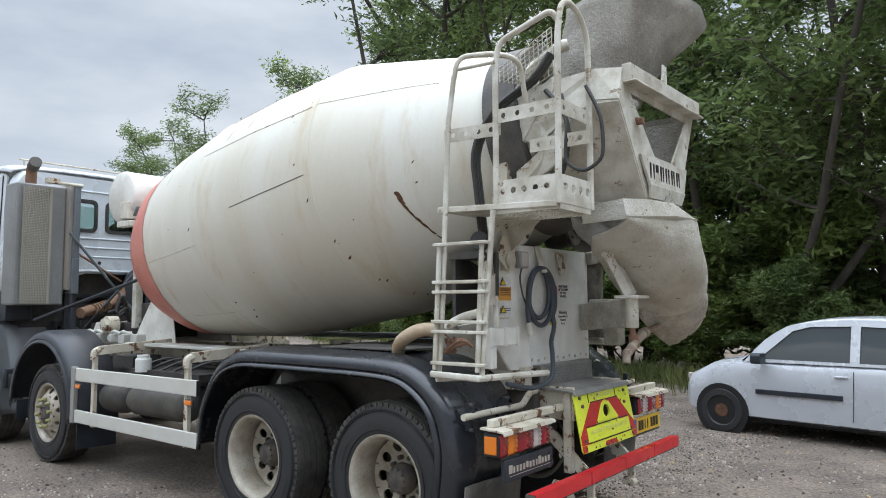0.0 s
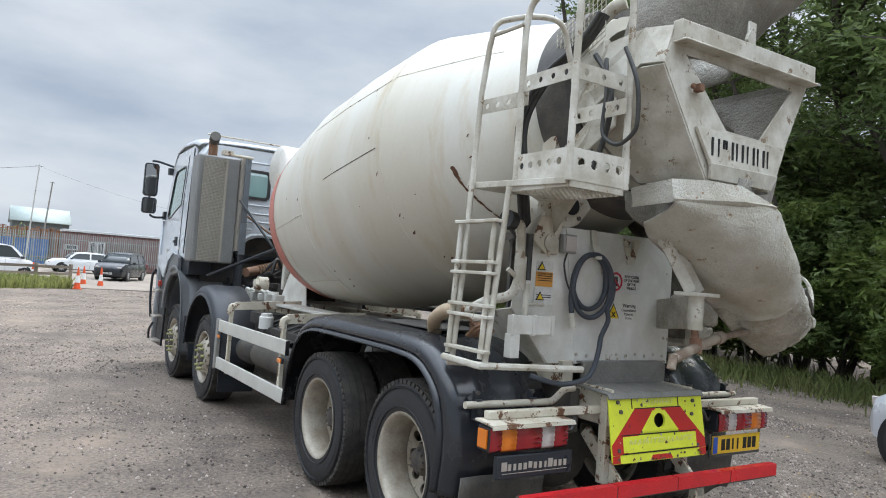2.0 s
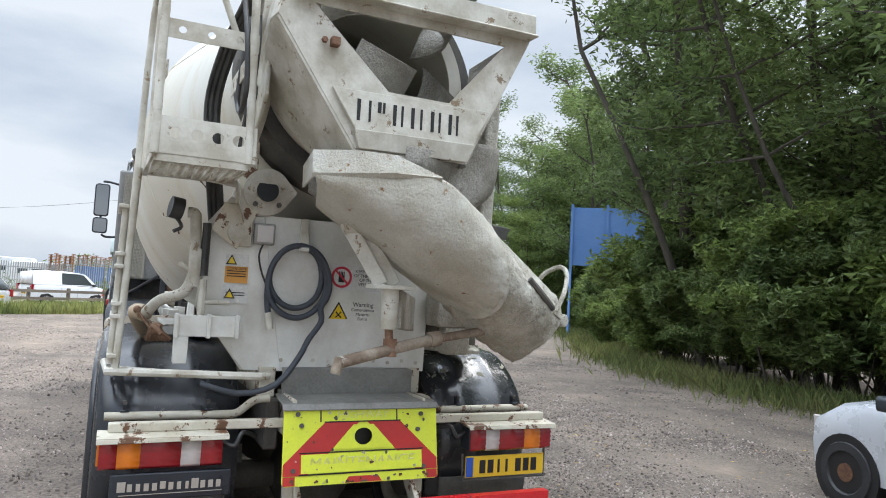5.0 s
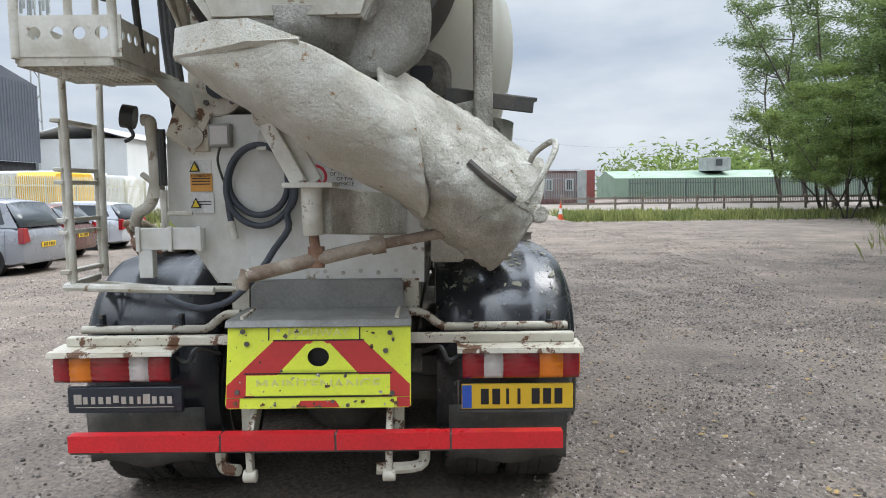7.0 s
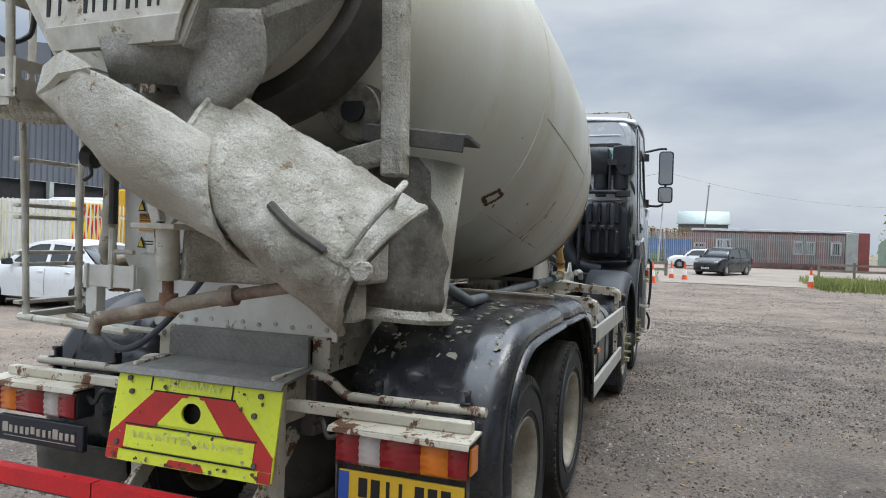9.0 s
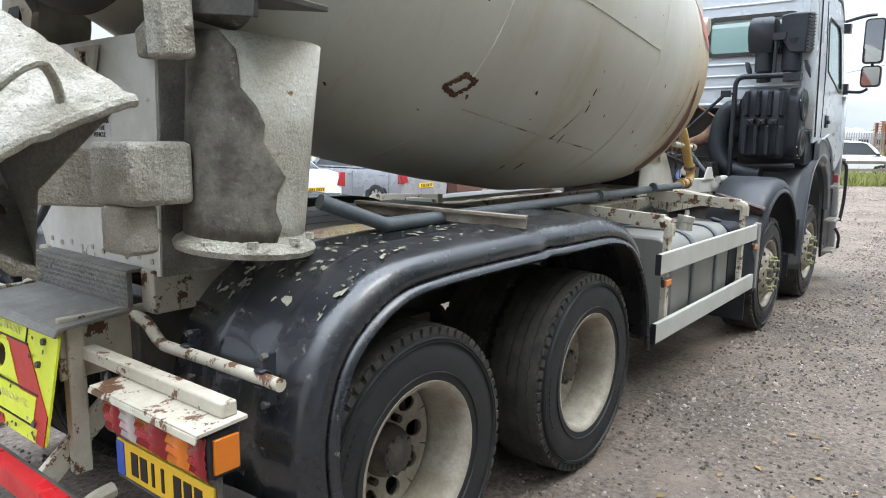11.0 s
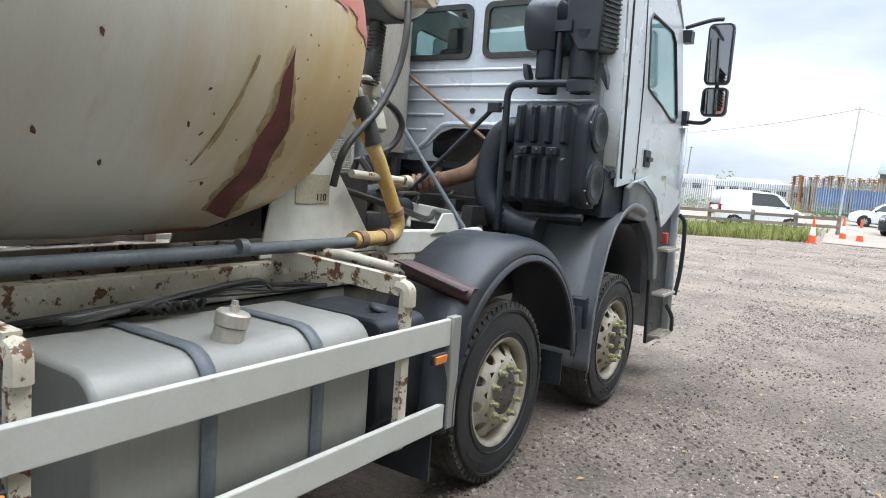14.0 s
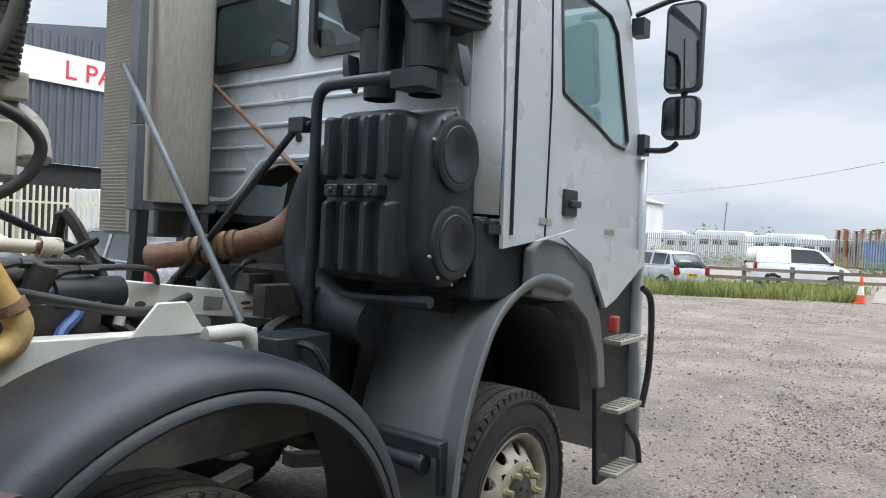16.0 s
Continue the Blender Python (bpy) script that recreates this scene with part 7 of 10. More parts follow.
    loft(bm, [[(8.62, s * (1.10 - q), 3.20 - q * 0.5), (8.72, s * (1.10 - q), 3.20 - q * 0.5), (8.72, s * (1.10 - q), 3.24), (8.62, s * (1.10 - q), 3.24)] for q in (0.0, 0.06)])
    part("marker_lamp", bm, BLACK_PLASTIC, cab, bevel=0.01)
# roof
bm = B()
rows = []
for x, z in ((7.28, 3.21), (7.34, 3.25), (7.6, 3.29), (8.2, 3.31), (8.6, 3.26), (8.80, 3.06)):
    rows.append([(x, y, z + dz) for y, dz in ((1.125, -0.06 if x > 7.3 else -0.04), (1.08, 0.0), (0.95, 0.03), (0.5, 0.05), (0, 0.055), (-0.5, 0.05), (-0.95, 0.03), (-1.08, 0.0), (-1.125, -0.06 if x > 7.3 else -0.04))])
loft(bm, rows, closed=False)
part("roof", bm, SILVER, cab, solid=0.02, smooth=60)
bm = B()
plate(bm, [(8.80, 1.08, 3.06), (8.80, -1.08, 3.06), (9.03, -1.12, 2.2), (9.03, 1.12, 2.2)], 0.008)
ws = part("windscreen", bm, GLASS_DARK, cab, "tinted windscreen")
ws.visible_shadow = False
bm = B()
rows = []
for z, x in ((2.20, 9.03), (1.6, 9.06), (1.15, 9.06), (0.95, 9.12), (0.40, 9.12)):
    rows.append([(x - 0.06, 1.2, z), (x, 1.12, z), (x + 0.03, 0, z), (x, -1.12, z), (x - 0.06, -1.2, z)])
loft(bm, rows, closed=False)
part("front_panel", bm, SILVER, cab, solid=0.03)
bm = B()
box(bm, (8.15, 0, 1.74), (1.7, 2.3, 0.04))
box(bm, (8.80, 0, 2.05), (0.3, 2.2, 0.28))
part("cab_floor", bm, BLACK_PLASTIC, cab)
for y in (0.62, -0.62):
    bm = B()
    loft(bm, [rrect(y - w, y + w, 1.8, 1.8 + h, 0.06, lambda u, v: (x, u, v)) for x, w, h in ((7.85, 0.20, 0.95), (7.97, 0.22, 0.9))])
    box(bm, (8.15, y, 2.0), (0.45, 0.46, 0.16))
    loft(bm, [rrect(y - 0.12, y + 0.12, 2.72, 2.92, 0.05, lambda u, v: (x, u, v)) for x in (7.86, 7.94)])
    part("seat", bm, mat("seat_cloth", (0.06, 0.065, 0.075), 0.9, bump=0.3), cab, bevel=0.02)
bm = B()
lathe(bm, [(-0.015, 0.21), (0, 0.225), (0.015, 0.21), (0, 0.195), (-0.015, 0.21)], 28, axis((8.45, -0.62, 2.28), (0.6, 0, -0.8)))
part("steering_wheel", bm, BLACK_PLASTIC, cab)
bm = B()
tube(bm, [(7.4, -1.0, 3.36), (8.5, -1.0, 3.36)], 0.012, 6)
tube(bm, [(7.35, 1.0, 3.36), (7.35, -1.0, 3.36)], 0.012, 6)
for x, y in ((7.4, -1.0), (8.5, -1.0), (7.35, 0.95)):
    tube(bm, [(x, y, 3.36), (x, y, 3.24)], 0.01, 6)
part("roof_bar", bm, RUSTY, cab)

# the cab stands a little further forward and taller than the chassis datum used above
cab.matrix_basis = Matrix.Translation((0.14, 0, 1.30 - 1.27 * 1.07)) @ Matrix.Diagonal((1, 1.015, 1.07, 1))

# ---- air intake and filter behind the cab ----
def oval(x, y0, y1, z0, z1, r):
    return rrect(y0, y1, z0, z1, r, lambda u, v: (x, u, v), 5)


bm = B()
loft(bm, [oval(x, -1.10 + i, -0.62 - i, 1.48 + i, 2.18 - i, 0.12) for x, i in ((6.86, 0.05), (6.90, 0.01), (6.96, 0.0), (7.16, 0.0), (7.20, 0.03))])
air = part("air_filter", bm, BLACK_PLASTIC, truck, "black ribbed air-filter housing on a tube frame", smooth=50)
for k in range(4):
    for z0, z1 in ((1.90, 2.14), (1.52, 1.80)):
        y = -0.70 - 0.115 * k
        bm = B()
        loft(bm, [rrect(y - 0.02 - q, y + 0.02 + q, z0 - q, z1 + q, 0.015, lambda u, v: (x, u, v), 3) for x, q in ((6.815, -0.006), (6.83, 0.004), (6.90, 0.012))])
        part("rib", bm, BLACK_PLASTIC, air)
for k in range(3):
    bm = B()
    box(bm, (6.83, -0.755 - 0.115 * k, 1.845), (0.07, 0.075, 0.05))
    disc(bm, (6.80, -0.755 - 0.115 * k, 1.845), (-1, 0, 0), 0.014, 0.012, 8)
    part("clip", bm, BLACK_PLASTIC, air, bevel=0.008)
bm = B()
ov = lambda q: [(7.085 + (0.155 + q) * math.cos(a) * 1.0, 0, (2.0 if math.sin(a) > 0 else 1.66) + (0.17 + q) * math.sin(a)) for a in (radians(10 * k) for k in range(36))]
loft(bm, [[(x, y, z) for x, _, z in ov(q)] for y, q in ((-1.08, 0.01), (-1.15, 0.015), (-1.185, 0.01), (-1.20, -0.01))])
face = part("end_cover", bm, BLACK_PLASTIC, air, "black end cover with two round dishes", smooth=50)
for z in (2.005, 1.655):
    bm = B()
    lathe(bm, [(0.0, 0.15), (0.02, 0.148), (0.026, 0.135), (0.022, 0.115), (0.026, 0.11), (0.024, 0.085), (0.005, 0.035), (0.006, 0)], 32, axis((7.085, -1.195, z), (0, -1, 0)))
    part("dish", bm, BLACK_PLASTIC, face)
for k in range(10):
    a = radians(20 + 36 * k)
    bm = B()
    disc(bm, (7.085 + 0.16 * math.cos(a), -1.197, (2.0 if math.sin(a) > 0 else 1.66) + 0.17 * math.sin(a)), (0, -1, 0), 0.008, 0.008, 6)
    part("bolt", bm, STAINLESS, face)
for y, w in ((-0.80, 0.0), (-1.06, 0.0)):
    bm = B()
    lathe(bm, [(0, 0.072), (0.10, 0.075), (0.10, 0.095), (0.30, 0.098), (0.40, 0.11)], 24, axis((7.03, y, 2.24), (0, 0, 1)))
    part("intake_pipe", bm, BLACK_PLASTIC, air)
bm = B()
loft(bm, [rrect(-0.90, -0.65, z0, z1, 0.04, lambda u, v: (x, u, v)) for x, z0, z1 in ((6.88, 2.62, 2.80), (6.93, 2.52, 2.86), (7.12, 2.50, 2.86), (7.17, 2.56, 2.82))])
part("intake_hood", bm, BLACK_PLASTIC, air, smooth=50)
bm = B()
loft(bm, [[(6.90, -0.96, 2.66), (7.18, -0.96, 2.66), (7.18, -0.96, 2.86), (6.90, -0.96, 2.86)], [(6.92, -1.06, 2.50), (7.24, -1.06, 2.52), (7.26, -1.06, 2.90), (6.94, -1.06, 2.88)], [(6.96, -1.20, 2.50), (7.28, -1.20, 2.54), (7.30, -1.20, 2.92), (6.98, -1.20, 2.88)]])
hood = part("intake_hood", bm, BLACK_PLASTIC, air, bevel=0.015)
for k in range(11):
    bm = B()
    z = 2.545 + 0.032 * k
    bar(bm, (6.985, -1.206, z), (7.275, -1.206, z + 0.025), 0.02, 0.010)
    part("grille_slat", bm, BLACK_PLASTIC, hood)
for y, dx in ((-0.64, -0.02), (-1.20, 0.06)):
    bm = B()
    loft(bm, [[(7.0 + dx, y, 2.44), (7.07 + dx, y, 2.44), (7.07 + dx, y + 0.03, 2.44), (7.0 + dx, y + 0.03, 2.44)], [(6.97 + dx, y - 0.04, 2.36), (7.05 + dx, y - 0.04, 2.36), (7.05 + dx, y, 2.35), (6.97 + dx, y, 2.35)], [(7.0 + dx, y - 0.05, 2.27), (7.02 + dx, y - 0.05, 2.27), (7.02 + dx, y - 0.04, 2.27), (7.0 + dx, y - 0.04, 2.27)]])
    part("drain_flap", bm, BLACK_PLASTIC, air)
bm = B()
tube(bm, rounded([(6.88, -0.56, 1.28), (6.88, -0.56, 2.29), (6.88, -1.10, 2.29)], 0.10, 6), 0.026, 12)
tube(bm, rounded([(6.90, -0.93, 2.29), (6.90, -0.93, 2.62)], 0.05), 0.02, 10)
box(bm, (6.89, -0.96, 2.66), (0.04, 0.12, 0.07))
tube(bm, [(6.88, -0.56, 1.42), (7.1, -0.56, 1.42)], 0.02, 8)
tube(bm, [(6.98, -0.60, 1.40), (6.98, -1.18, 1.42)], 0.025, 8)
box(bm, (6.88, -1.12, 2.27), (0.10, 0.16, 0.07))
part("tube_frame", bm, BLACK_PLASTIC, air)
bm = B()
tube(bm, smooth_path([(7.05, -0.60, 1.98), (7.05, -0.46, 1.95), (7.02, -0.38, 1.75), (7.0, -0.40, 1.52), (7.0, -0.55, 1.35), (7.0, -0.85, 1.30)], 6), 0.105, 16)
part("intake_elbow", bm, BLACK_PLASTIC, air)
bm = B()
tube(bm, smooth_path([(6.82, 0.5, 1.58), (6.97, 0.25, 1.63), (7.07, 0.0, 1.69), (7.14, -0.15, 1.76), (7.18, -0.26, 1.88)], 6), 0.065, 14)
part("exhaust_pipe", bm, RUST, truck, "rust-brown wrapped exhaust pipe")
TAN_BAND = mat("tan_band", (0.30, 0.20, 0.12), 0.7, c2=(0.20, 0.12, 0.07), scale=12, amt=0.8, bump=0.2)
for k in range(6):
    bm = B()
    t = k / 5
    tube(bm, [(6.92 + 0.10 * t, 0.30 - 0.22 * t, 1.62 + 0.05 * t), (6.932 + 0.10 * t, 0.28 - 0.22 * t, 1.623 + 0.05 * t)], 0.074, 14)
    part("exhaust_clamp", bm, TAN_BAND, truck)

# engine and gearbox mass under the cab
bm = B()
rng = random.Random(21)
for k in range(26):
    c = (rng.uniform(6.3, 7.9), rng.uniform(-0.42, 0.42), rng.uniform(0.95, 1.50))
    box(bm, c, (rng.uniform(0.08, 0.3), rng.uniform(0.08, 0.25), rng.uniform(0.06, 0.22)), Euler((0, 0, rng.uniform(-0.4, 0.4))).to_matrix())
for k in range(16):
    a = Vector((rng.uniform(6.2, 7.4), rng.uniform(-0.5, 0.5), rng.uniform(1.2, 1.6)))
    tube(bm, smooth_path([a, a + Vector((rng.uniform(-0.1, 0.2), rng.uniform(-0.2, 0.2), rng.uniform(0, 0.2))), a + Vector((rng.uniform(0.1, 0.4), rng.uniform(-0.3, 0.3), rng.uniform(-0.2, 0.1)))], 4), rng.uniform(0.012, 0.03), 6)
box(bm, (7.6, 0, 1.2), (0.9, 0.85, 0.7))
box(bm, (8.2, 0, 1.55), (1.4, 1.9, 0.3))
part("engine", bm, ENGINE, truck, "oily engine and pipework", bevel=0.01)
for y0, y1, z in ((-0.5, -1.0, 1.22), (-0.5, -1.05, 1.30), (-0.5, -1.0, 1.14)):
    bm = B()
    tube(bm, rounded([(6.75, y0, z), (6.78, y1 + 0.25, z), (6.84, y1 + 0.24, z - 0.1)], 0.05), 0.016, 6)
    part("black_pipe", bm, BLACK_PLASTIC, truck)
bm = B()
box(bm, (6.8, -0.62, 1.22), (0.3, 0.2, 0.22))
part("valve_block", bm, BLACK_PLASTIC, truck, bevel=0.008)

# exhaust silencer box on the left with stack and guards
bm = B()
loft(bm, [rrect(0.66, 1.24, 1.62, 3.10, 0.03, lambda u, v: (x, u, v)) for x in (6.82, 7.16)])
sil = part("silencer_box", bm, GREY_BOX, truck, "tall grey exhaust silencer box with rusty stack", bevel=0.02)
bm = B()
loft(bm, [[(6.735, 0.66, z), (6.735, 0.60, z), (6.75, 0.565, z), (6.78, 0.545, z), (6.90, 0.53, z), (7.02, 0.53, z), (7.065, 0.545, z), (7.085, 0.58, z), (7.085, 0.66, z)] for z in (1.81, 3.12)])
part("heat_shield", bm, STAINLESS, sil, "dull stainless heat shield", smooth=50)
bm = B()
for z0, z1, w in ((1.76, 2.2, 0.085), (2.2, 3.12, 0.075)):
    bar(bm, (6.665, 0.60, z0), (6.665, 0.60, z1), w, 0.05, (1, 0, 0))
bar(bm, (6.665, 0.60, 1.79), (7.12, 0.57, 1.785), 0.05, 0.05)
part("post", bm, GREY_PIPE, sil, bevel=0.006)
for x, y in ((6.70, 0.60), (6.98, 0.56)):
    bm = B()
    bar(bm, (x - 0.03, y, 1.15), (x, y, 1.77), 0.06, 0.07, (1, 0, 0))
    part("leg", bm, DARK_GUARD, sil, bevel=0.006)
bm = B()     # perforated guard as a fine lattice
for k in range(17):
    tube(bm, [(6.78, 0.88 + 0.018 * k, 1.64), (6.78, 0.88 + 0.018 * k, 3.05)], 0.0055, 4)
for k in range(71):
    tube(bm, [(6.78, 0.875, 1.645 + 0.0197 * k), (6.78, 1.175, 1.645 + 0.0197 * k)], 0.0055, 4)
box(bm, (6.78, 0.86, 2.35), (0.012, 0.03, 1.42))
part("perforated_guard", bm, mat("guard_beige", (0.33, 0.31, 0.26), 0.6, bump=0.0, fine_amt=0.05), sil, "beige perforated heat guard")
bm = B()
tube(bm, smooth_path([(6.98, 1.02, 3.08), (6.98, 1.02, 3.20), (6.94, 1.03, 3.29), (6.80, 1.05, 3.35)], 5), 0.062, 16)
part("exhaust_stack", bm, RUST, sil, "rusty exhaust stack")
bm = B()
tube(bm, smooth_path([(6.90, 1.035, 3.31), (6.85, 1.04, 3.335), (6.78, 1.05, 3.36)], 4), 0.07, 16)
part("stack_tip", bm, DARK_STEEL, sil)
bm = B()
box(bm, (6.66, 0.90, 3.13), (0.10, 0.14, 0.06))
tube(bm, [(6.64, 0.95, 3.11), (6.64, 0.55, 3.11)], 0.02, 8)
part("stack_bracket", bm, RUSTY, sil)
sil.location = (0.12, 0, 0.06)
# stays crossing behind the cab
for a, b, r, m in (((6.75, 0.69, 2.57), (6.75, -0.37, 1.345), 0.017, GREY_PIPE), ((7.30, 0.74, 2.60), (7.24, -0.22, 2.0), 0.014, RUST), ((7.0, -0.38, 2.22), (6.87, 0.42, 1.40), 0.018, DARK_GUARD), ((5.55, 0.35, 2.0), (6.9, 1.0, 1.5), 0.02, DARK_GUARD)):
    bm = B()
    tube(bm, [a, b], r, 10)
    part("stay", bm, m, truck)
bm = B()
box(bm, (7.0, -0.40, 2.235), (0.05, 0.10, 0.07))
disc(bm, (7.0, -0.455, 2.235), (0, -1, 0), 0.016, 0.02, 6)
part("stay_bracket", bm, DARK_GUARD, truck, bevel=0.005)

# ---- front pedestal, gearbox, water tank ----
bm = B()
for s in (1, -1):
    plate(bm, [(4.85, s * 0.36, 1.24), (5.77, s * 0.36, 1.24), (5.27, s * 0.36, 1.86), (5.17, s * 0.36, 1.98), (4.95, s * 0.36, 1.70)], 0.014)
plate(bm, [(5.77, 0.353, 1.24), (5.77, -0.353, 1.24), (5.17, -0.353, 1.98), (5.17, 0.353, 1.98)], 0.014)
fp = part("front_pedestal", bm, PANEL_WHITE, truck, "white sloping front drum pedestal", bevel=0.006)
bm = B()
box(bm, (5.20, -0.372, 1.60), (0.25, 0.004, 0.155))
dp = part("data_plate", bm, mat("plate_beige", (0.50, 0.47, 0.36), 0.5, c2=(0.42, 0.38, 0.27), scale=6, bump=0.05), fp, "dull beige data plate with a stamped number")
writing("stamped_number", "110", 0.055, facing((5.26, -0.3755, 1.555), (1, 0, 0), (0, 0, 1)), INK, dp)
bm = B()
box(bm, (5.155, -0.372, 1.725), (0.09, 0.004, 0.065))
ds = part("data_sticker", bm, WHITE_VINYL, fp, "white sticker with a red heading")
bm = B()
box(bm, (5.155, -0.3745, 1.748), (0.084, 0.003, 0.014))
part("red_heading", bm, HI_RED, ds)
for k in range(3):
    bm = B()
    box(bm, (5.152, -0.3745, 1.727 - 0.012 * k), (0.066, 0.003, 0.004))
    part("plain_bar", bm, INK, ds)
bm = B()
lathe(bm, [(0, 0.0), (0.0, 0.34), (0.05, 0.34), (0.05, 0.27), (0.22, 0.26), (0.25, 0.18), (0.42, 0.16), (0.45, 0.0)], 32, axis(DM @ Vector((2.03, 0, 0)), (math.cos(DRUM_TILT), 0, -math.sin(DRUM_TILT))))
gb = part("drum_gearbox", bm, CREAM, truck, "cream drum drive gearbox with bolted flange")
for k in range(18):
    a = k * math.pi / 9
    bm = B()
    p = DM @ Vector((2.085, 0.305 * math.cos(a), 0.305 * math.sin(a)))
    disc(bm, p, (math.cos(DRUM_TILT), 0, -math.sin(DRUM_TILT)), 0.016, 0.02, 6)
    part("bolt", bm, CREAM, gb)
bm = B()
tube(bm, [(5.62, -0.03, 2.17), (5.80, -0.06, 2.14)], 0.085, 18)
tube(bm, [(5.80, -0.06, 2.14), (5.82, -0.06, 2.14)], 0.11, 18)
tube(bm, rounded([(5.82, -0.06, 2.14), (5.98, -0.10, 2.10), (5.98, -0.14, 1.96)], 0.08), 0.068, 14)
box(bm, (5.84, -0.10, 2.0), (0.16, 0.14, 0.2))
box(bm, (5.90, -0.14, 2.22), (0.09, 0.10, 0.10))
tube(bm, rounded([(5.72, -0.16, 2.26), (5.80, -0.20, 2.28), (5.90, -0.18, 2.24)], 0.04), 0.016, 8)
part("pump_casting", bm, CREAM, truck, bevel=0.01)
bm = B()
tube(bm, smooth_path([(5.90, -0.16, 2.62), (5.89, -0.17, 2.5), (5.86, -0.17, 2.36), (5.86, -0.15, 2.24)], 5), 0.046, 12, None)
ribbed = part("ribbed_hose", bm, RUBBER, truck, "black ribbed suction hose")
for k in range(16):
    t = k / 15
    bm = B()
    tube(bm, [(5.90 - 0.04 * t, -0.165, 2.60 - 0.34 * t), (5.90 - 0.04 * t, -0.165, 2.588 - 0.34 * t)], 0.055, 12)
    part("rib", bm, RUBBER, ribbed)
for pts, r in (([(5.86, -0.42, 2.72), (5.81, -0.46, 2.52), (5.75, -0.46, 2.30), (5.60, -0.46, 2.07), (5.44, -0.46, 1.93), (5.33, -0.45, 1.80), (5.30, -0.42, 1.62)], 0.021),
               ([(5.74, -0.40, 2.12), (5.85, -0.40, 2.07), (5.90, -0.40, 1.99), (5.85, -0.38, 1.88), (5.7, -0.34, 1.78)], 0.02), ([(5.5, -0.3, 1.6), (5.9, -0.4, 1.5), (6.3, -0.35, 1.42), (6.6, -0.2, 1.45)], 0.02)):
    bm = B()
    tube(bm, smooth_path(pts, 7), r, 10)
    part("hydraulic_hose", bm, RUBBER, truck)
bm = B()
tube(bm, [(5.40, -0.46, 1.695), (5.88, -0.45, 1.668)], 0.024, 10)
tube(bm, [(5.88, -0.45, 1.668), (5.945, -0.449, 1.664)], 0.036, 12)
part("valve_rod", bm, RUSTY, truck, "cream pipe stub with rusty end")
bm = B()
lathe(bm, [(0, 0), (0.0, 0.25), (0.03, 0.30), (0.06, 0.31), (0.80, 0.31), (0.83, 0.30), (0.86, 0.25), (0.86, 0)], 40, axis((5.95, -0.37, 2.96), (0, 1, 0)))
wt = part("water_tank", bm, PANEL_WHITE, truck, "cream cylindrical water tank behind the cab")
bm = B()
disc(bm, (5.97, -0.34, 2.80), (0.1, -1, -0.05), 0.085, 0.17, 24, 0.006)
part("tank_outlet", bm, RUSTY, wt)
bm = B()
lathe(bm, [(0, 0.33), (0.74, 0.33)], 14, axis((5.93, -0.30, 2.96), (0, 1, 0)), radians(200), radians(335))
part("tank_cradle", bm, GREY_PIPE, wt, "dull grey sheet cradle under the tank", solid=0.012)
bm = B()
bar(bm, (5.90, 0.25, 1.4), (5.90, 0.25, 2.6), 0.09, 0.09, (1, 0, 0))
part("tank_stand", bm, CREAM, wt, bevel=0.006)
bm = B()
box(bm, (5.78, 0.47, 2.62), (0.30, 0.10, 0.07))
box(bm, (5.78, 0.45, 2.78), (0.16, 0.14, 0.2))
part("tank_bracket", bm, CREAM, wt, bevel=0.01)
# white members and small castings ahead of the pedestal
for s in (1, -1):
    bm = B()
    bar(bm, (5.75, s * 0.43, 1.30), (6.75, s * 0.43, 1.27), 0.10, 0.14)
    plate(bm, [(6.17, s * 0.49, 1.34), (6.49, s * 0.49, 1.34), (6.40, s * 0.49, 1.47), (6.28, s * 0.49, 1.47)], 0.014)
    part("white_member", bm, PANEL_WHITE, truck, "white chassis member with chipped edges", bevel=0.006)
bm = B()
bar(bm, (6.30, -0.10, 1.465), (7.12, -0.10, 1.37), 0.06, 0.125)
wb_ = part("white_beam", bm, PANEL_WHITE, truck, "white cross beam with chipped paint and a small plate", bevel=0.006)
bm = B()
bar(bm, (6.72, -0.133, 1.415), (6.82, -0.133, 1.404), 0.004, 0.055)
part("small_plate", bm, ALU, wb_)
for x, z, w_, h_ in ((6.42, 1.42, 0.05, 0.03), (6.95, 1.40, 0.06, 0.018), (6.97, 1.375, 0.08, 0.012), (7.05, 1.43, 0.04, 0.012)):
    bm = B()
    disc(bm, (x, -0.130, z), (0, -1, 0), 1.0, 0.004, 7)
    bmesh.ops.scale(bm, vec=(w_ * 0.5, 1, h_ * 0.5), space=Matrix.Translation((-x, 0, -z)), verts=bm.verts)
    part("paint_chip", bm, RUST_DARK, wb_)
bm = B()     # dark hydraulic motor lying across the frame
lathe(bm, [(0, 0), (0.0, 0.05), (0.04, 0.055), (0.045, 0.072), (0.20, 0.075), (0.205, 0.066), (0.33, 0.066), (0.335, 0.045), (0.36, 0)], 24, axis((5.98, -0.20, 1.48), (1, 0.12, 0)))
mot = part("hydraulic_motor", bm, BLACK_PLASTIC, truck, "black oily hydraulic motor")
bm = B()
tube(bm, smooth_path([(6.02, -0.30, 1.33), (6.05, -0.27, 1.36), (6.10, -0.25, 1.40), (6.12, -0.24, 1.43)], 4), 0.022, 8)
part("blue_fitting", bm, BLUE_PAINT, mot, "blue painted fitting")
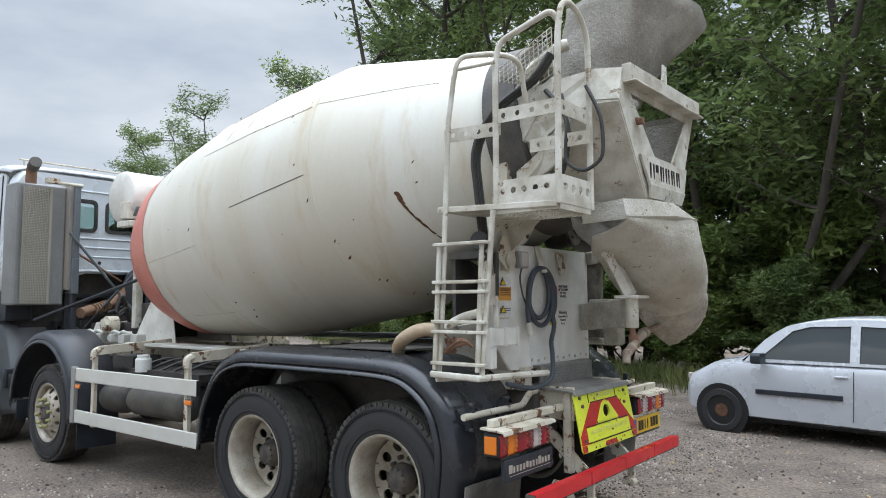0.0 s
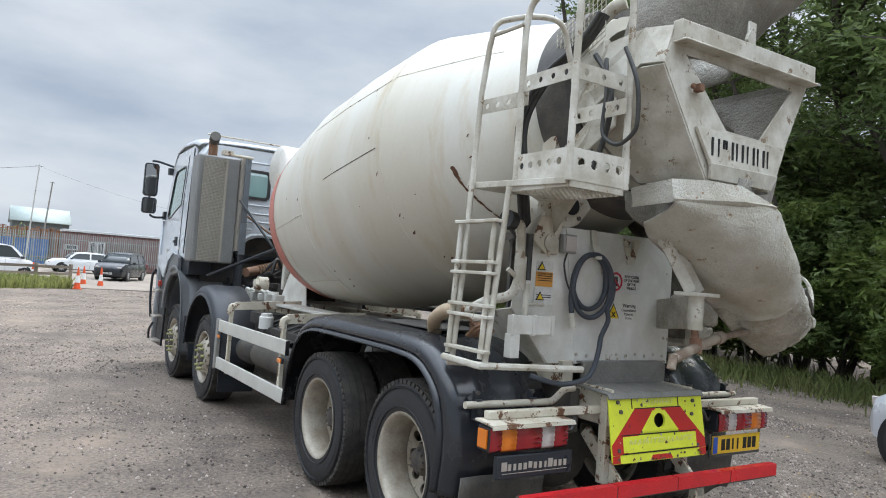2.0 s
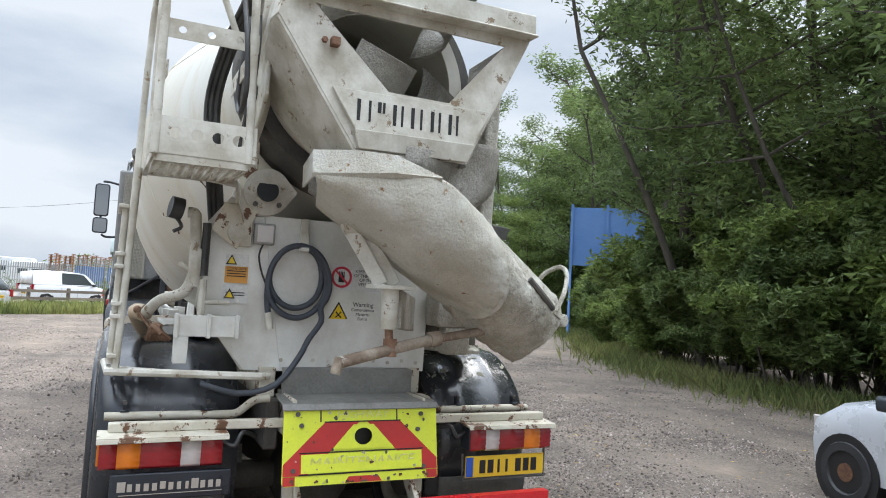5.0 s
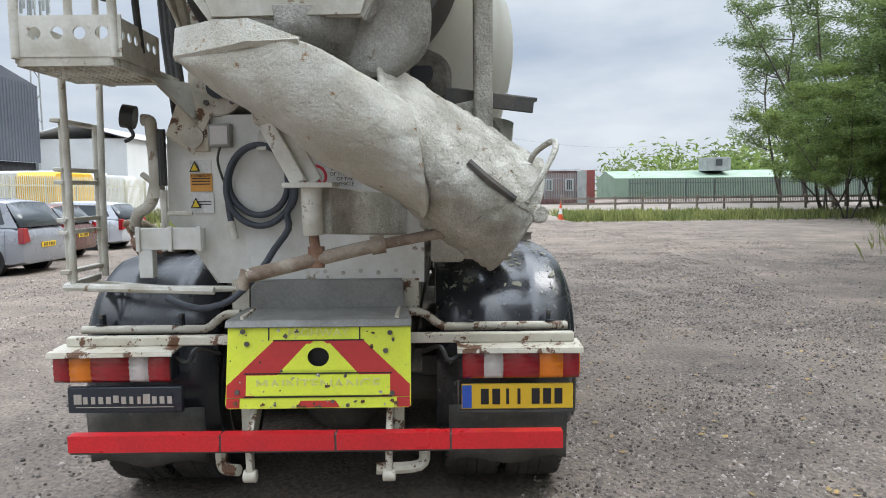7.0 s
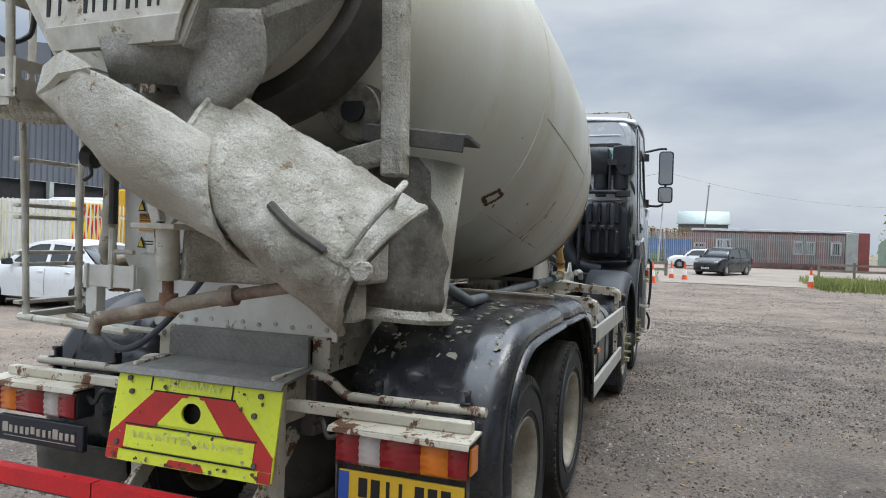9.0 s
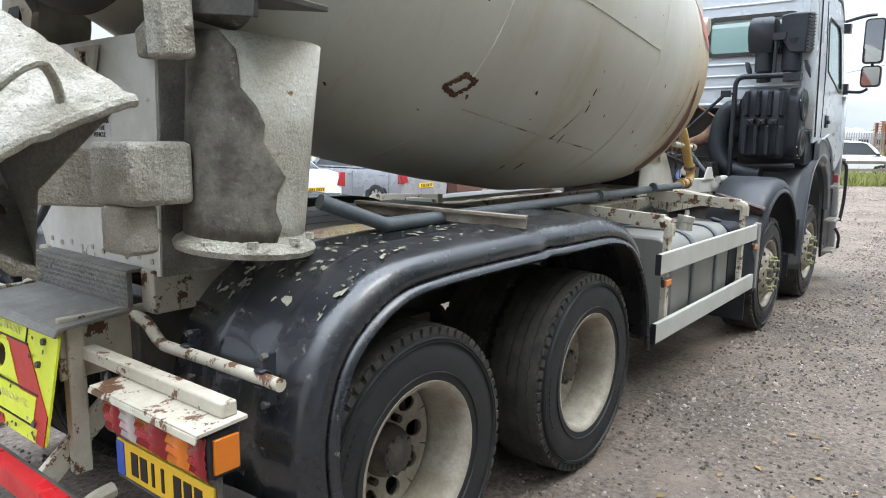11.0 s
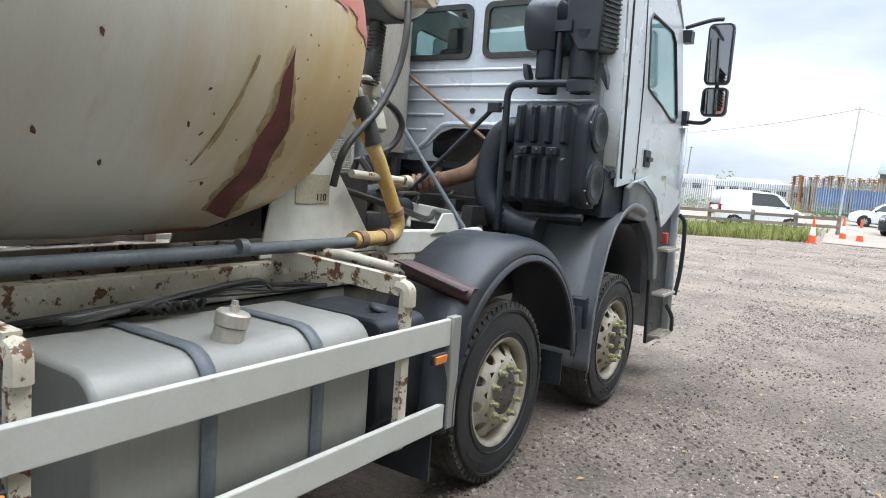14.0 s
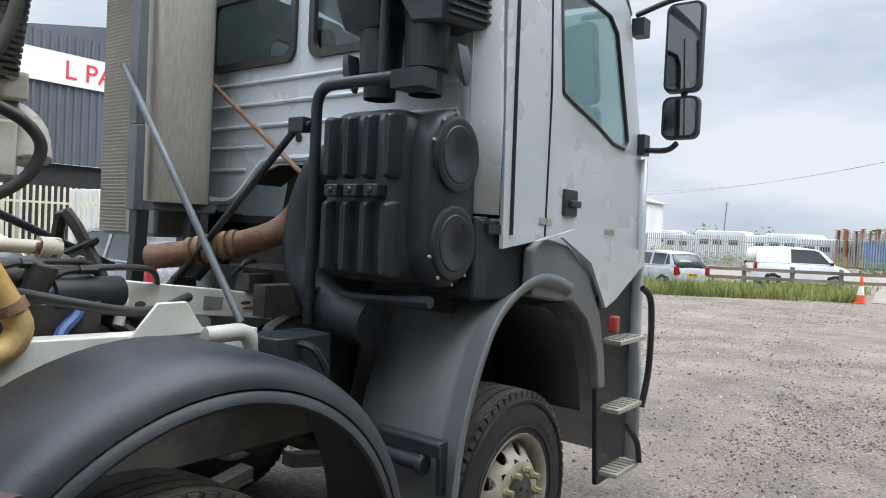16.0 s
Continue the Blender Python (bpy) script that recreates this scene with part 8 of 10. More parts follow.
for z, x0, x1 in ((1.60, 5.80, 6.25), (1.575, 6.0, 6.5)):
    bm = B()
    tube(bm, smooth_path([(x0, -0.22, z - 0.05), (x0 + 0.1, -0.22, z), (x1 - 0.1, -0.20, z), (x1, -0.12, z - 0.07)], 5), 0.013, 8)
    tube(bm, [(x0 + 0.12, -0.22, z), (x0 + 0.19, -0.215, z)], 0.020, 6)
    part("hydraulic_hose", bm, RUBBER, truck)
bm = B()
tube(bm, rounded([(6.45, -0.55, 1.34), (6.62, -0.58, 1.35), (6.66, -0.58, 1.26)], 0.05), 0.035, 10)
part("pipe_elbow", bm, RAIL_WHITE, truck)
bm = B()
tube(bm, rounded([(6.24, -0.16, 1.47), (6.33, -0.18, 1.465), (6.29, -0.20, 1.35)], 0.04), 0.022, 10)
part("pipe_elbow", bm, RAIL_WHITE, truck)
bm = B()
tube(bm, [(5.85, -0.1, 1.52), (6.15, -0.05, 1.54)], 0.09, 16)
tube(bm, [(5.95, -0.2, 1.42), (6.0, -0.22, 1.60)], 0.05, 12)
box(bm, (6.0, 0.0, 1.38), (0.4, 0.5, 0.16))
box(bm, (5.6, 0, 1.5), (0.4, 0.5, 0.4))
part("hydraulic_pump", bm, ENGINE, truck, bevel=0.01)
bm = B()
tube(bm, [(5.9, 0.50, 1.45), (5.9, 0.62, 1.45)], 0.10, 18)
tube(bm, [(5.9, 0.60, 1.45), (5.9, 0.66, 1.45)], 0.075, 6)
part("flange_hub", bm, RUSTY, truck, "cream flange with rusty centre")
for k in range(9):
    bm = B()
    rng2 = random.Random(k)
    x = 5.3 + 0.14 * k
    box(bm, (x, 0.55 + 0.05 * (k % 2), 1.30), (rng2.uniform(0.05, 0.14), 0.12, rng2.uniform(0.05, 0.12)))
    part("casting", bm, RAIL_WHITE, truck, bevel=0.008)
for k in range(5):
    bm = B()
    tube(bm, smooth_path([(5.4 + 0.2 * k, 0.5, 1.28), (5.5 + 0.2 * k, 0.62, 1.38), (5.7 + 0.2 * k, 0.55, 1.30)], 4), 0.02, 8)
    part("white_pipe", bm, RAIL_WHITE, truck)

air.matrix_basis = Matrix.Translation((0.145, 0.075, -0.02)) @ Matrix.Diagonal((1, 1, 1.06, 1))

# ---- surroundings ----
BARK = mat("bark", (0.05, 0.043, 0.035), 0.95, c2=(0.085, 0.075, 0.06), scale=7, amt=0.8, bump=0.8, bump_scale=22, stretch=(1, 1, 0.25))


def leaf_mat(name, c, c2):
    m = mat(name, c, 0.55, c2=c2, scale=0.6, amt=0.8, bump=0.0, fine_amt=0.1, island=True, rand=0.45)
    n, l = m.node_tree.nodes, m.node_tree.links
    b = n["Principled BSDF"]
    tr = n.new("ShaderNodeBsdfTranslucent")
    src = b.inputs["Base Color"].links[0].from_socket
    l.new(src, tr.inputs["Color"])
    mx = n.new("ShaderNodeMixShader")
    mx.inputs["Fac"].default_value = 0.55
    l.new(b.outputs["BSDF"], mx.inputs[1])
    l.new(tr.outputs["BSDF"], mx.inputs[2])
    l.new(mx.outputs["Shader"], n["Material Output"].inputs["Surface"])
    return m


LEAF = leaf_mat("leaf_green", (0.172, 0.232, 0.078), (0.112, 0.165, 0.056))
LEAF_DARK = leaf_mat("leaf_dark", (0.142, 0.198, 0.072), (0.095, 0.14, 0.05))
LEAF_LIGHT = leaf_mat("leaf_light", (0.19, 0.25, 0.07), (0.125, 0.185, 0.05))
GRASS = leaf_mat("grass_blade", (0.205, 0.21, 0.08), (0.12, 0.155, 0.048))


def leaves(verts, faces, c, rad, n, size, r, flat=0.7):
    for _ in range(n):
        d = Vector((r.gauss(0, 1), r.gauss(0, 1), r.gauss(0, 1) * flat))
        p = c + d.normalized() * rad * r.random() ** 0.5
        a = Vector((r.gauss(0, 1), r.gauss(0, 1), r.gauss(0, 0.5))).normalized() * size * r.uniform(0.6, 1.2)
        b = a.cross(Vector((r.gauss(0, 1), r.gauss(0, 1), r.gauss(0, 1)))).normalized() * a.length * 0.5
        k = len(verts)
        verts.extend((p - a, p + a, p + b * 1.15 + a * 0.15))
        faces.append((k, k + 1, k + 2))


def tree_meshes(seed, h, spread, leaf_n, stems=1, size=0.10, low=0.13, material=LEAF):
    r = random.Random(seed)
    bm = B()
    verts, faces = [], []

    def limb(p, d, length, rad, depth):
        pts, q = [p], p.copy()
        dd = d.normalized()
        n = 6 if depth < 2 else 3
        for i in range(n):
            dd = (dd + Vector((r.gauss(0, 0.13), r.gauss(0, 0.13), r.gauss(0.05, 0.08)))).normalized()
            q = q + dd * length / n
            pts.append(q.copy())
        tube(bm, pts, rad, (8, 5, 3)[depth], [rad * (1 - 0.75 * i / n) for i in range(n + 1)])
        if depth < 2:
            for i in range(2, n + 1):
                for _ in range(2 if depth == 0 else 1):
                    a = r.uniform(0, 6.28)
                    side = Vector((math.cos(a), math.sin(a), r.uniform(0.0, 0.6)))
                    if pts[i].z > low * h:
                        limb(pts[i], side, spread * r.uniform(0.55, 1.0) * (1 if depth == 0 else 0.5) * (1.1 - 0.4 * i / n), rad * 0.42, depth + 1)
        if depth >= 1:
            for i in range(2 if depth == 1 else 1, n + 1):
                leaves(verts, faces, pts[i], spread * (0.19 if depth == 1 else 0.15), leaf_n, size, r)

    for s in range(stems):
        a = r.uniform(0, 6.28)
        base = Vector((math.cos(a) * 0.22 * (stems > 1), math.sin(a) * 0.22 * (stems > 1), -0.1))
        limb(base, Vector((math.cos(a) * 0.13 * stems, math.sin(a) * 0.13 * stems, 1)), h * r.uniform(0.85, 1.0), 0.0105 * h / (1 + 0.2 * (stems - 1)), 0)
    trunk = mesh_of("trunk", bm, BARK, 60)
    me = bpy.data.meshes.new("crown")
    me.from_pydata([tuple(v) for v in verts], [], faces)
    me.materials.append(material)
    return trunk, me


def tree(me, x, y, rz, s, name="tree", label="tall deciduous tree with dense dark green leaves", cat="tree", group="trees along the yard"):
    t = thing(name, label, cat, (x, y, 0), rz, group)
    t.scale = (s, s, s)
    part("trunk", me[0], None, t)
    part("crown", me[1], None, t)
    return t


KINDS = [tree_meshes(1, 12, 3.0, 30, 2, 0.108), tree_meshes(2, 13, 2.8, 30, 1, 0.108, material=LEAF_DARK), tree_meshes(3, 11, 3.2, 30, 3, 0.108, material=LEAF), tree_meshes(5, 12.5, 3.0, 30, 2, 0.108, material=LEAF_DARK)]
BUSHES = [tree_meshes(7, 2.6, 1.3, 36, 3, 0.085, 0.02, LEAF), tree_meshes(8, 2.2, 1.4, 36, 3, 0.085, 0.02, LEAF_LIGHT), tree_meshes(9, 3.4, 1.5, 36, 2, 0.09, 0.02, LEAF_LIGHT)]
BELT = [(-22, -10.5), (-12, -10.0), (-5, -10.3), (3, -10.8), (9, -11.6), (14, -13.8), (22, -19.0), (32, -24), (48, -33)]


def belt(t):
    """A place along the tree belt, t from 0 to 1."""
    d = [0.0]
    for a, b in zip(BELT, BELT[1:]):
        d.append(d[-1] + math.dist(a, b))
    s = t * d[-1]
    return float(np.interp(s, d, [p[0] for p in BELT])), float(np.interp(s, d, [p[1] for p in BELT]))


rng = random.Random(30)
for row, (n, off) in enumerate(((26, 1.6), (21, 4.6), (7, 8.0))):
    for k in range(n):
        x, y = belt((k + rng.uniform(0.2, 0.8)) / n)
        x, y = x + rng.uniform(-0.8, 0.8) + off * 0.25, y - off + rng.uniform(-0.8, 0.8)
        if x < -13 or (x < -9 and row):
            continue
        if row == 2 and -6 < x < 2.5 or row == 1 and -2.5 < x < 0.5:      # thin here, the sky shows through
            continue
        if 15 < x < 28.5 and y > -23:      # a clearing in front of the blue hoarding
            continue
        tree(KINDS[rng.randrange(4)], x, y, rng.uniform(0, 360), rng.uniform(1.05, 1.35))
for x, y, q in ((3.6, -13.4, 1.25), (5.4, -14.2, 1.3), (7.2, -13.8, 1.3), (9.0, -15.0, 1.35), (10.8, -15.4, 1.3), (12.4, -16.4, 1.3)):
    tree(KINDS[rng.randrange(4)], x, y, rng.uniform(0, 360), q)
PALE_KIND = tree_meshes(11, 9, 2.6, 40, 3, 0.105, 0.06, LEAF_LIGHT)
for x, y, s in ((33, -21.5, 0.75), (37, -22.5, 0.85), (41, -25, 0.9), (36, -25, 1.0)):
    tree(PALE_KIND, x, y, rng.uniform(0, 360), s, label="pale green tree behind the hoarding")
for x, y, s in ((59, -31, 1.3), (55, -31, 1.42), (49, -30.5, 1.4)):      # smaller trees where the belt turns away
    tree(KINDS[rng.randrange(4)], x, y, rng.uniform(0, 360), s, label="smaller pale green tree beyond the yard")
for k in range(48):
    x, y = belt((k + rng.uniform(0.1, 0.9)) / 48)
    tree(BUSHES[rng.randrange(3) if k % 3 == 0 else rng.randrange(2)], x, y - rng.uniform(0.0, 1.2), rng.uniform(0, 360), rng.uniform(0.75, 1.15), "bush", "dense green bush at the edge of the gravel", "bush", "bushes along the yard")

for k in range(22):      # thick undergrowth behind the first trees
    x, y = belt((k + rng.uniform(0.1, 0.9)) / 22)
    tree(BUSHES[rng.randrange(3)], x + 1.0, y - rng.uniform(2.6, 5.5), rng.uniform(0, 360), rng.uniform(1.3, 1.9), "bush", "tall dense undergrowth beneath the trees", "bush", "bushes along the yard")

for k in range(30):      # a close hedge of bushes beside the truck
    x = -7.0 + 0.75 * k + rng.uniform(-0.3, 0.3)
    y = float(np.interp(x, [p[0] for p in BELT], [p[1] for p in BELT])) - rng.uniform(0.9, 2.4)
    if 0.5 < x < 14:
        tree(BUSHES[rng.randrange(2)], x, y, rng.uniform(0, 360), rng.uniform(1.15, 1.6), "bush", "dense dark green bush beneath the trees", "bush", "bushes along the yard")

# rough grass and weeds
def grass(name, spots, label, material=GRASS, hmin=0.15, hmax=0.6, w=0.012):
    verts, faces = [], []
    r = random.Random(len(spots))
    for x, y in spots:
        h, a, ln = r.uniform(hmin, hmax), r.uniform(0, 6.28), r.uniform(0.05, 0.35)
        c, s = math.cos(a), math.sin(a)
        k = len(verts)
        lx, ly = r.gauss(0, ln * 0.5), r.gauss(0, ln * 0.5)
        verts.extend(((x - c * w, y - s * w, -0.01), (x + c * w, y + s * w, -0.01), (x + c * w * 0.7 + lx * 0.4, y + s * w * 0.7 + ly * 0.4, h * 0.6), (x + lx, y + ly, h)))
        faces.append((k, k + 1, k + 2))
        faces.append((k, k + 2, k + 3))
    me = bpy.data.meshes.new(name)
    me.from_pydata(verts, [], faces)
    me.materials.append(material)
    tagged(new(name, me), label, "grass", kind="stuff")


spots = []
for k in range(26000):
    x, y = belt(rng.random() * 0.86 + 0.05)
    spots.append((x + rng.gauss(0, 0.3), y + abs(rng.gauss(0, 0.75)) * (1 if rng.random() < 0.75 else -1) + 0.25))
grass("verge_grass", spots, "long rough grass and weeds under the trees", hmin=0.08, hmax=0.48)
spots = []
for k in range(12000):      # the strip before the wooden fence, and its neighbour beyond the entrance
    y = rng.uniform(0.3, 13)
    spots.append((28 + max(0.0, 6.5 - y) * 0.78 + abs(rng.gauss(0, 3.2)), y))
for k in range(13000):
    spots.append((33.2 + abs(rng.gauss(0, 3.5)) - 0.4 * rng.random() * max(0, k - 7000) / 1000, -7.2 - abs(rng.gauss(0, 8))))
spots = [p for p in spots if noise.noise((p[0] * 0.45, p[1] * 0.45, 1.7)) > rng.uniform(-0.45, 0.1)]
grass("strip_grass", spots, "overgrown pale grass strip with nettles", leaf_mat("strip_blade", (0.27, 0.28, 0.10), (0.15, 0.19, 0.06)), hmin=0.08, hmax=0.6, w=0.03)
spots = [(rng.uniform(-8, 40), rng.uniform(15.4, 19.5)) for k in range(14000)]
grass("bank_grass", spots, "rough grass along the palisade fence", hmin=0.3, hmax=1.0, w=0.025)
verts, faces = [], []
r = random.Random(77)
for k in range(260):
    leaves(verts, faces, Vector((r.uniform(95, 150), -34 - r.random() * 60, r.uniform(1, 8) * (0.6 + 0.4 * r.random()))), 4.0, 60, 0.7, r)
for k in range(40):
    leaves(verts, faces, Vector((r.uniform(82, 100), r.choice((20, 6, 4, -26)) + r.uniform(-4, 4), r.uniform(0.5, 3.2))), 1.6, 60, 0.3, r)
for k in range(120):
    leaves(verts, faces, Vector((r.uniform(61.0, 62.6), r.uniform(-2.0, 22), r.uniform(0.2, 1.1))), 0.7, 50, 0.13, r)
me = bpy.data.meshes.new("far_woods")
me.from_pydata([tuple(v) for v in verts], [], faces)
me.materials.append(LEAF_LIGHT)
tagged(new("far_woods", me), "distant pale green woods and scrub", "woods", kind="stuff")

# ---- parked vehicles ----
CAR_GLASS = mat("car_glass", (0.055, 0.064, 0.068), 0.06, bump=0.0, fine_amt=0.0, amt=0.2, rough_var=0.01)


def car_paint(name, c, metal=0.3):
    return mat(name, c, 0.3, metal, c2=tuple(v * 0.93 for v in c), scale=2, amt=0.4, bump=0.0, fine_amt=0.02, coat=0.5)


SILVER_CAR = car_paint("car_silver", (0.53, 0.55, 0.585), 0.2)
WHITE_CAR = car_paint("car_white", (0.74, 0.76, 0.78), 0.0)
GREY_CAR = car_paint("car_grey", (0.30, 0.31, 0.335))
BROWN_CAR = car_paint("car_brown", (0.15, 0.075, 0.06))
BLACK_CAR = car_paint("car_black", (0.02, 0.022, 0.026))
WHEEL_ALLOY = mat("wheel_cover", (0.42, 0.43, 0.44), 0.4, 0.5, bump=0.05)


def car(label, at, rz, paint, L=3.5, W=1.6, H=1.48, belt_z=0.93, hood=0.93, nose=0.72, xw=(0.55, 2.92), rear=0.10, roof=(0.50, 1.95), screen=2.62, deck=None, wr=0.28, trim=False, tail=True, van=False, group=""):
    c = thing("parked_van" if van else "parked_car", label, "van" if van else "car", at, rz, group)
    w = W / 2
    # lower body: sections along the length
    st = [(0.0, 0.80, 0.32, belt_z - 0.18), (0.04, 0.92, 0.24, belt_z - 0.08), (0.25, 0.99, 0.20, belt_z + 0.01), (L * 0.3, 1.0, 0.19, belt_z), (L * 0.6, 1.0, 0.19, belt_z - 0.01), (screen + 0.08, 0.99, 0.19, hood), (L - 0.45, 0.965, 0.20, (hood + nose) / 2 + 0.06), (L - 0.12, 0.88, 0.22, nose), (L - 0.02, 0.76, 0.27, nose - 0.12), (L, 0.70, 0.33, nose - 0.24)]
    if deck:
        st = [(0.0, 0.82, 0.32, deck - 0.10), (0.05, 0.92, 0.24, deck - 0.02), (0.4, 0.98, 0.20, deck + 0.03)] + st[3:]
    rows = []
    for x, k, zb, zt in st:
        hw = w * k
        zm = zb + (zt - zb) * 0.55
        half = [(0, zb), (hw * 0.80, zb), (hw * 0.965, zb + 0.05), (hw * 1.0, zm), (hw * 0.985, zt - 0.10), (hw * 0.95, zt - 0.03), (hw * 0.86, zt), (hw * 0.4, zt + 0.03), (0, zt + 0.035)]
        rows.append([(x, y, z) for y, z in half] + [(x, -y, z) for y, z in half[-2:0:-1]])
    bm = B()
    loft(bm, rows)
    body = part("body", bm, paint, c, smooth=32)
    # greenhouse
    wb, wt = w * 0.93, w * 0.74
    up = lambda x, z, s: (x, s * (wb + (wt - wb) * max(0.0, (z - belt_z) / (H - belt_z))), z)
    rb = (rear, belt_z)
    span, mid = (roof[1] - roof[0]) / 2 + 0.12, (roof[1] + roof[0]) / 2 + 0.06
    arch = [(mid + span * q, H - 0.025 - 0.095 * abs(q) ** 2.4) for q in (-1, -0.8, -0.55, -0.25, 0, 0.25, 0.55, 0.8, 1)]
    xe, ze = arch[-1]
    brow = [(xe + (screen - xe) * q, ze + (belt_z - 0.01 - ze) * q + 0.055 * math.sin(math.pi * q)) for q in (0.25, 0.5, 0.75)]
    pts = [rb] + arch + brow + [(screen, belt_z - 0.01)]
    for s in (1, -1):
        lo = belt_z + 0.03
        x0 = rear + 0.26 + (0.25 if deck else 0)
        bp = roof[0] + (roof[1] - roof[0]) * 0.50 + 0.12
        wn = []
        if not van:
            xq = x0 + 0.30
            wn.append([up(xq + 0.035, lo, s), up(xq + 0.015, H - 0.125, s), up(bp - 0.05, H - 0.10, s), up(bp - 0.05, lo, s)])
            wn.append([up(x0 + 0.02, lo + 0.05, s), up(x0 + 0.17, H - 0.15, s), up(xq - 0.02, H - 0.13, s), up(xq, lo, s)])
        wn.append([up(bp + 0.05, lo, s), up(bp + 0.05, H - 0.10, s), up(roof[1] - 0.10, H - 0.115, s), up(roof[1] + 0.10, H - 0.17, s), up(screen - 0.22, lo + 0.03, s), up(screen - 0.24, lo, s)])
        bm = B()
        panel(bm, [up(x, z, s) for x, z in pts], wn)
        side = part("roof_side", bm, paint, c, solid=0.012, smooth=0)
        for q in wn:
            bm = B()
            panel(bm, [Vector(p) - Vector((0, s * 0.012, 0)) for p in q])
            part("window", bm, CAR_GLASS, side, smooth=0)
        bm = B()
        for x in (bp, x0 - 0.02 if not van else bp + 0.9):
            tube(bm, [(x, s * (w * 0.995), belt_z - 0.06), (x + 0.01, s * (w * 1.003), 0.55), (x + 0.03, s * (w * 0.985), 0.30)], 0.004, 4)
        part("door_gap", bm, INK, c)
        for x in (bp + 0.13, x0 + 0.22) if not van else (bp + 0.13,):
            bm = B()
            box(bm, (x, s * w, belt_z - 0.13), (0.14, 0.02, 0.025))
            part("door_handle", bm, paint, c, bevel=0.006)
        if trim:
            bm = B()
            box(bm, (bp + 0.62, s * (w + 0.004), 0.56), (1.0, 0.022, 0.06))
            part("rub_strip", bm, BLACK_PLASTIC, c, "black door rub strip", bevel=0.006)
        bm = B()
        loft(bm, [rrect(s * (w + 0.10) - 0.085, s * (w + 0.10) + 0.085, belt_z - 0.02, belt_z + 0.11, 0.04, lambda u, v: (x, u, v)) for x in (screen - 0.30, screen - 0.22, screen - 0.18)])
        bar(bm, (screen - 0.24, s * (w * 0.93), belt_z + 0.0), (screen - 0.24, s * (w + 0.04), belt_z + 0.03), 0.04, 0.03)
        part("door_mirror", bm, BLACK_PLASTIC, c)
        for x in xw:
            # black disc drawn for the shade of a wheel well the body lacks
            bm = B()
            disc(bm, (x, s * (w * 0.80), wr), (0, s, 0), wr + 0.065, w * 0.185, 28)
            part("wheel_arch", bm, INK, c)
            bm = B()
            prof = [(-0.09, wr * 0.6), (-0.09, wr * 0.94), (-0.06, wr), (0.06, wr), (0.088, wr * 0.95), (0.092, wr * 0.70), (0.07, wr * 0.64)]
            lathe(bm, prof, 28, axis((x, s * (w - 0.085), wr), (0, s, 0)))
            wh = part("wheel", bm, TYRE, c)
            bm = B()
            dark = trim and x > 1.5
            cy = s * (w - 0.085)
            disc(bm, (x, cy + s * 0.02, wr), (0, s, 0), wr * 0.64, 0.03, 24)
            if dark:
                disc(bm, (x, cy + s * 0.05, wr), (0, s, 0), wr * 0.30, 0.03, 12)
                for k in range(8):
                    a = k * math.pi / 4
                    disc(bm, (x + wr * 0.46 * math.cos(a), cy + s * 0.047, wr + wr * 0.46 * math.sin(a)), (0, s, 0), wr * 0.09, 0.02, 8)
            else:
                for k in range(8):
                    a = k * math.pi / 4
                    bar(bm, (x + wr * 0.15 * math.cos(a), cy + s * 0.062, wr + wr * 0.15 * math.sin(a)), (x + wr * 0.6 * math.cos(a), cy + s * 0.062, wr + wr * 0.6 * math.sin(a)), 0.03, wr * 0.24, (math.cos(a + 1.57), 0, math.sin(a + 1.57)))
                disc(bm, (x, cy + s * 0.05, wr), (0, s, 0), wr * 0.2, 0.035, 16, 0.005)
            part("wheel_cover" if not dark else "steel_rim", bm, RUST_DARK if dark else WHEEL_ALLOY, wh, "" if not dark else "rusty bare steel rim")
        # tail lamps
        bm = B()
        if tail:
            zt = (deck or belt_z) - 0.03
            loft(bm, [[(x, s * (w * q), z) for q, z in ((0.70, zt - 0.26), (0.97, zt - 0.30), (0.97, zt + 0.02), (0.80, zt + 0.03))] for x in (-0.02, 0.10)])
            part("tail_lamp", bm, LENS_RED, c, bevel=0.01)
        bm = B()
        loft(bm, [[(x, s * (w * q), z) for q, z in ((0.50, nose - 0.13), (0.79, nose - 0.12), (0.81, nose + 0.0), (0.55, nose - 0.02))] for x in (L - 0.26, L - 0.05)])
        part("headlamp", bm, LENS_CLEAR, c, bevel=0.015)
    bm = B()     # roof
    rows = []
    for x, z in arch:
        yy = up(x, z, 1)[1]
        rows.append([(x, yy * q, z + 0.035 * (1 - q * q)) for q in (-1, -0.7, -0.3, 0, 0.3, 0.7, 1)])
    loft(bm, rows, closed=False)
    part("roof", bm, paint, c, solid=0.012, smooth=60)
    for (xa, za), (xb, zb2), nm in ((arch[-1], (screen + 0.04, belt_z + 0.0), "windscreen"), (arch[0], (rear - 0.03, belt_z + 0.01), "rear_window")):
        ya, yb = up(xa, za, 1)[1] * 0.96, up(xb, zb2, 1)[1] * 0.96
        bm = B()
        loft(bm, [[(xa, ya * q, za + 0.03 * (1 - q * q)), (xb + (0.07 if nm == "windscreen" else -0.05) * (1 - q * q), yb * q, zb2)] for q in (-1, -0.6, -0.2, 0.2, 0.6, 1)], closed=False)
        part(nm, bm, paint if van and nm == "rear_window" else CAR_GLASS, c, smooth=60, solid=0.006)
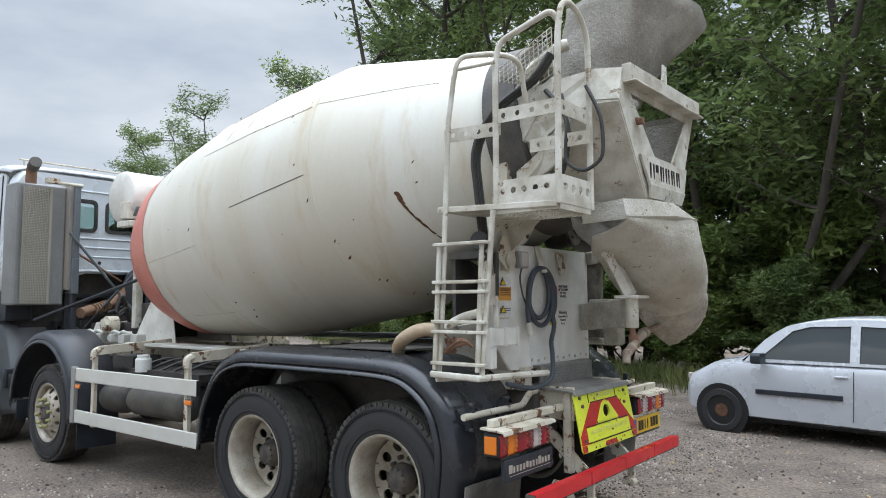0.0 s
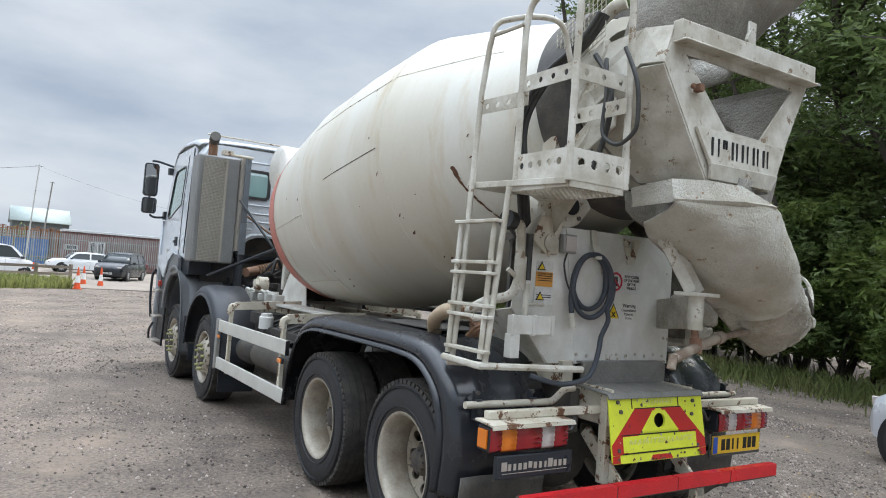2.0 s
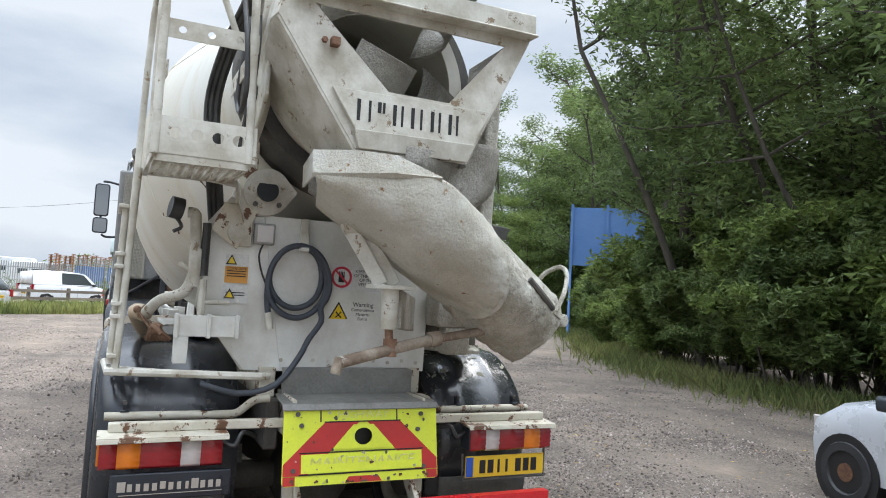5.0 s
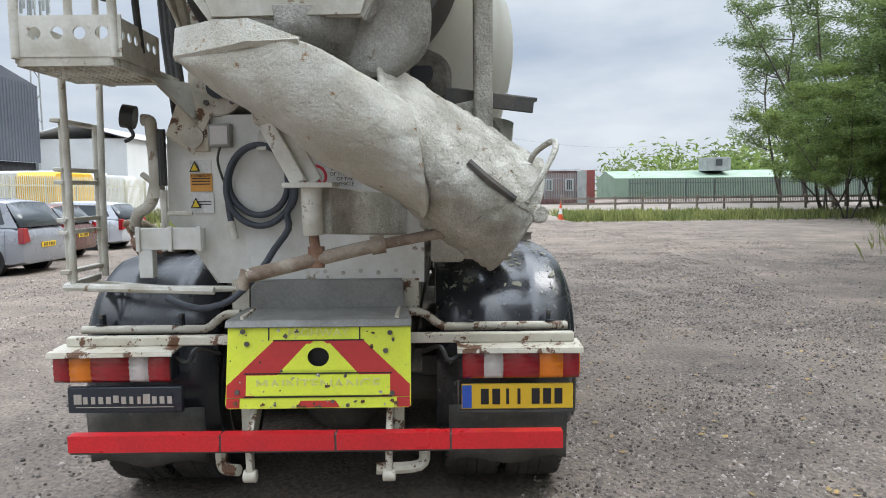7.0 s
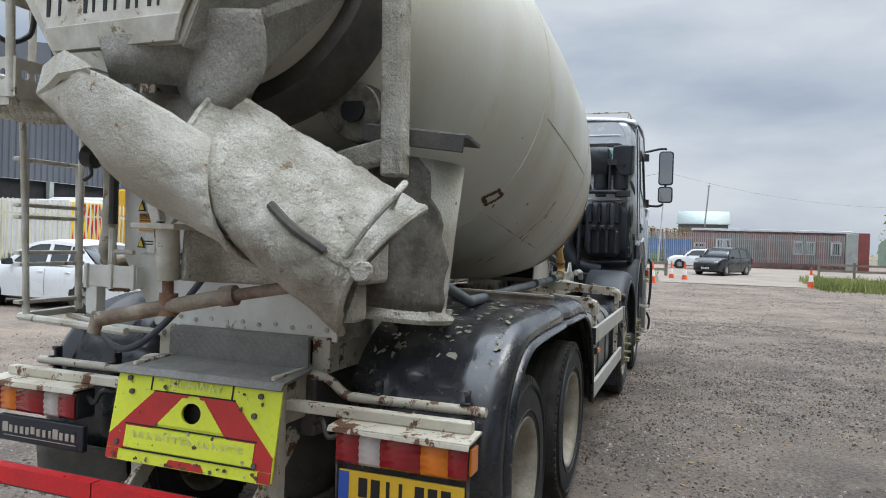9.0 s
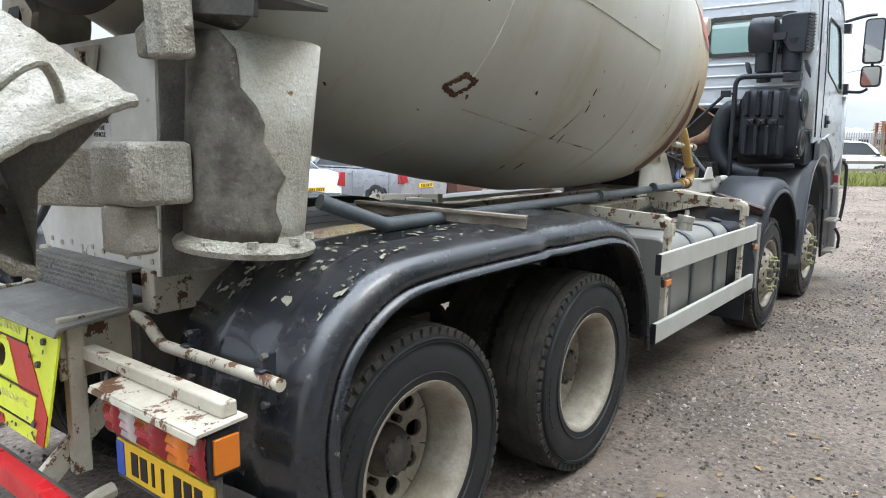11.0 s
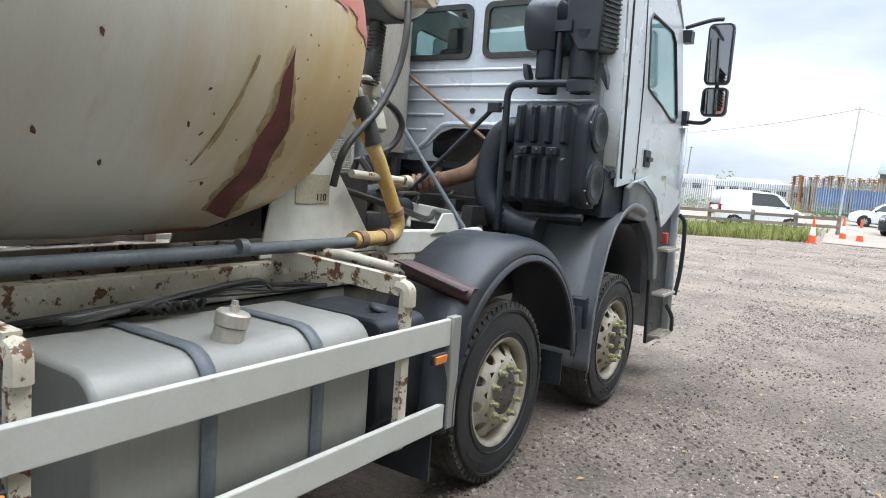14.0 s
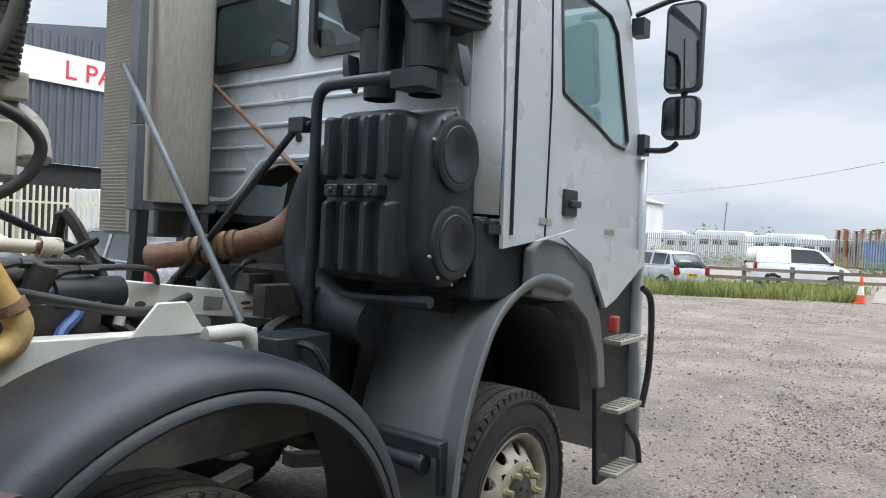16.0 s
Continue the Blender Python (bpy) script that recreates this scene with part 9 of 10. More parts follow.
    for x, col in ((-0.012, PLATE_YELLOW), (L + 0.006, WHITE_VINYL)):
        bm = B()
        box(bm, (x, 0, (0.62 if x < 0 else 0.42)), (0.012, 0.5, 0.11))
        pl = part("number_plate", bm, col, c)
        bm = B()
        for k in range(7):
            box(bm, (x - 0.008 if x < 0 else x + 0.008, -0.19 + 0.058 * k + (0.02 if k > 3 else 0), (0.62 if x < 0 else 0.42)), (0.003, 0.034, 0.07))
        part("plain_bars", bm, INK, pl)
    bm = B()
    box(bm, (L - 0.03, 0, 0.36), (0.06, W * 0.6, 0.10))
    box(bm, (L / 2, 0, 0.20), (L * 0.8, W * 0.85, 0.06))
    part("underside", bm, INK, c)
    return c


# silver hatchback parked beyond the truck; its near front wheel has a bare rusty rim
hx = radians(-9.0)
rear_x, rear_y = 0.70 - 2.37 * math.cos(hx), -4.93 - 2.37 * math.sin(hx)
car("small silver hatchback with dented door and one bare rim", (rear_x - 0.55 * math.cos(hx) + 0.76 * math.sin(hx), rear_y - 0.55 * math.sin(hx) - 0.76 * math.cos(hx), 0), math.degrees(hx), SILVER_CAR, trim=True)
# the row along the fence, tails towards the truck
car("white saloon car parked tail-first to the truck", (9.1, 8.6, 0), 90, WHITE_CAR, L=4.5, W=1.75, H=1.45, belt_z=0.92, hood=0.92, nose=0.74, xw=(0.95, 3.6), rear=0.62, roof=(1.25, 2.45), screen=3.15, deck=0.98, wr=0.31, group="cars along the fence")
car("grey people carrier with red tail lamps", (12.05, 8.0, 0), 88, GREY_CAR, L=4.4, W=1.8, H=1.62, belt_z=1.0, hood=0.98, nose=0.78, xw=(0.8, 3.5), rear=0.12, roof=(0.5, 2.5), screen=3.3, wr=0.32, group="cars along the fence")
car("dark red-brown hatchback by the fence", (15.3, 8.9, 0), 90, BROWN_CAR, L=4.0, W=1.7, H=1.46, belt_z=0.93, xw=(0.7, 3.25), roof=(0.5, 2.2), screen=2.95, wr=0.30, group="cars along the fence")
car("pale silver estate car by the fence", (18.6, 9.0, 0), 90, SILVER_CAR, L=4.5, W=1.75, H=1.46, belt_z=0.93, xw=(0.9, 3.6), roof=(0.45, 2.6), screen=3.3, wr=0.31, group="cars along the fence")
# across the road
car("black estate car with roof rails facing the yard", (46.9, -4.4, 0.14), 154, BLACK_CAR, L=4.7, W=1.85, H=1.72, belt_z=1.05, hood=1.05, nose=0.85, xw=(0.9, 3.75), roof=(0.4, 2.7), screen=3.4, wr=0.34)
car("white hatchback parked by the cabins", (53.1, -3.9, 0.24), 95, WHITE_CAR, L=4.2, W=1.75, H=1.46, xw=(0.75, 3.35), roof=(0.5, 2.4), screen=3.05, wr=0.31)
car("small white van behind the wooden fence", (39.8, 5.4, 0.03), -60, WHITE_CAR, L=4.3, W=1.75, H=1.85, belt_z=1.1, hood=1.05, nose=0.85, xw=(0.8, 3.5), rear=0.05, roof=(0.12, 2.7), screen=3.5, wr=0.32, van=True)
car("pale silver hatchback parked on the grass by the fence", (31.75, 5.5, 0.0), 60, SILVER_CAR, L=3.9, W=1.7, H=1.5, xw=(0.7, 3.2), roof=(0.5, 2.2), screen=2.9, wr=0.30)

# ---- cones ----
CONE = mat("cone_orange", (0.70, 0.10, 0.03), 0.5, scale=4, amt=0.5, bump=0.05)
CONE_W = mat("cone_white", (0.72, 0.72, 0.70), 0.5, scale=4, amt=0.5, bump=0.05)


def cone(x, y, z=0.0, h=1.0):
    bm = B()
    lathe(bm, [(h * 0.28, 0.105), (h * 0.64, 0.058)], 12, axis((x, y, z), (0, 0, 1)))
    loft(bm, [rrect(x - q, x + q, y - q, y + q, 0.04, lambda u, v: (u, v, z + dz)) for q, dz in ((0.2, 0), (0.2, 0.035))])
    lathe(bm, [(0.03, 0.15), (h * 0.30, 0.115)], 18, axis((x, y, z), (0, 0, 1)))
    lathe(bm, [(h * 0.62, 0.07), (h, 0.025), (h, 0)], 18, axis((x, y, z), (0, 0, 1)))
    o = part("traffic_cone", bm, CONE, None, "orange and white road cone standing on the gravel")
    tagged(o, category="cone", group="cones at the entrance")
    bm = B()
    lathe(bm, [(h * 0.30, 0.115), (h * 0.62, 0.07)], 18, axis((x, y, z), (0, 0, 1)))
    part("white_sleeve", bm, CONE_W, o)


for x, y in ((33.0, 0.1), (37.6, -0.6), (36.7, -1.3), (35.1, -7.05), (39.8, 1.6)):
    cone(x, y)

# ---- wooden rail fence, palisades, cabins and distance ----
WOOD = mat("weathered_wood", (0.22, 0.185, 0.15), 0.9, c2=(0.15, 0.125, 0.10), scale=3, amt=0.8, bump=0.4, stretch=(1, 0.3, 1), rand=0.2)
GALV = mat("galvanised_pale", (0.36, 0.38, 0.37), 0.55, 0.3, c2=(0.27, 0.29, 0.28), scale=1.5, amt=0.7, bump=0.1, rand=0.15)
PALE_CREAM = mat("palisade_cream", (0.58, 0.56, 0.44), 0.6, c2=(0.48, 0.46, 0.35), scale=2, amt=0.7, bump=0.1, rand=0.1)


def rail_fence(a, b, z, label):
    f = thing("wooden_fence", label, "fence", (a[0], a[1], z), math.degrees(math.atan2(b[1] - a[1], b[0] - a[0])) - 90)
    n = int(math.dist(a, b) / 1.9) + 1
    dy = math.dist(a, b) / (n - 1)
    for k in range(n):
        bm = B()
        bar(bm, (0, dy * k, -0.05), (0, dy * k, 1.0), 0.14, 0.14, (1, 0, 0))
        part("post", bm, WOOD, f, bevel=0.01)
    for z in (0.45, 0.82):
        for k in range(n - 1):
            bm = B()
            bar(bm, (0.09, dy * k, z), (0.09, dy * (k + 1), z + 0.01), 0.05, 0.14)
            part("rail", bm, WOOD, f)


rail_fence((33.5, 10.0), (40.2, -0.2), 0.0, "weathered wooden post-and-rail fence in long grass")
rail_fence((46.5, -9.0), (46.5, -36.0), 0.15, "low weathered wooden rail fence in grass")


def pale_mesh(h):
    bm = B()
    rows = [(-0.035, 0), (-0.012, 0.022), (0.012, 0.022), (0.035, 0)]
    lo = [bm.verts.new((0.03 - d, y, 0)) for y, d in rows]
    hi = [bm.verts.new((0.03 - d, y, h - 0.10)) for y, d in rows]
    for i in range(3):
        bm.faces.new((lo[i], lo[i + 1], hi[i + 1], hi[i]))
    t = [bm.verts.new((0.03, y, h)) for y in (-0.03, 0.0, 0.03)]
    bm.faces.new((hi[0], hi[1], t[1], t[0]))
    bm.faces.new((hi[1], hi[2], t[1]))
    bm.faces.new((hi[2], hi[3], t[2], t[1]))
    return bm


def palisade(a, b, z, h, material, label, step=0.16):
    a, b = Vector(a), Vector(b)
    ln = (b - a).length
    ang = math.degrees(math.atan2(b.y - a.y, b.x - a.x)) - 90
    f = thing("palisade_fence", label, "fence", (a.x, a.y, z), ang)
    me = mesh_of("pale", pale_mesh(h), material, 0)
    n = int(ln / step)
    for k in range(min(n, 300)):
        o = part("pale", me, None, f)
        o.location = (0, k * ln / n, 0)
    for zz in (0.35, h - 0.45):
        bm = B()
        bar(bm, (0.06, 0, zz), (0.06, ln, zz), 0.05, 0.06)
        part("rail", bm, material, f)
    for k in range(int(ln / 2.75) + 1):
        bm = B()
        bar(bm, (0.1, k * 2.75, 0), (0.1, k * 2.75, h - 0.1), 0.06, 0.10, (1, 0, 0))
        part("post", bm, material, f)


palisade((61.6, -12.9), (60.5, 4.0), 0.75, 2.35, GALV, "grey galvanised palisade fence before the cabins")
palisade((60.5, 4.2), (58.0, 34.0), 0.3, 2.3, GALV, "grey galvanised palisade fence across the road")
palisade((40, 17.6), (-6, 17.0), 0.15, 2.4, PALE_CREAM, "cream palisade fence behind the parked cars")
palisade((66.0, -19.0), (64.0, -55.0), 0.3, 2.3, mat("palisade_dark", (0.10, 0.11, 0.115), 0.6, bump=0.1), "dark palisade fence beyond the grass")

ASPHALT = mat("road_asphalt", (0.23, 0.195, 0.16), 0.95, c2=(0.18, 0.155, 0.13), scale=0.4, amt=0.8, fine=18, fine_amt=0.2, bump=0.4, bump_scale=30)
bm = B()
plate(bm, [(44, 60, 0.128), (44, -70, 0.128), (58.5, -70, 0.295), (58.5, 60, 0.295)], 0.01)
plate(bm, [(33.6, -0.2, 0.022), (34.6, -7.0, 0.022), (44, -8.4, 0.128), (44, 0.6, 0.128)], 0.01)
tagged(part("road", bm, ASPHALT, label="pale worn road beyond the yard entrance", smooth=0), category="road", kind="structure")

CONT_RED = mat("container_maroon", (0.21, 0.115, 0.11), 0.65, c2=(0.27, 0.17, 0.16), scale=0.8, amt=0.8, bump=0.1, dirt=(0.12, 0.07, 0.06), dirt_at=0.68, dirt_scale=3)
CABIN_ROOF = mat("cabin_roof", (0.62, 0.63, 0.63), 0.6, c2=(0.52, 0.53, 0.53), scale=1, amt=0.5, bump=0.05)


def corrugated(bm, p, u, ln, h, pitch=0.28, depth=0.05):
    """A ribbed sheet standing on the line p + u * ln."""
    p, u = Vector(p), Vector(u).normalized()
    nn = Vector((u.y, -u.x, 0))
    n = int(ln / pitch)
    prev = None
    for k in range(n):
        for q, o in ((0.0, 0), (0.35, 0), (0.5, depth), (0.85, depth)):
            b = p + u * min(ln, (k + q) * pitch) + nn * o
            cur = (bm.verts.new(b), bm.verts.new(b + Vector((0, 0, h))))
            if prev:
                bm.faces.new((prev[0], cur[0], cur[1], prev[1]))
            prev = cur


cab_t = thing("site_cabin", "long maroon corrugated cabins with barred white windows", "cabin", (62.6, -1.4, 0.3))
bm = B()
corrugated(bm, (0, 0, 0), (0, -1, 0), 12.0, 3.05)
box(bm, (1.3, -6.0, 1.5), (2.4, 11.8, 3.0))
part("wall", bm, CONT_RED, cab_t, smooth=0)
bm = B()
box(bm, (1.2, -6.0, 3.13), (2.7, 12.3, 0.2))
part("roof", bm, CABIN_ROOF, cab_t, bevel=0.02)
for y, w, h in ((-0.6, 1.0, 0.45), (-2.2, 0.6, 1.15), (-2.8, 0.6, 1.15), (-8.25, 0.75, 1.1), (-9.2, 0.75, 1.1), (-11.1, 0.75, 1.1)):
    bm = B()
    box(bm, (-0.09, y, 1.75), (0.08, w, h))
    wn_ = part("window", bm, CABIN_ROOF, cab_t)
    bm = B()
    box(bm, (-0.135, y, 1.75), (0.02, w - 0.2, h - 0.2))
    part("pane", bm, CAR_GLASS, wn_)
    for k in range(4):
        bm = B()
        bar(bm, (-0.155, y - w / 2 + 0.14 + k * (w - 0.28) / 3, 1.75 - h / 2 + 0.05), (-0.155, y - w / 2 + 0.14 + k * (w - 0.28) / 3, 1.75 + h / 2 - 0.05), 0.03, 0.03, (1, 0, 0))
        part("bar", bm, CABIN_ROOF, wn_)
bm = B()
box(bm, (-0.10, -4.6, 1.75), (0.05, 2.7, 1.2))
sg = part("sign_board", bm, mat("sign_brown", (0.16, 0.13, 0.12), 0.7, c2=(0.22, 0.18, 0.16), scale=2, amt=0.8, bump=0.1), cab_t, "faded brown sign board")
writing("sign_text", "TRUCK STOP", 0.34, facing((-0.13, -4.6, 1.6), (0, -1, 0), (0, 0, 1)), INK, sg)
cab2 = thing("red_cabin", "red-brown cabin block beside a grey post", "cabin", (62.0, -13.6, 0.3))
bm = B()
box(bm, (1.3, -0.6, 1.55), (2.4, 1.2, 3.1))
part("wall", bm, mat("red_cabin", (0.24, 0.07, 0.06), 0.7, scale=1, amt=0.7, bump=0.1), cab2, bevel=0.03)
bm = B()
box(bm, (-1.2, 0.3, 1.5), (0.5, 0.8, 3.0))
part("pillar", bm, GALV, cab2, bevel=0.03)
gs = thing("green_shed", "long low pale-green shed with a small grey cabin on top", "shed", (84, -22, 0.3))
bm = B()
loft(bm, [[(0, y, 0), (0, y, 2.6), (5, y, 3.6), (10, y, 2.6), (10, y, 0)] for y in (0, -34)])
part("wall", bm, mat("shed_green", (0.22, 0.30, 0.22), 0.6, scale=0.5, amt=0.6, bump=0.1), gs)
bm = B()
box(bm, (3, -13.5, 4.3), (3, 3, 1.7))
part("roof_cabin", bm, GALV, gs, bevel=0.03)
bm = B()
box(bm, (1.45, -13.5, 4.5), (0.1, 0.8, 0.8))
part("window", bm, CAR_GLASS, gs)
# barn far off
bn = thing("barn", "distant grey barn with a pale green roof", "barn", (118, 1.5, 0))
bn.scale = (1, 0.7, 0.84)
bm = B()
box(bm, (6, -5.5, 3.4), (12, 10.8, 6.8))
part("wall", bm, mat("barn_wall", (0.16, 0.18, 0.18), 0.8, scale=0.4, amt=0.6, bump=0.1), bn)
bm = B()
loft(bm, [[(-0.5, y, 6.8), (6, y, 9.6), (12.5, y, 6.8)] for y in (0.3, -11.3)], closed=False)
part("roof", bm, mat("barn_roof", (0.36, 0.42, 0.40), 0.6, scale=0.3, amt=0.7, bump=0.1), bn, solid=0.15)
# pallets and blue sheeting
BLUE_SHEET = mat("blue_sheet", (0.06, 0.15, 0.36), 0.6, c2=(0.09, 0.19, 0.40), scale=0.6, amt=0.7, bump=0.1)
PALLET = mat("pallet_orange", (0.42, 0.20, 0.10), 0.8, c2=(0.30, 0.16, 0.09), scale=1, amt=0.8, bump=0.3, rand=0.2)
for y0, y1 in ((4.6, 1.9), (1.7, -1.2)):
    o = thing("blue_container", "blue corrugated container behind the fence", "container", (76, y0, 0.3))
    bm = B()
    corrugated(bm, (0, 0, 0), (0, -1, 0), y0 - y1, 2.4)
    box(bm, (1.2, (y1 - y0) / 2, 1.2), (2.2, y0 - y1 - 0.1, 2.38))
    part("wall", bm, BLUE_SHEET, o, smooth=0)
rng = random.Random(50)
for k in range(26):
    y = 7.0 - 0.42 * k
    st_ = thing("pallet_stack", "stack of orange-brown wooden pallets", "pallets", (78.5 + rng.uniform(-1, 2), y, 0.3), rng.uniform(-4, 4), "pallet stacks behind the fence")
    n = rng.randrange(16, 18)
    bm = B()
    for i in range(n):
        box(bm, (0, 0, 0.09 + 0.155 * i + 1.0), (1.2, 0.40, 0.05))
        box(bm, (0, 0, 0.02 + 0.155 * i + 1.0), (1.1, 0.10, 0.10))
    box(bm, (0, 0, 0.5), (1.1, 0.38, 1.0))
    part("pallet", bm, PALLET, st_)
# caravans and lorries behind the palisade
VAN_W = mat("caravan_white", (0.72, 0.74, 0.75), 0.45, scale=0.8, amt=0.4, bump=0.02)
rng = random.Random(51)
for k in range(14):
    y = 8.5 + 2.9 * k + rng.uniform(-0.4, 0.4)
    x = 74 + rng.uniform(0, 14)
    h = rng.uniform(2.5, 3.0)
    cv = thing("caravan", "white touring caravan with dark windows in storage", "caravan", (x, y, 0.0), rng.uniform(-25, 25), "caravans behind the fence")
    bm = B()
    loft(bm, [rrect(-2.6 + q, 2.6 - q, 0.02, h + 0.3 - q, 0.35, lambda u, v: (yy, u, v)) for yy, q in ((-1.1, 0.06), (-1.0, 0), (1.0, 0), (1.1, 0.06))])
    part("body", bm, VAN_W, cv)
    for yy in (-1.4, 0.2, 1.6):
        bm = B()
        box(bm, (-1.11, yy, h * 0.62 + 0.3), (0.03, 0.9, 0.5))
        part("window", bm, CAR_GLASS, cv)
# poles and wires
POLE = mat("pole_wood", (0.26, 0.25, 0.23), 0.9, scale=2, amt=0.6, bump=0.3)
PALE_POLE = mat("pole_pale", (0.50, 0.50, 0.48), 0.7, scale=2, amt=0.5, bump=0.1)
for (x, y, h, r, m, lean) in ((60, 1.35, 8.3, 0.065, PALE_POLE, 0.05), (112, -2.2, 11.5, 0.13, POLE, 0.07), (92, 21.0, 7.0, 0.10, POLE, 0.05), (95, 34.0, 8.6, 0.11, POLE, 0.05)):
    bm = B()
    tube(bm, [(x, y, -0.1), (x, y - h * lean, h)], r, 10, [r, r * 0.7])
    bar(bm, (x, y - h * lean - 0.3, h - 0.15), (x, y - h * lean + 0.3, h - 0.15), 0.06, 0.06)
    tagged(part("utility_pole", bm, m, None, "weathered utility pole leaning slightly"), category="pole", group="poles across the road")
bm = B()
for y1, z1 in ((30, 7.2), (34, 6.6), (-24, 6.2)):
    P = [Vector((60, 0.95, 8.15)).lerp(Vector((72, y1, z1)), t / 14) - Vector((0, 0, 1.1 * 4 * (t / 14) * (1 - t / 14))) for t in range(15)]
    tube(bm, P, 0.007, 4)
tagged(part("overhead_wire", bm, INK, None, "thin sagging overhead wires between poles"), category="wire")

# ---- left side: clad warehouse, hoarding, plant ----
CLAD = mat("slate_cladding", (0.075, 0.085, 0.105), 0.55, 0.1, c2=(0.095, 0.105, 0.125), scale=0.4, amt=0.6, bump=0.05)
WALL_PALE = mat("pale_wall", (0.62, 0.63, 0.62), 0.8, c2=(0.54, 0.55, 0.54), scale=0.5, amt=0.6, bump=0.1)
wh = thing("warehouse", "slate-clad warehouse with white sign band and blacked-in shaded opening", "warehouse", (0, 0, 0))
bm = B()
corrugated(bm, (17.0, 29.0, 4.0), (1, 0, 0), 32.0, 5.6, 0.35, 0.06)
part("cladding", bm, CLAD, wh, smooth=0)
bm = B()
plate(bm, [(17.0, 29.1, 9.6), (49.0, 29.1, 9.6), (33.0, 29.1, 12.8)], 0.08)
part("gable", bm, CLAD, wh, smooth=0)
# near-black solid standing in for the shaded interior behind the columns
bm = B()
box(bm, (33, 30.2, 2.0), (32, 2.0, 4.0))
part("lower_wall", bm, mat("opening_shade", (0.02, 0.02, 0.022), 0.9, bump=0.0), wh)
for x in (17.5, 24, 30.5, 37, 43.5, 48.5):
    bm = B()
    bar(bm, (x, 29.0, 0), (x, 29.0, 4.0), 0.25, 0.25, (1, 0, 0))
    part("column", bm, GALV, wh)
bm = B()
box(bm, (24.5, 28.86, 8.1), (15.0, 0.06, 1.35))
band = part("sign_band", bm, VAN_W, wh, "white sign band with red letters")
writing("sign_letters", "L PA", 1.15, facing((20.2, 28.80, 8.05), (1, 0, 0), (0, 0, 1)), mat("letter_red", (0.62, 0.03, 0.05), 0.5, bump=0.0), band)
wh2 = thing("pale_unit", "long pale rendered industrial unit", "building", (52, 24, 0))
bm = B()
box(bm, (14, 4, 3.0), (28, 8, 6.0))
part("wall", bm, WALL_PALE, wh2, bevel=0.05)
bm = B()
loft(bm, [[(x, -0.3, 6.0), (x, 4, 7.2), (x, 8.3, 6.0)] for x in (-0.4, 28.4)], closed=False)
part("roof", bm, CABIN_ROOF, wh2, solid=0.1)
# chevron-backed lorry, yellow machine and pale lorries behind the fence
lor = thing("service_lorry", "lorry with red and yellow chevron rear panel", "lorry", (19.0, 20.5, 0))
bm = B()
box(bm, (0, 2.5, 1.7), (2.3, 4.5, 2.2))
for wx in (-0.9, 0.9):
    for wy in (1.0, 4.0):
        disc(bm, (wx - 0.15, wy, 0.48), (1, 0, 0), 0.48, 0.3, 20)
part("body", bm, VAN_W, lor, bevel=0.03)
bm = B()
box(bm, (0, 0.22, 1.9), (2.2, 0.05, 1.6))
part("chevron_panel", bm, PLATE_YELLOW, lor)
for k in range(4):
    for s in (1, -1):
        bm = B()
        x = s * (0.15 + 0.27 * k)
        plate(bm, [(x, 0.19, 1.15), (x + s * 0.13, 0.19, 1.15), (x - s * 0.30 + s * 0.13, 0.19, 2.65), (x - s * 0.30, 0.19, 2.65)], 0.01)
        part("red_stripe", bm, HI_RED, lor, smooth=0)
YEL = mat("plant_yellow", (0.72, 0.42, 0.02), 0.45, c2=(0.62, 0.36, 0.02), scale=1.2, amt=0.6, bump=0.05)
pl = thing("yellow_machine", "yellow road machine parked behind the fence", "machine", (36, 21, 0))
bm = B()
loft(bm, [[(x, 0, 1.0), (x, 2.2, 1.0), (x, 2.2, z), (x, 0, z)] for x, z in ((0, 2.7), (0.3, 2.95), (4.2, 2.95), (4.5, 2.6))])
part("body", bm, YEL, pl, bevel=0.08)
bm = B()
box(bm, (2.2, 1.1, 0.5), (4.0, 1.9, 1.0))
part("chassis", bm, DARK_STEEL, pl)
pl2 = thing("yellow_loader", "yellow loader with a lifted arm", "machine", (22.6, 21.0, 0))
bm = B()
box(bm, (0, 1, 1.1), (2.0, 2.4, 2.2))
box(bm, (0.2, 1.4, 2.9), (1.3, 1.3, 1.2))
bar(bm, (-0.8, -0.2, 1.5), (-0.6, 0.6, 4.0), 0.3, 0.35, (1, 0, 0))
part("body", bm, YEL, pl2, bevel=0.06)
rng = random.Random(60)
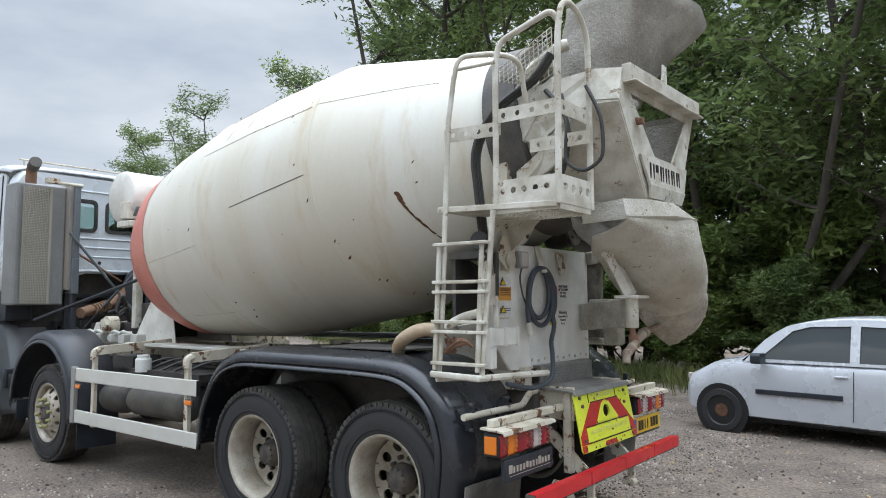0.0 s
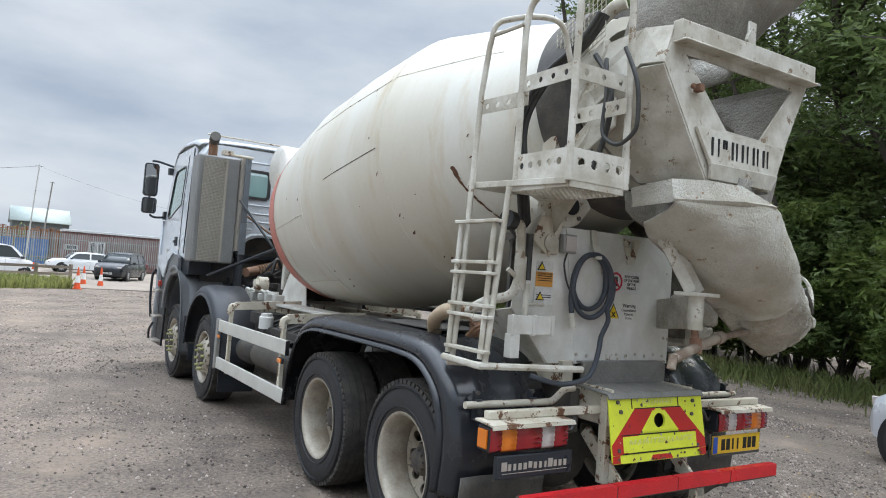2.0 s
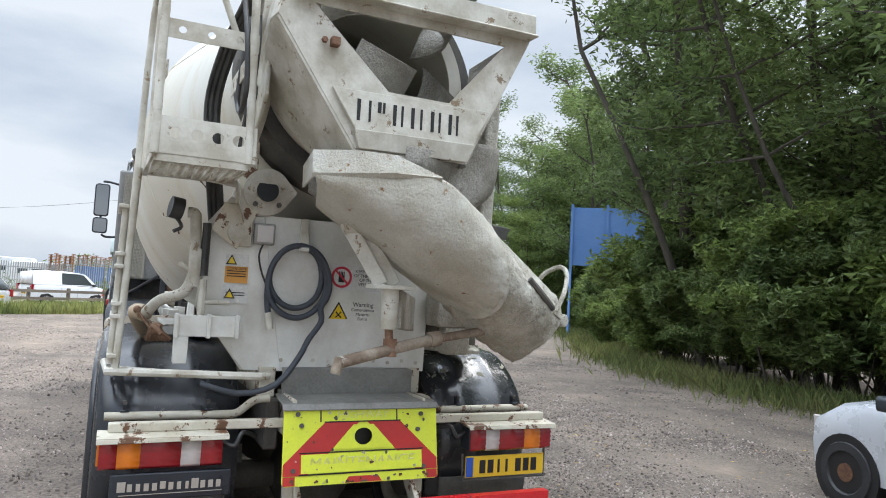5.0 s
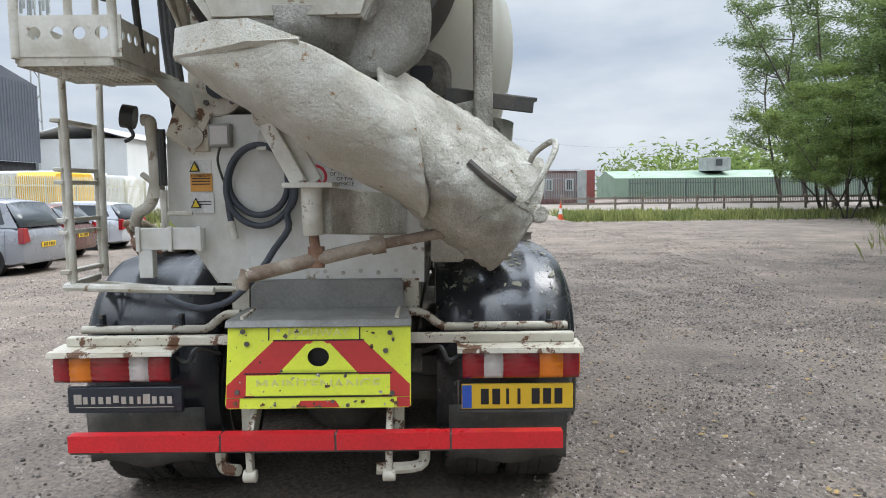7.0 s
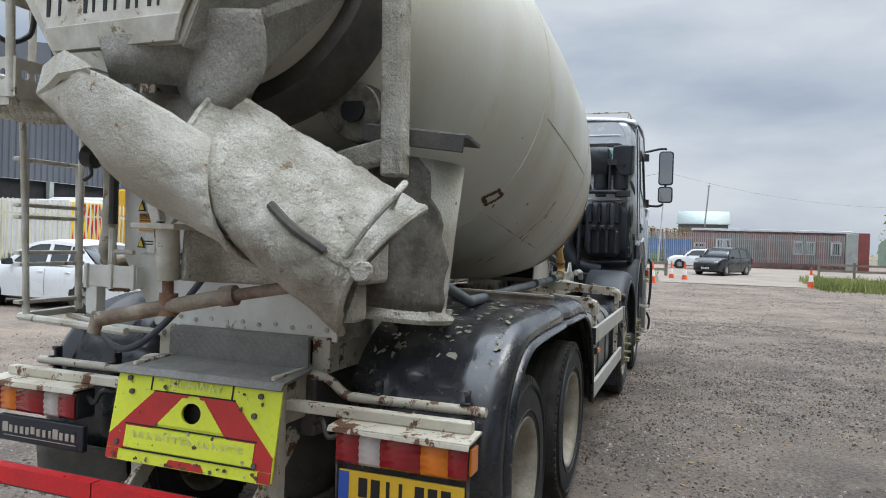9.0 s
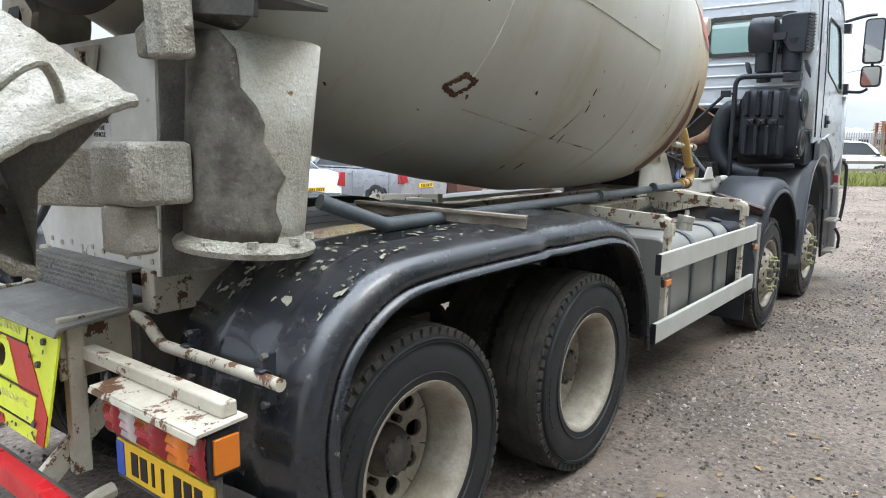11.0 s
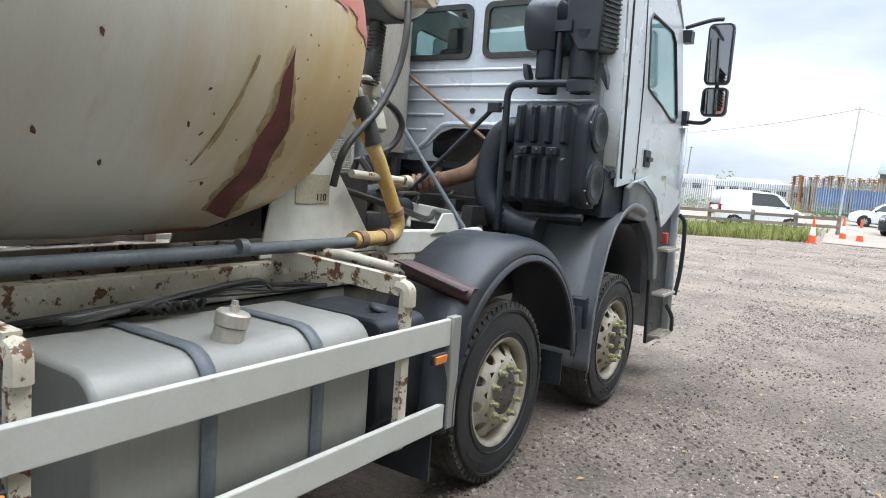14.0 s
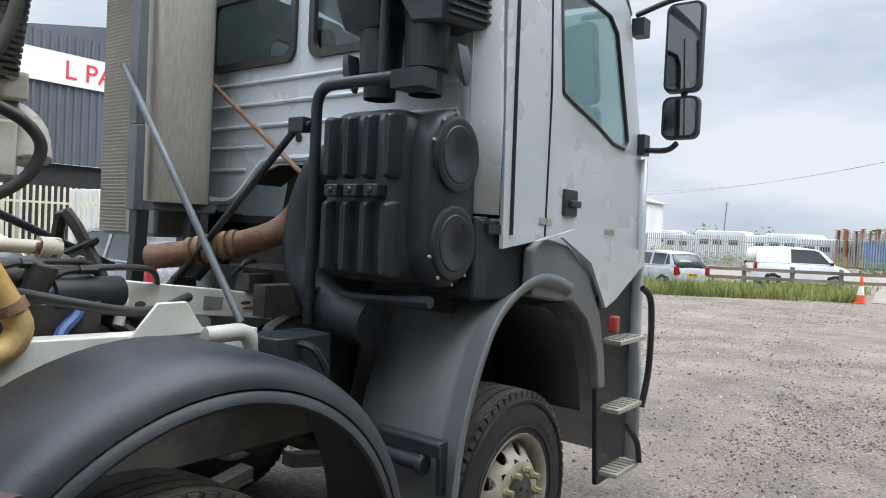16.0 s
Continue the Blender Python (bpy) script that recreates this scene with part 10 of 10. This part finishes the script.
for k, x in enumerate((24.5, 27.5, 30.0, 43.0, 48)):
    lo_ = thing("pale_lorry", "pale lorry cab parked behind the fence", "lorry", (x, 20.6 + rng.uniform(0, 1.5), 0), rng.uniform(-15, 15), "lorries behind the fence")
    bm = B()
    loft(bm, [rrect(-1.15, 1.15, 0.5, z, 0.12, lambda u, v: (u, yy, v)) for yy, z in ((0, 2.2), (0.25, 2.95), (1.9, 3.0), (2.0, 2.9))])
    part("cab", bm, VAN_W, lo_)
    for wx in (-0.9, 0.9):
        for wy in (0.9, 5.2):
            bm = B()
            disc(bm, (wx - 0.15, wy, 0.48), (1, 0, 0), 0.48, 0.3, 20)
            part("wheel", bm, TYRE, lo_)
    bm = B()
    plate(bm, [(-1.0, 0.02, 1.7), (1.0, 0.02, 1.7), (0.95, 0.2, 2.6), (-0.95, 0.2, 2.6)], 0.04)
    part("windscreen", bm, CAR_GLASS, lo_)
    bm = B()
    box(bm, (0, 4.6, 1.9), (2.3, 5.0, 2.6))
    part("load", bm, VAN_W if k % 2 else WALL_PALE, lo_, bevel=0.2)
bags = thing("bulk_bags", "stacked white bulk bags behind the fence", "bags", (4.0, 22.5, 0))
rng = random.Random(61)
for i in range(11):
    for j in range(4):
        bm = B()
        cx, cz = i * 0.95 - 3 + rng.uniform(-0.1, 0.1), 0.45 + j * 0.9
        loft(bm, [rrect(cx - 0.45 + q, cx + 0.45 - q, -0.45 + q, 0.45 - q, 0.16, lambda u, v: (u, v + rng.uniform(-0.02, 0.02), cz + dz)) for q, dz in ((0.10, -0.44), (0.0, -0.25), (0.0, 0.2), (0.08, 0.42), (0.3, 0.46))])
        part("bag", bm, VAN_W, bags)
mast = thing("telecom_mast", "lattice telecom mast with ring of antennas", "mast", (70, 41, 0))
bm = B()
for a in range(3):
    q = a * 2.094
    tube(bm, [(0.7 * math.cos(q), 0.7 * math.sin(q), 0), (0.35 * math.cos(q), 0.35 * math.sin(q), 24)], 0.09, 6)
for k in range(16):
    q0, q1 = k * 2.094, (k + 1) * 2.094
    tube(bm, [(0.6 * math.cos(q0), 0.6 * math.sin(q0), k * 1.5), (0.55 * math.cos(q1), 0.55 * math.sin(q1), k * 1.5 + 1.5)], 0.05, 5)
part("lattice", bm, GALV, mast)
for k in range(10):
    bm = B()
    q = k * 0.628
    for z in (21.0, 23.2):
        box(bm, (1.5 * math.cos(q), 1.5 * math.sin(q), z), (0.22, 0.22, 1.5))
    part("antenna", bm, GALV, mast)
bm = B()
lathe(bm, [(0, 1.45), (0.1, 1.5), (0.2, 1.45)], 20, axis((0, 0, 21.8), (0, 0, 1)))
lathe(bm, [(0, 1.45), (0.1, 1.5), (0.2, 1.45)], 20, axis((0, 0, 23.8), (0, 0, 1)))
part("ring", bm, GALV, mast)
# blue hoarding among the trees
hb = thing("blue_hoarding", "tall blue sign board on steel legs, seen from behind", "sign", (24.3, -20.8, 0), -38)
bm = B()
box(bm, (0, 0, 5.0), (0.08, 3.6, 2.9))
part("board", bm, BLUE_SHEET, hb)
for y in (-1.72, 0, 1.72):
    bm = B()
    bar(bm, (-0.08, y, 0), (-0.08, y, 6.6), 0.12, 0.14, (1, 0, 0))
    bar(bm, (-0.1, y, 3.2), (-1.2, y, 0.0), 0.08, 0.10)
    part("leg", bm, BLUE_SHEET, hb)
